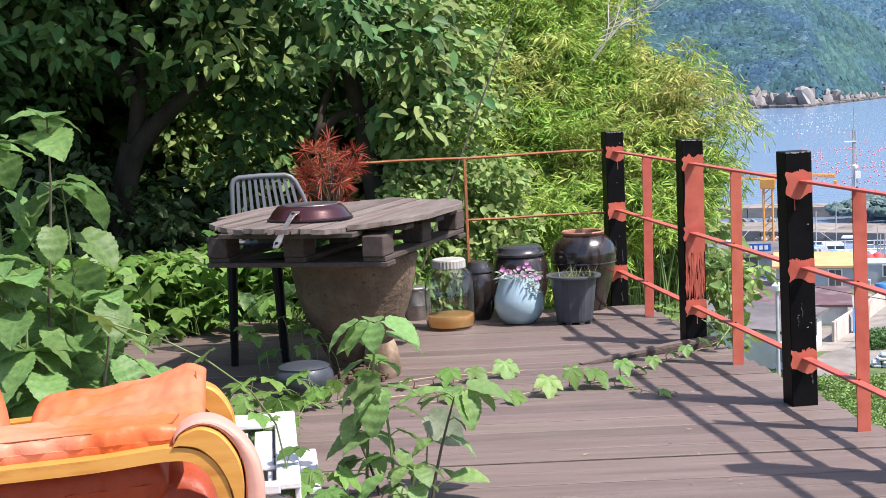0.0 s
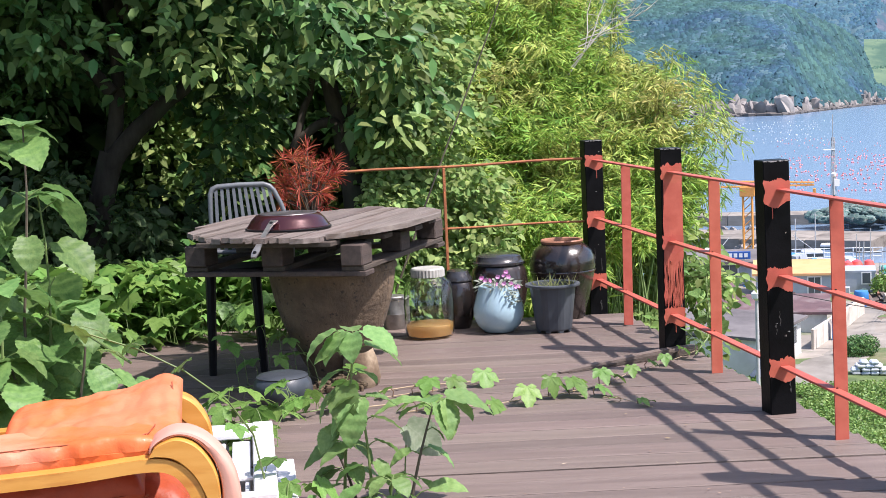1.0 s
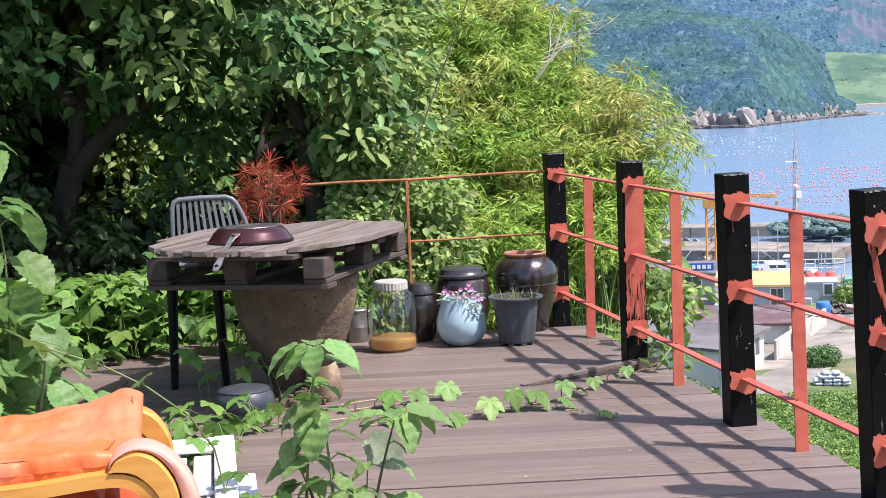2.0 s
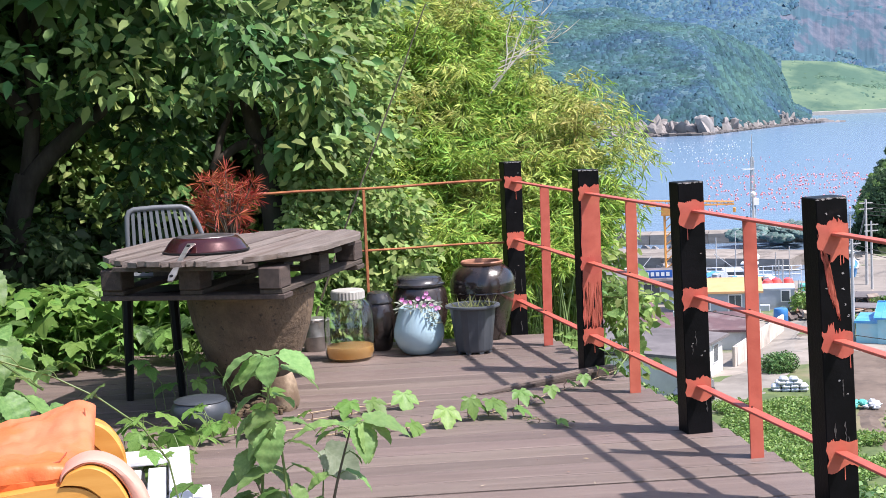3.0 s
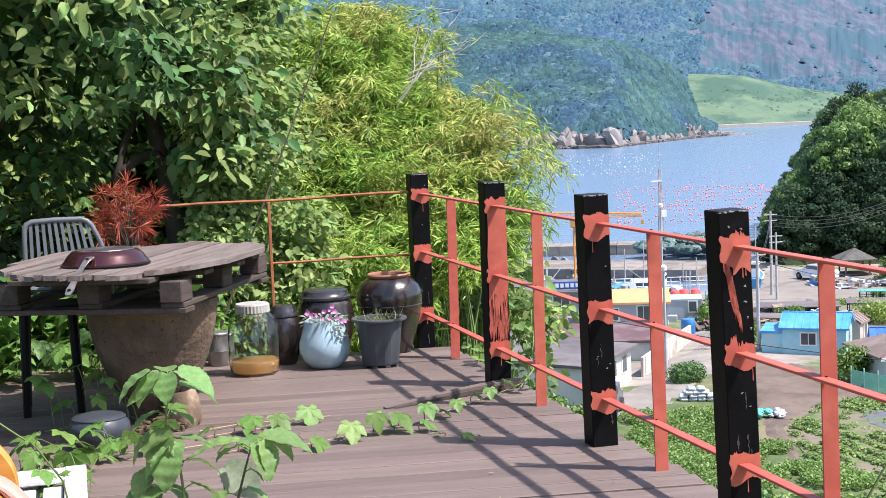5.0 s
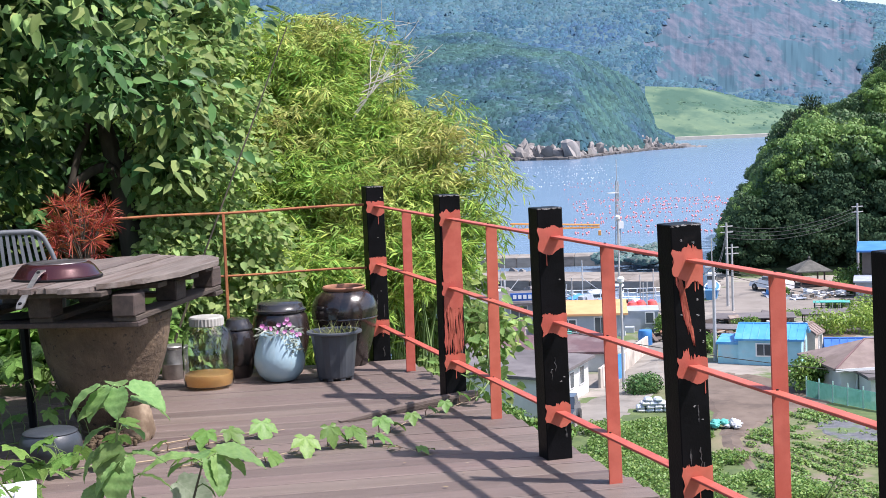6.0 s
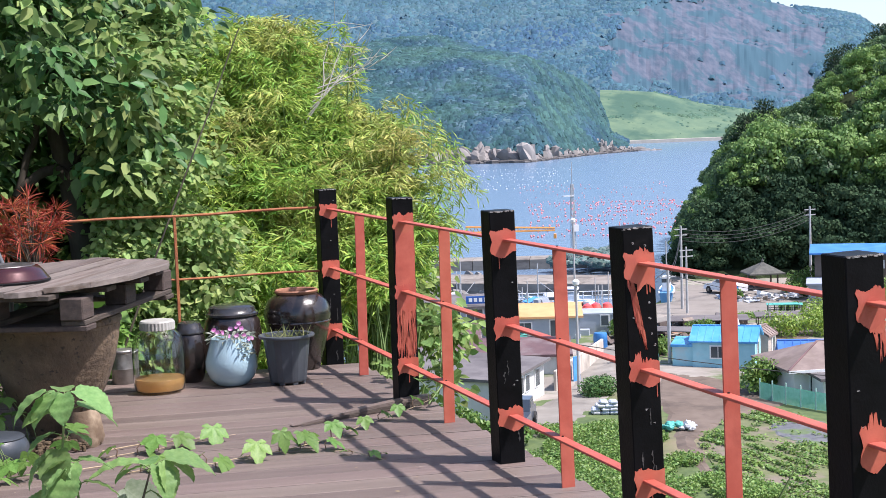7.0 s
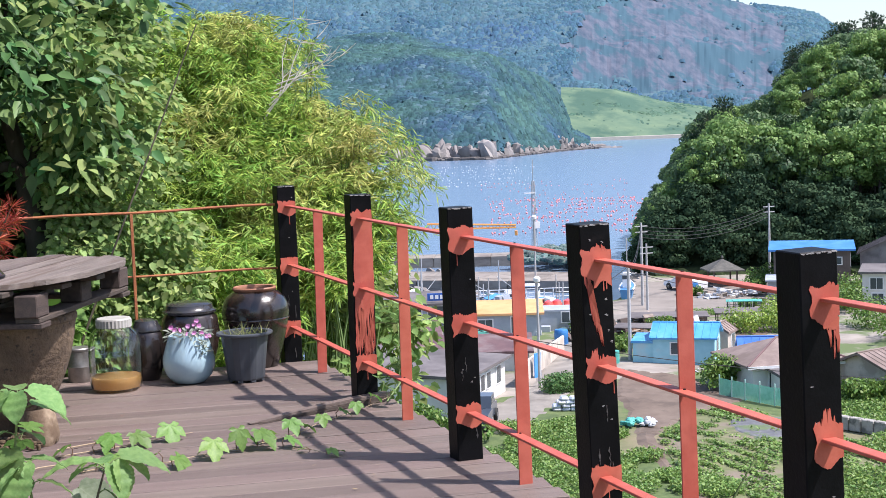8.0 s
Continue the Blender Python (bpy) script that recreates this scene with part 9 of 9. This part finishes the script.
def vehicle(name, label, x, y, rz, mat, pickup):
    t = thing(name, label, "truck" if pickup else "car", pose(x, y, terrain(x, y) + 0.06, 0, 0, rz))
    prof = ([(-2.1, 0.35), (-2.1, 0.95), (-0.3, 0.98), (-0.3, 0.45)] if pickup else [(-2.1, 0.35), (-2.15, 0.85), (-1.9, 1.0), (-1.3, 1.0), (1.0, 0.95), (1.9, 0.85), (2.1, 0.6), (2.1, 0.35)])
    gb = G()
    n = len(prof)
    for s in (-0.85, 0.85):
        gb.add([(x0, s, z0) for x0, z0 in prof], [tuple(range(n)) if s < 0 else tuple(range(n))[::-1]])
    gb.f += [(i, n + i, n + (i + 1) % n, (i + 1) % n) for i in range(n)]
    part("body", gb, mat, t)
    cab = [(-0.3, 0.4), (-0.3, 1.0), (-0.15, 1.6), (0.9, 1.62), (1.35, 1.05), (2.1, 0.95), (2.15, 0.4)] if pickup else [(-1.5, 0.98), (-1.1, 1.42), (0.2, 1.45), (1.0, 0.96)]
    gc, n = G(), len(cab)
    for s in (-0.78, 0.78):
        gc.add([(x0, s, z0) for x0, z0 in cab], [tuple(range(n)) if s < 0 else tuple(range(n))[::-1]])
    gc.f += [(i, n + i, n + (i + 1) % n, (i + 1) % n) for i in range(n)]
    c = part("cab", gc, mat, t)
    part("window", G().box((0.3 if pickup else -0.35, 0, 1.3 if pickup else 1.2), (0.8 if pickup else 1.5, 1.6, 0.34 if pickup else 0.3), None, 0.02), F["pane"], c)
    for sx in (-1.3, 1.35):
        for sy in (-0.8, 0.8):
            w = part("wheel", G().lathe([(0.2, -0.1), (0.32, -0.1), (0.34, -0.06), (0.34, 0.06), (0.32, 0.1), (0.2, 0.1)], 18), F["tyre"], t, smooth=True, m=pose(sx, sy, 0.34, 90))
            part("rim", G().lathe([(0.2, -0.09), (0.05, -0.11), (0.05, 0.11), (0.2, 0.09)], 14), M["steel"], w, smooth=True)


vehicle("pickup_truck", "dark slate pickup truck parked on the lane", 27.8, 71.3, 60, F["car_dark"], True)
vehicle("parked_car", "white car parked on the gravel yard", 66.2, 116.5, 100, F["car_white"], False)


def floats(name, label, mat, count, az0, az1, d0, d1, r):
    """Small floats on the water in loose rows."""
    bm = bmesh.new()
    bmesh.ops.create_icosphere(bm, subdivisions=1, radius=1.0)
    base = np.array([v.co[:] for v in bm.verts])
    tri = np.array([[v.index for v in f.verts] for f in bm.faces])
    bm.free()
    vs, fs = [], []
    for i in range(count):
        row = random.randrange(9)
        az = az0 + (az1 - az0) * random.random()
        d = d0 + (d1 - d0) * (row + wobble(-0.25, 0.25)) / 8
        x, y = polar(az, d)
        fs.append(tri + len(vs) * len(base))
        vs.append(base * r * wobble(0.7, 1.2) + np.array([x, y, -17.4]))
    tagged(new(name, fast_mesh(name, np.concatenate(vs), np.concatenate(fs), mat)), label, "floats", kind="stuff")


floats("mussel_floats", "scattered red and pink floats on the bay", F["buoy_pink"], 420, 22.0, 28.4, 240, 335, 0.17)
floats("white_floats", "rows of small white floats on the bay", F["buoy_white"], 340, 15.5, 23.8, 420, 590, 0.14)
floats("far_floats", "faint pink floats farther out", F["buoy_pink"], 90, 21, 27.5, 330, 430, 0.15)


def quay_clutter():
    """Fish boxes, posts and small masts along the harbour."""
    for i in range(46):
        az, d = wobble(18.6, 26.4), wobble(108, 131)
        x, y = polar(az, d)
        z = max(terrain(x, y), -15.2)
        if i % 3:
            k = wobble(0.35, 0.9)
            solid("fish_box", G().box((0, 0, k * 0.35), (k * 1.4, k, k * 0.7), None, 0.03), random.choice((F["wall_grey"], F["tarp_blue"], F["hull_white"], F["rusty"], F["tarp_green"])), "stacked fish box on the harbour quay", "box", pose(x, y, z, 0, 0, wobble(0, 180)), group="fish boxes")
        else:
            solid("mooring_pole", G().tube([(0, 0, 0), (0.05, 0, wobble(1.2, 3.4))], 0.045, 6), F["pole"], "thin pole on the harbour quay", "pole", pose(x, y, z), group="quay poles")


quay_clutter()


def drying_rack(x, y, rz):
    """A long low rack for drying the catch, with a net laid over it."""
    z = terrain(x, y)
    t = thing("drying_rack", "low drying rack with a green net top in the yard", "rack", pose(x, y, z, 0, 0, rz))
    part("net_top", G().box((0, 0, 0.82), (2.9, 1.3, 0.05), None, 0.02), F["tarp_green"], t, "faded green net")
    for k in range(6):
        for sy in (-0.58, 0.58):
            part("leg", G().tube([(-1.35 + 0.54 * k, sy, -0.05), (-1.35 + 0.54 * k, sy, 0.80)], 0.03, 6), F["cable"], t)
    for sy in (-0.58, 0.58):
        part("bar", G().box((0, sy, 0.45), (2.8, 0.05, 0.05)), F["cable"], t)


drying_rack(63.8, 102.7, -30)


def quay_railing():
    """White pipe railing along the harbour edge."""
    (x0, y0), (x1, y1) = polar(19.0, 138), polar(25.5, 139)
    t = thing("quay_railing", "white pipe railing along the harbour edge", "railing")
    for k in range(19):
        u = k / 18
        x, y = x0 + (x1 - x0) * u, y0 + (y1 - y0) * u
        part("post", G().tube([(x, y, -17.2), (x, y, -14.9)], 0.05, 6), F["hull_white"], t)
    for z in (-14.95, -15.35, -15.75):
        part("bar", G().tube([(x0, y0, z), (x1, y1, z)], 0.045, 6), F["hull_white"], t)


quay_railing()

# ---------------------------------------------------------------- deck boards


def build_deck():
    deck = thing("deck_floor", "weathered brown-stained plank deck with narrow joints", "deck", kind="structure")
    gj = G()
    for i in range(8):
        gj.box((-2.6 + 0.68 * i, 3.35, -0.12), (0.06, 9.6, 0.14))
    gj.box((2.20, 3.6, -0.12), (0.04, 9.0, 0.16))
    part("joist", gj, M["joist"], deck)
    pitch = 0.146
    s = -2.0
    while s < 8.2:
        width = pitch - random.choice((0.005, 0.006, 0.007, 0.009, 0.012, 0.018))
        right = 2.272 + wobble(-0.006, 0.006)
        y_at = lambda x: (s + pitch / 2) / math.cos(SKEW) + x * math.tan(SKEW)
        cuts = [-3.1, wobble(-1.2, 0.2), right] if random.random() < 0.35 else [-3.1, right]
        for a, b in zip(cuts, cuts[1:]):
            ln = (b - a) / math.cos(SKEW) - 0.004
            xm = (a + b) / 2
            gb = G().box((0, 0, -0.0125), (ln, width, 0.025), None, 0.003)
            part("board", gb, M["board"], deck, m=pose(xm, y_at(xm), wobble(-0.0025, 0.0015), wobble(-0.35, 0.35), wobble(-0.04, 0.04), math.degrees(SKEW) + wobble(-0.12, 0.12)))
        s += pitch
    return deck


build_deck()
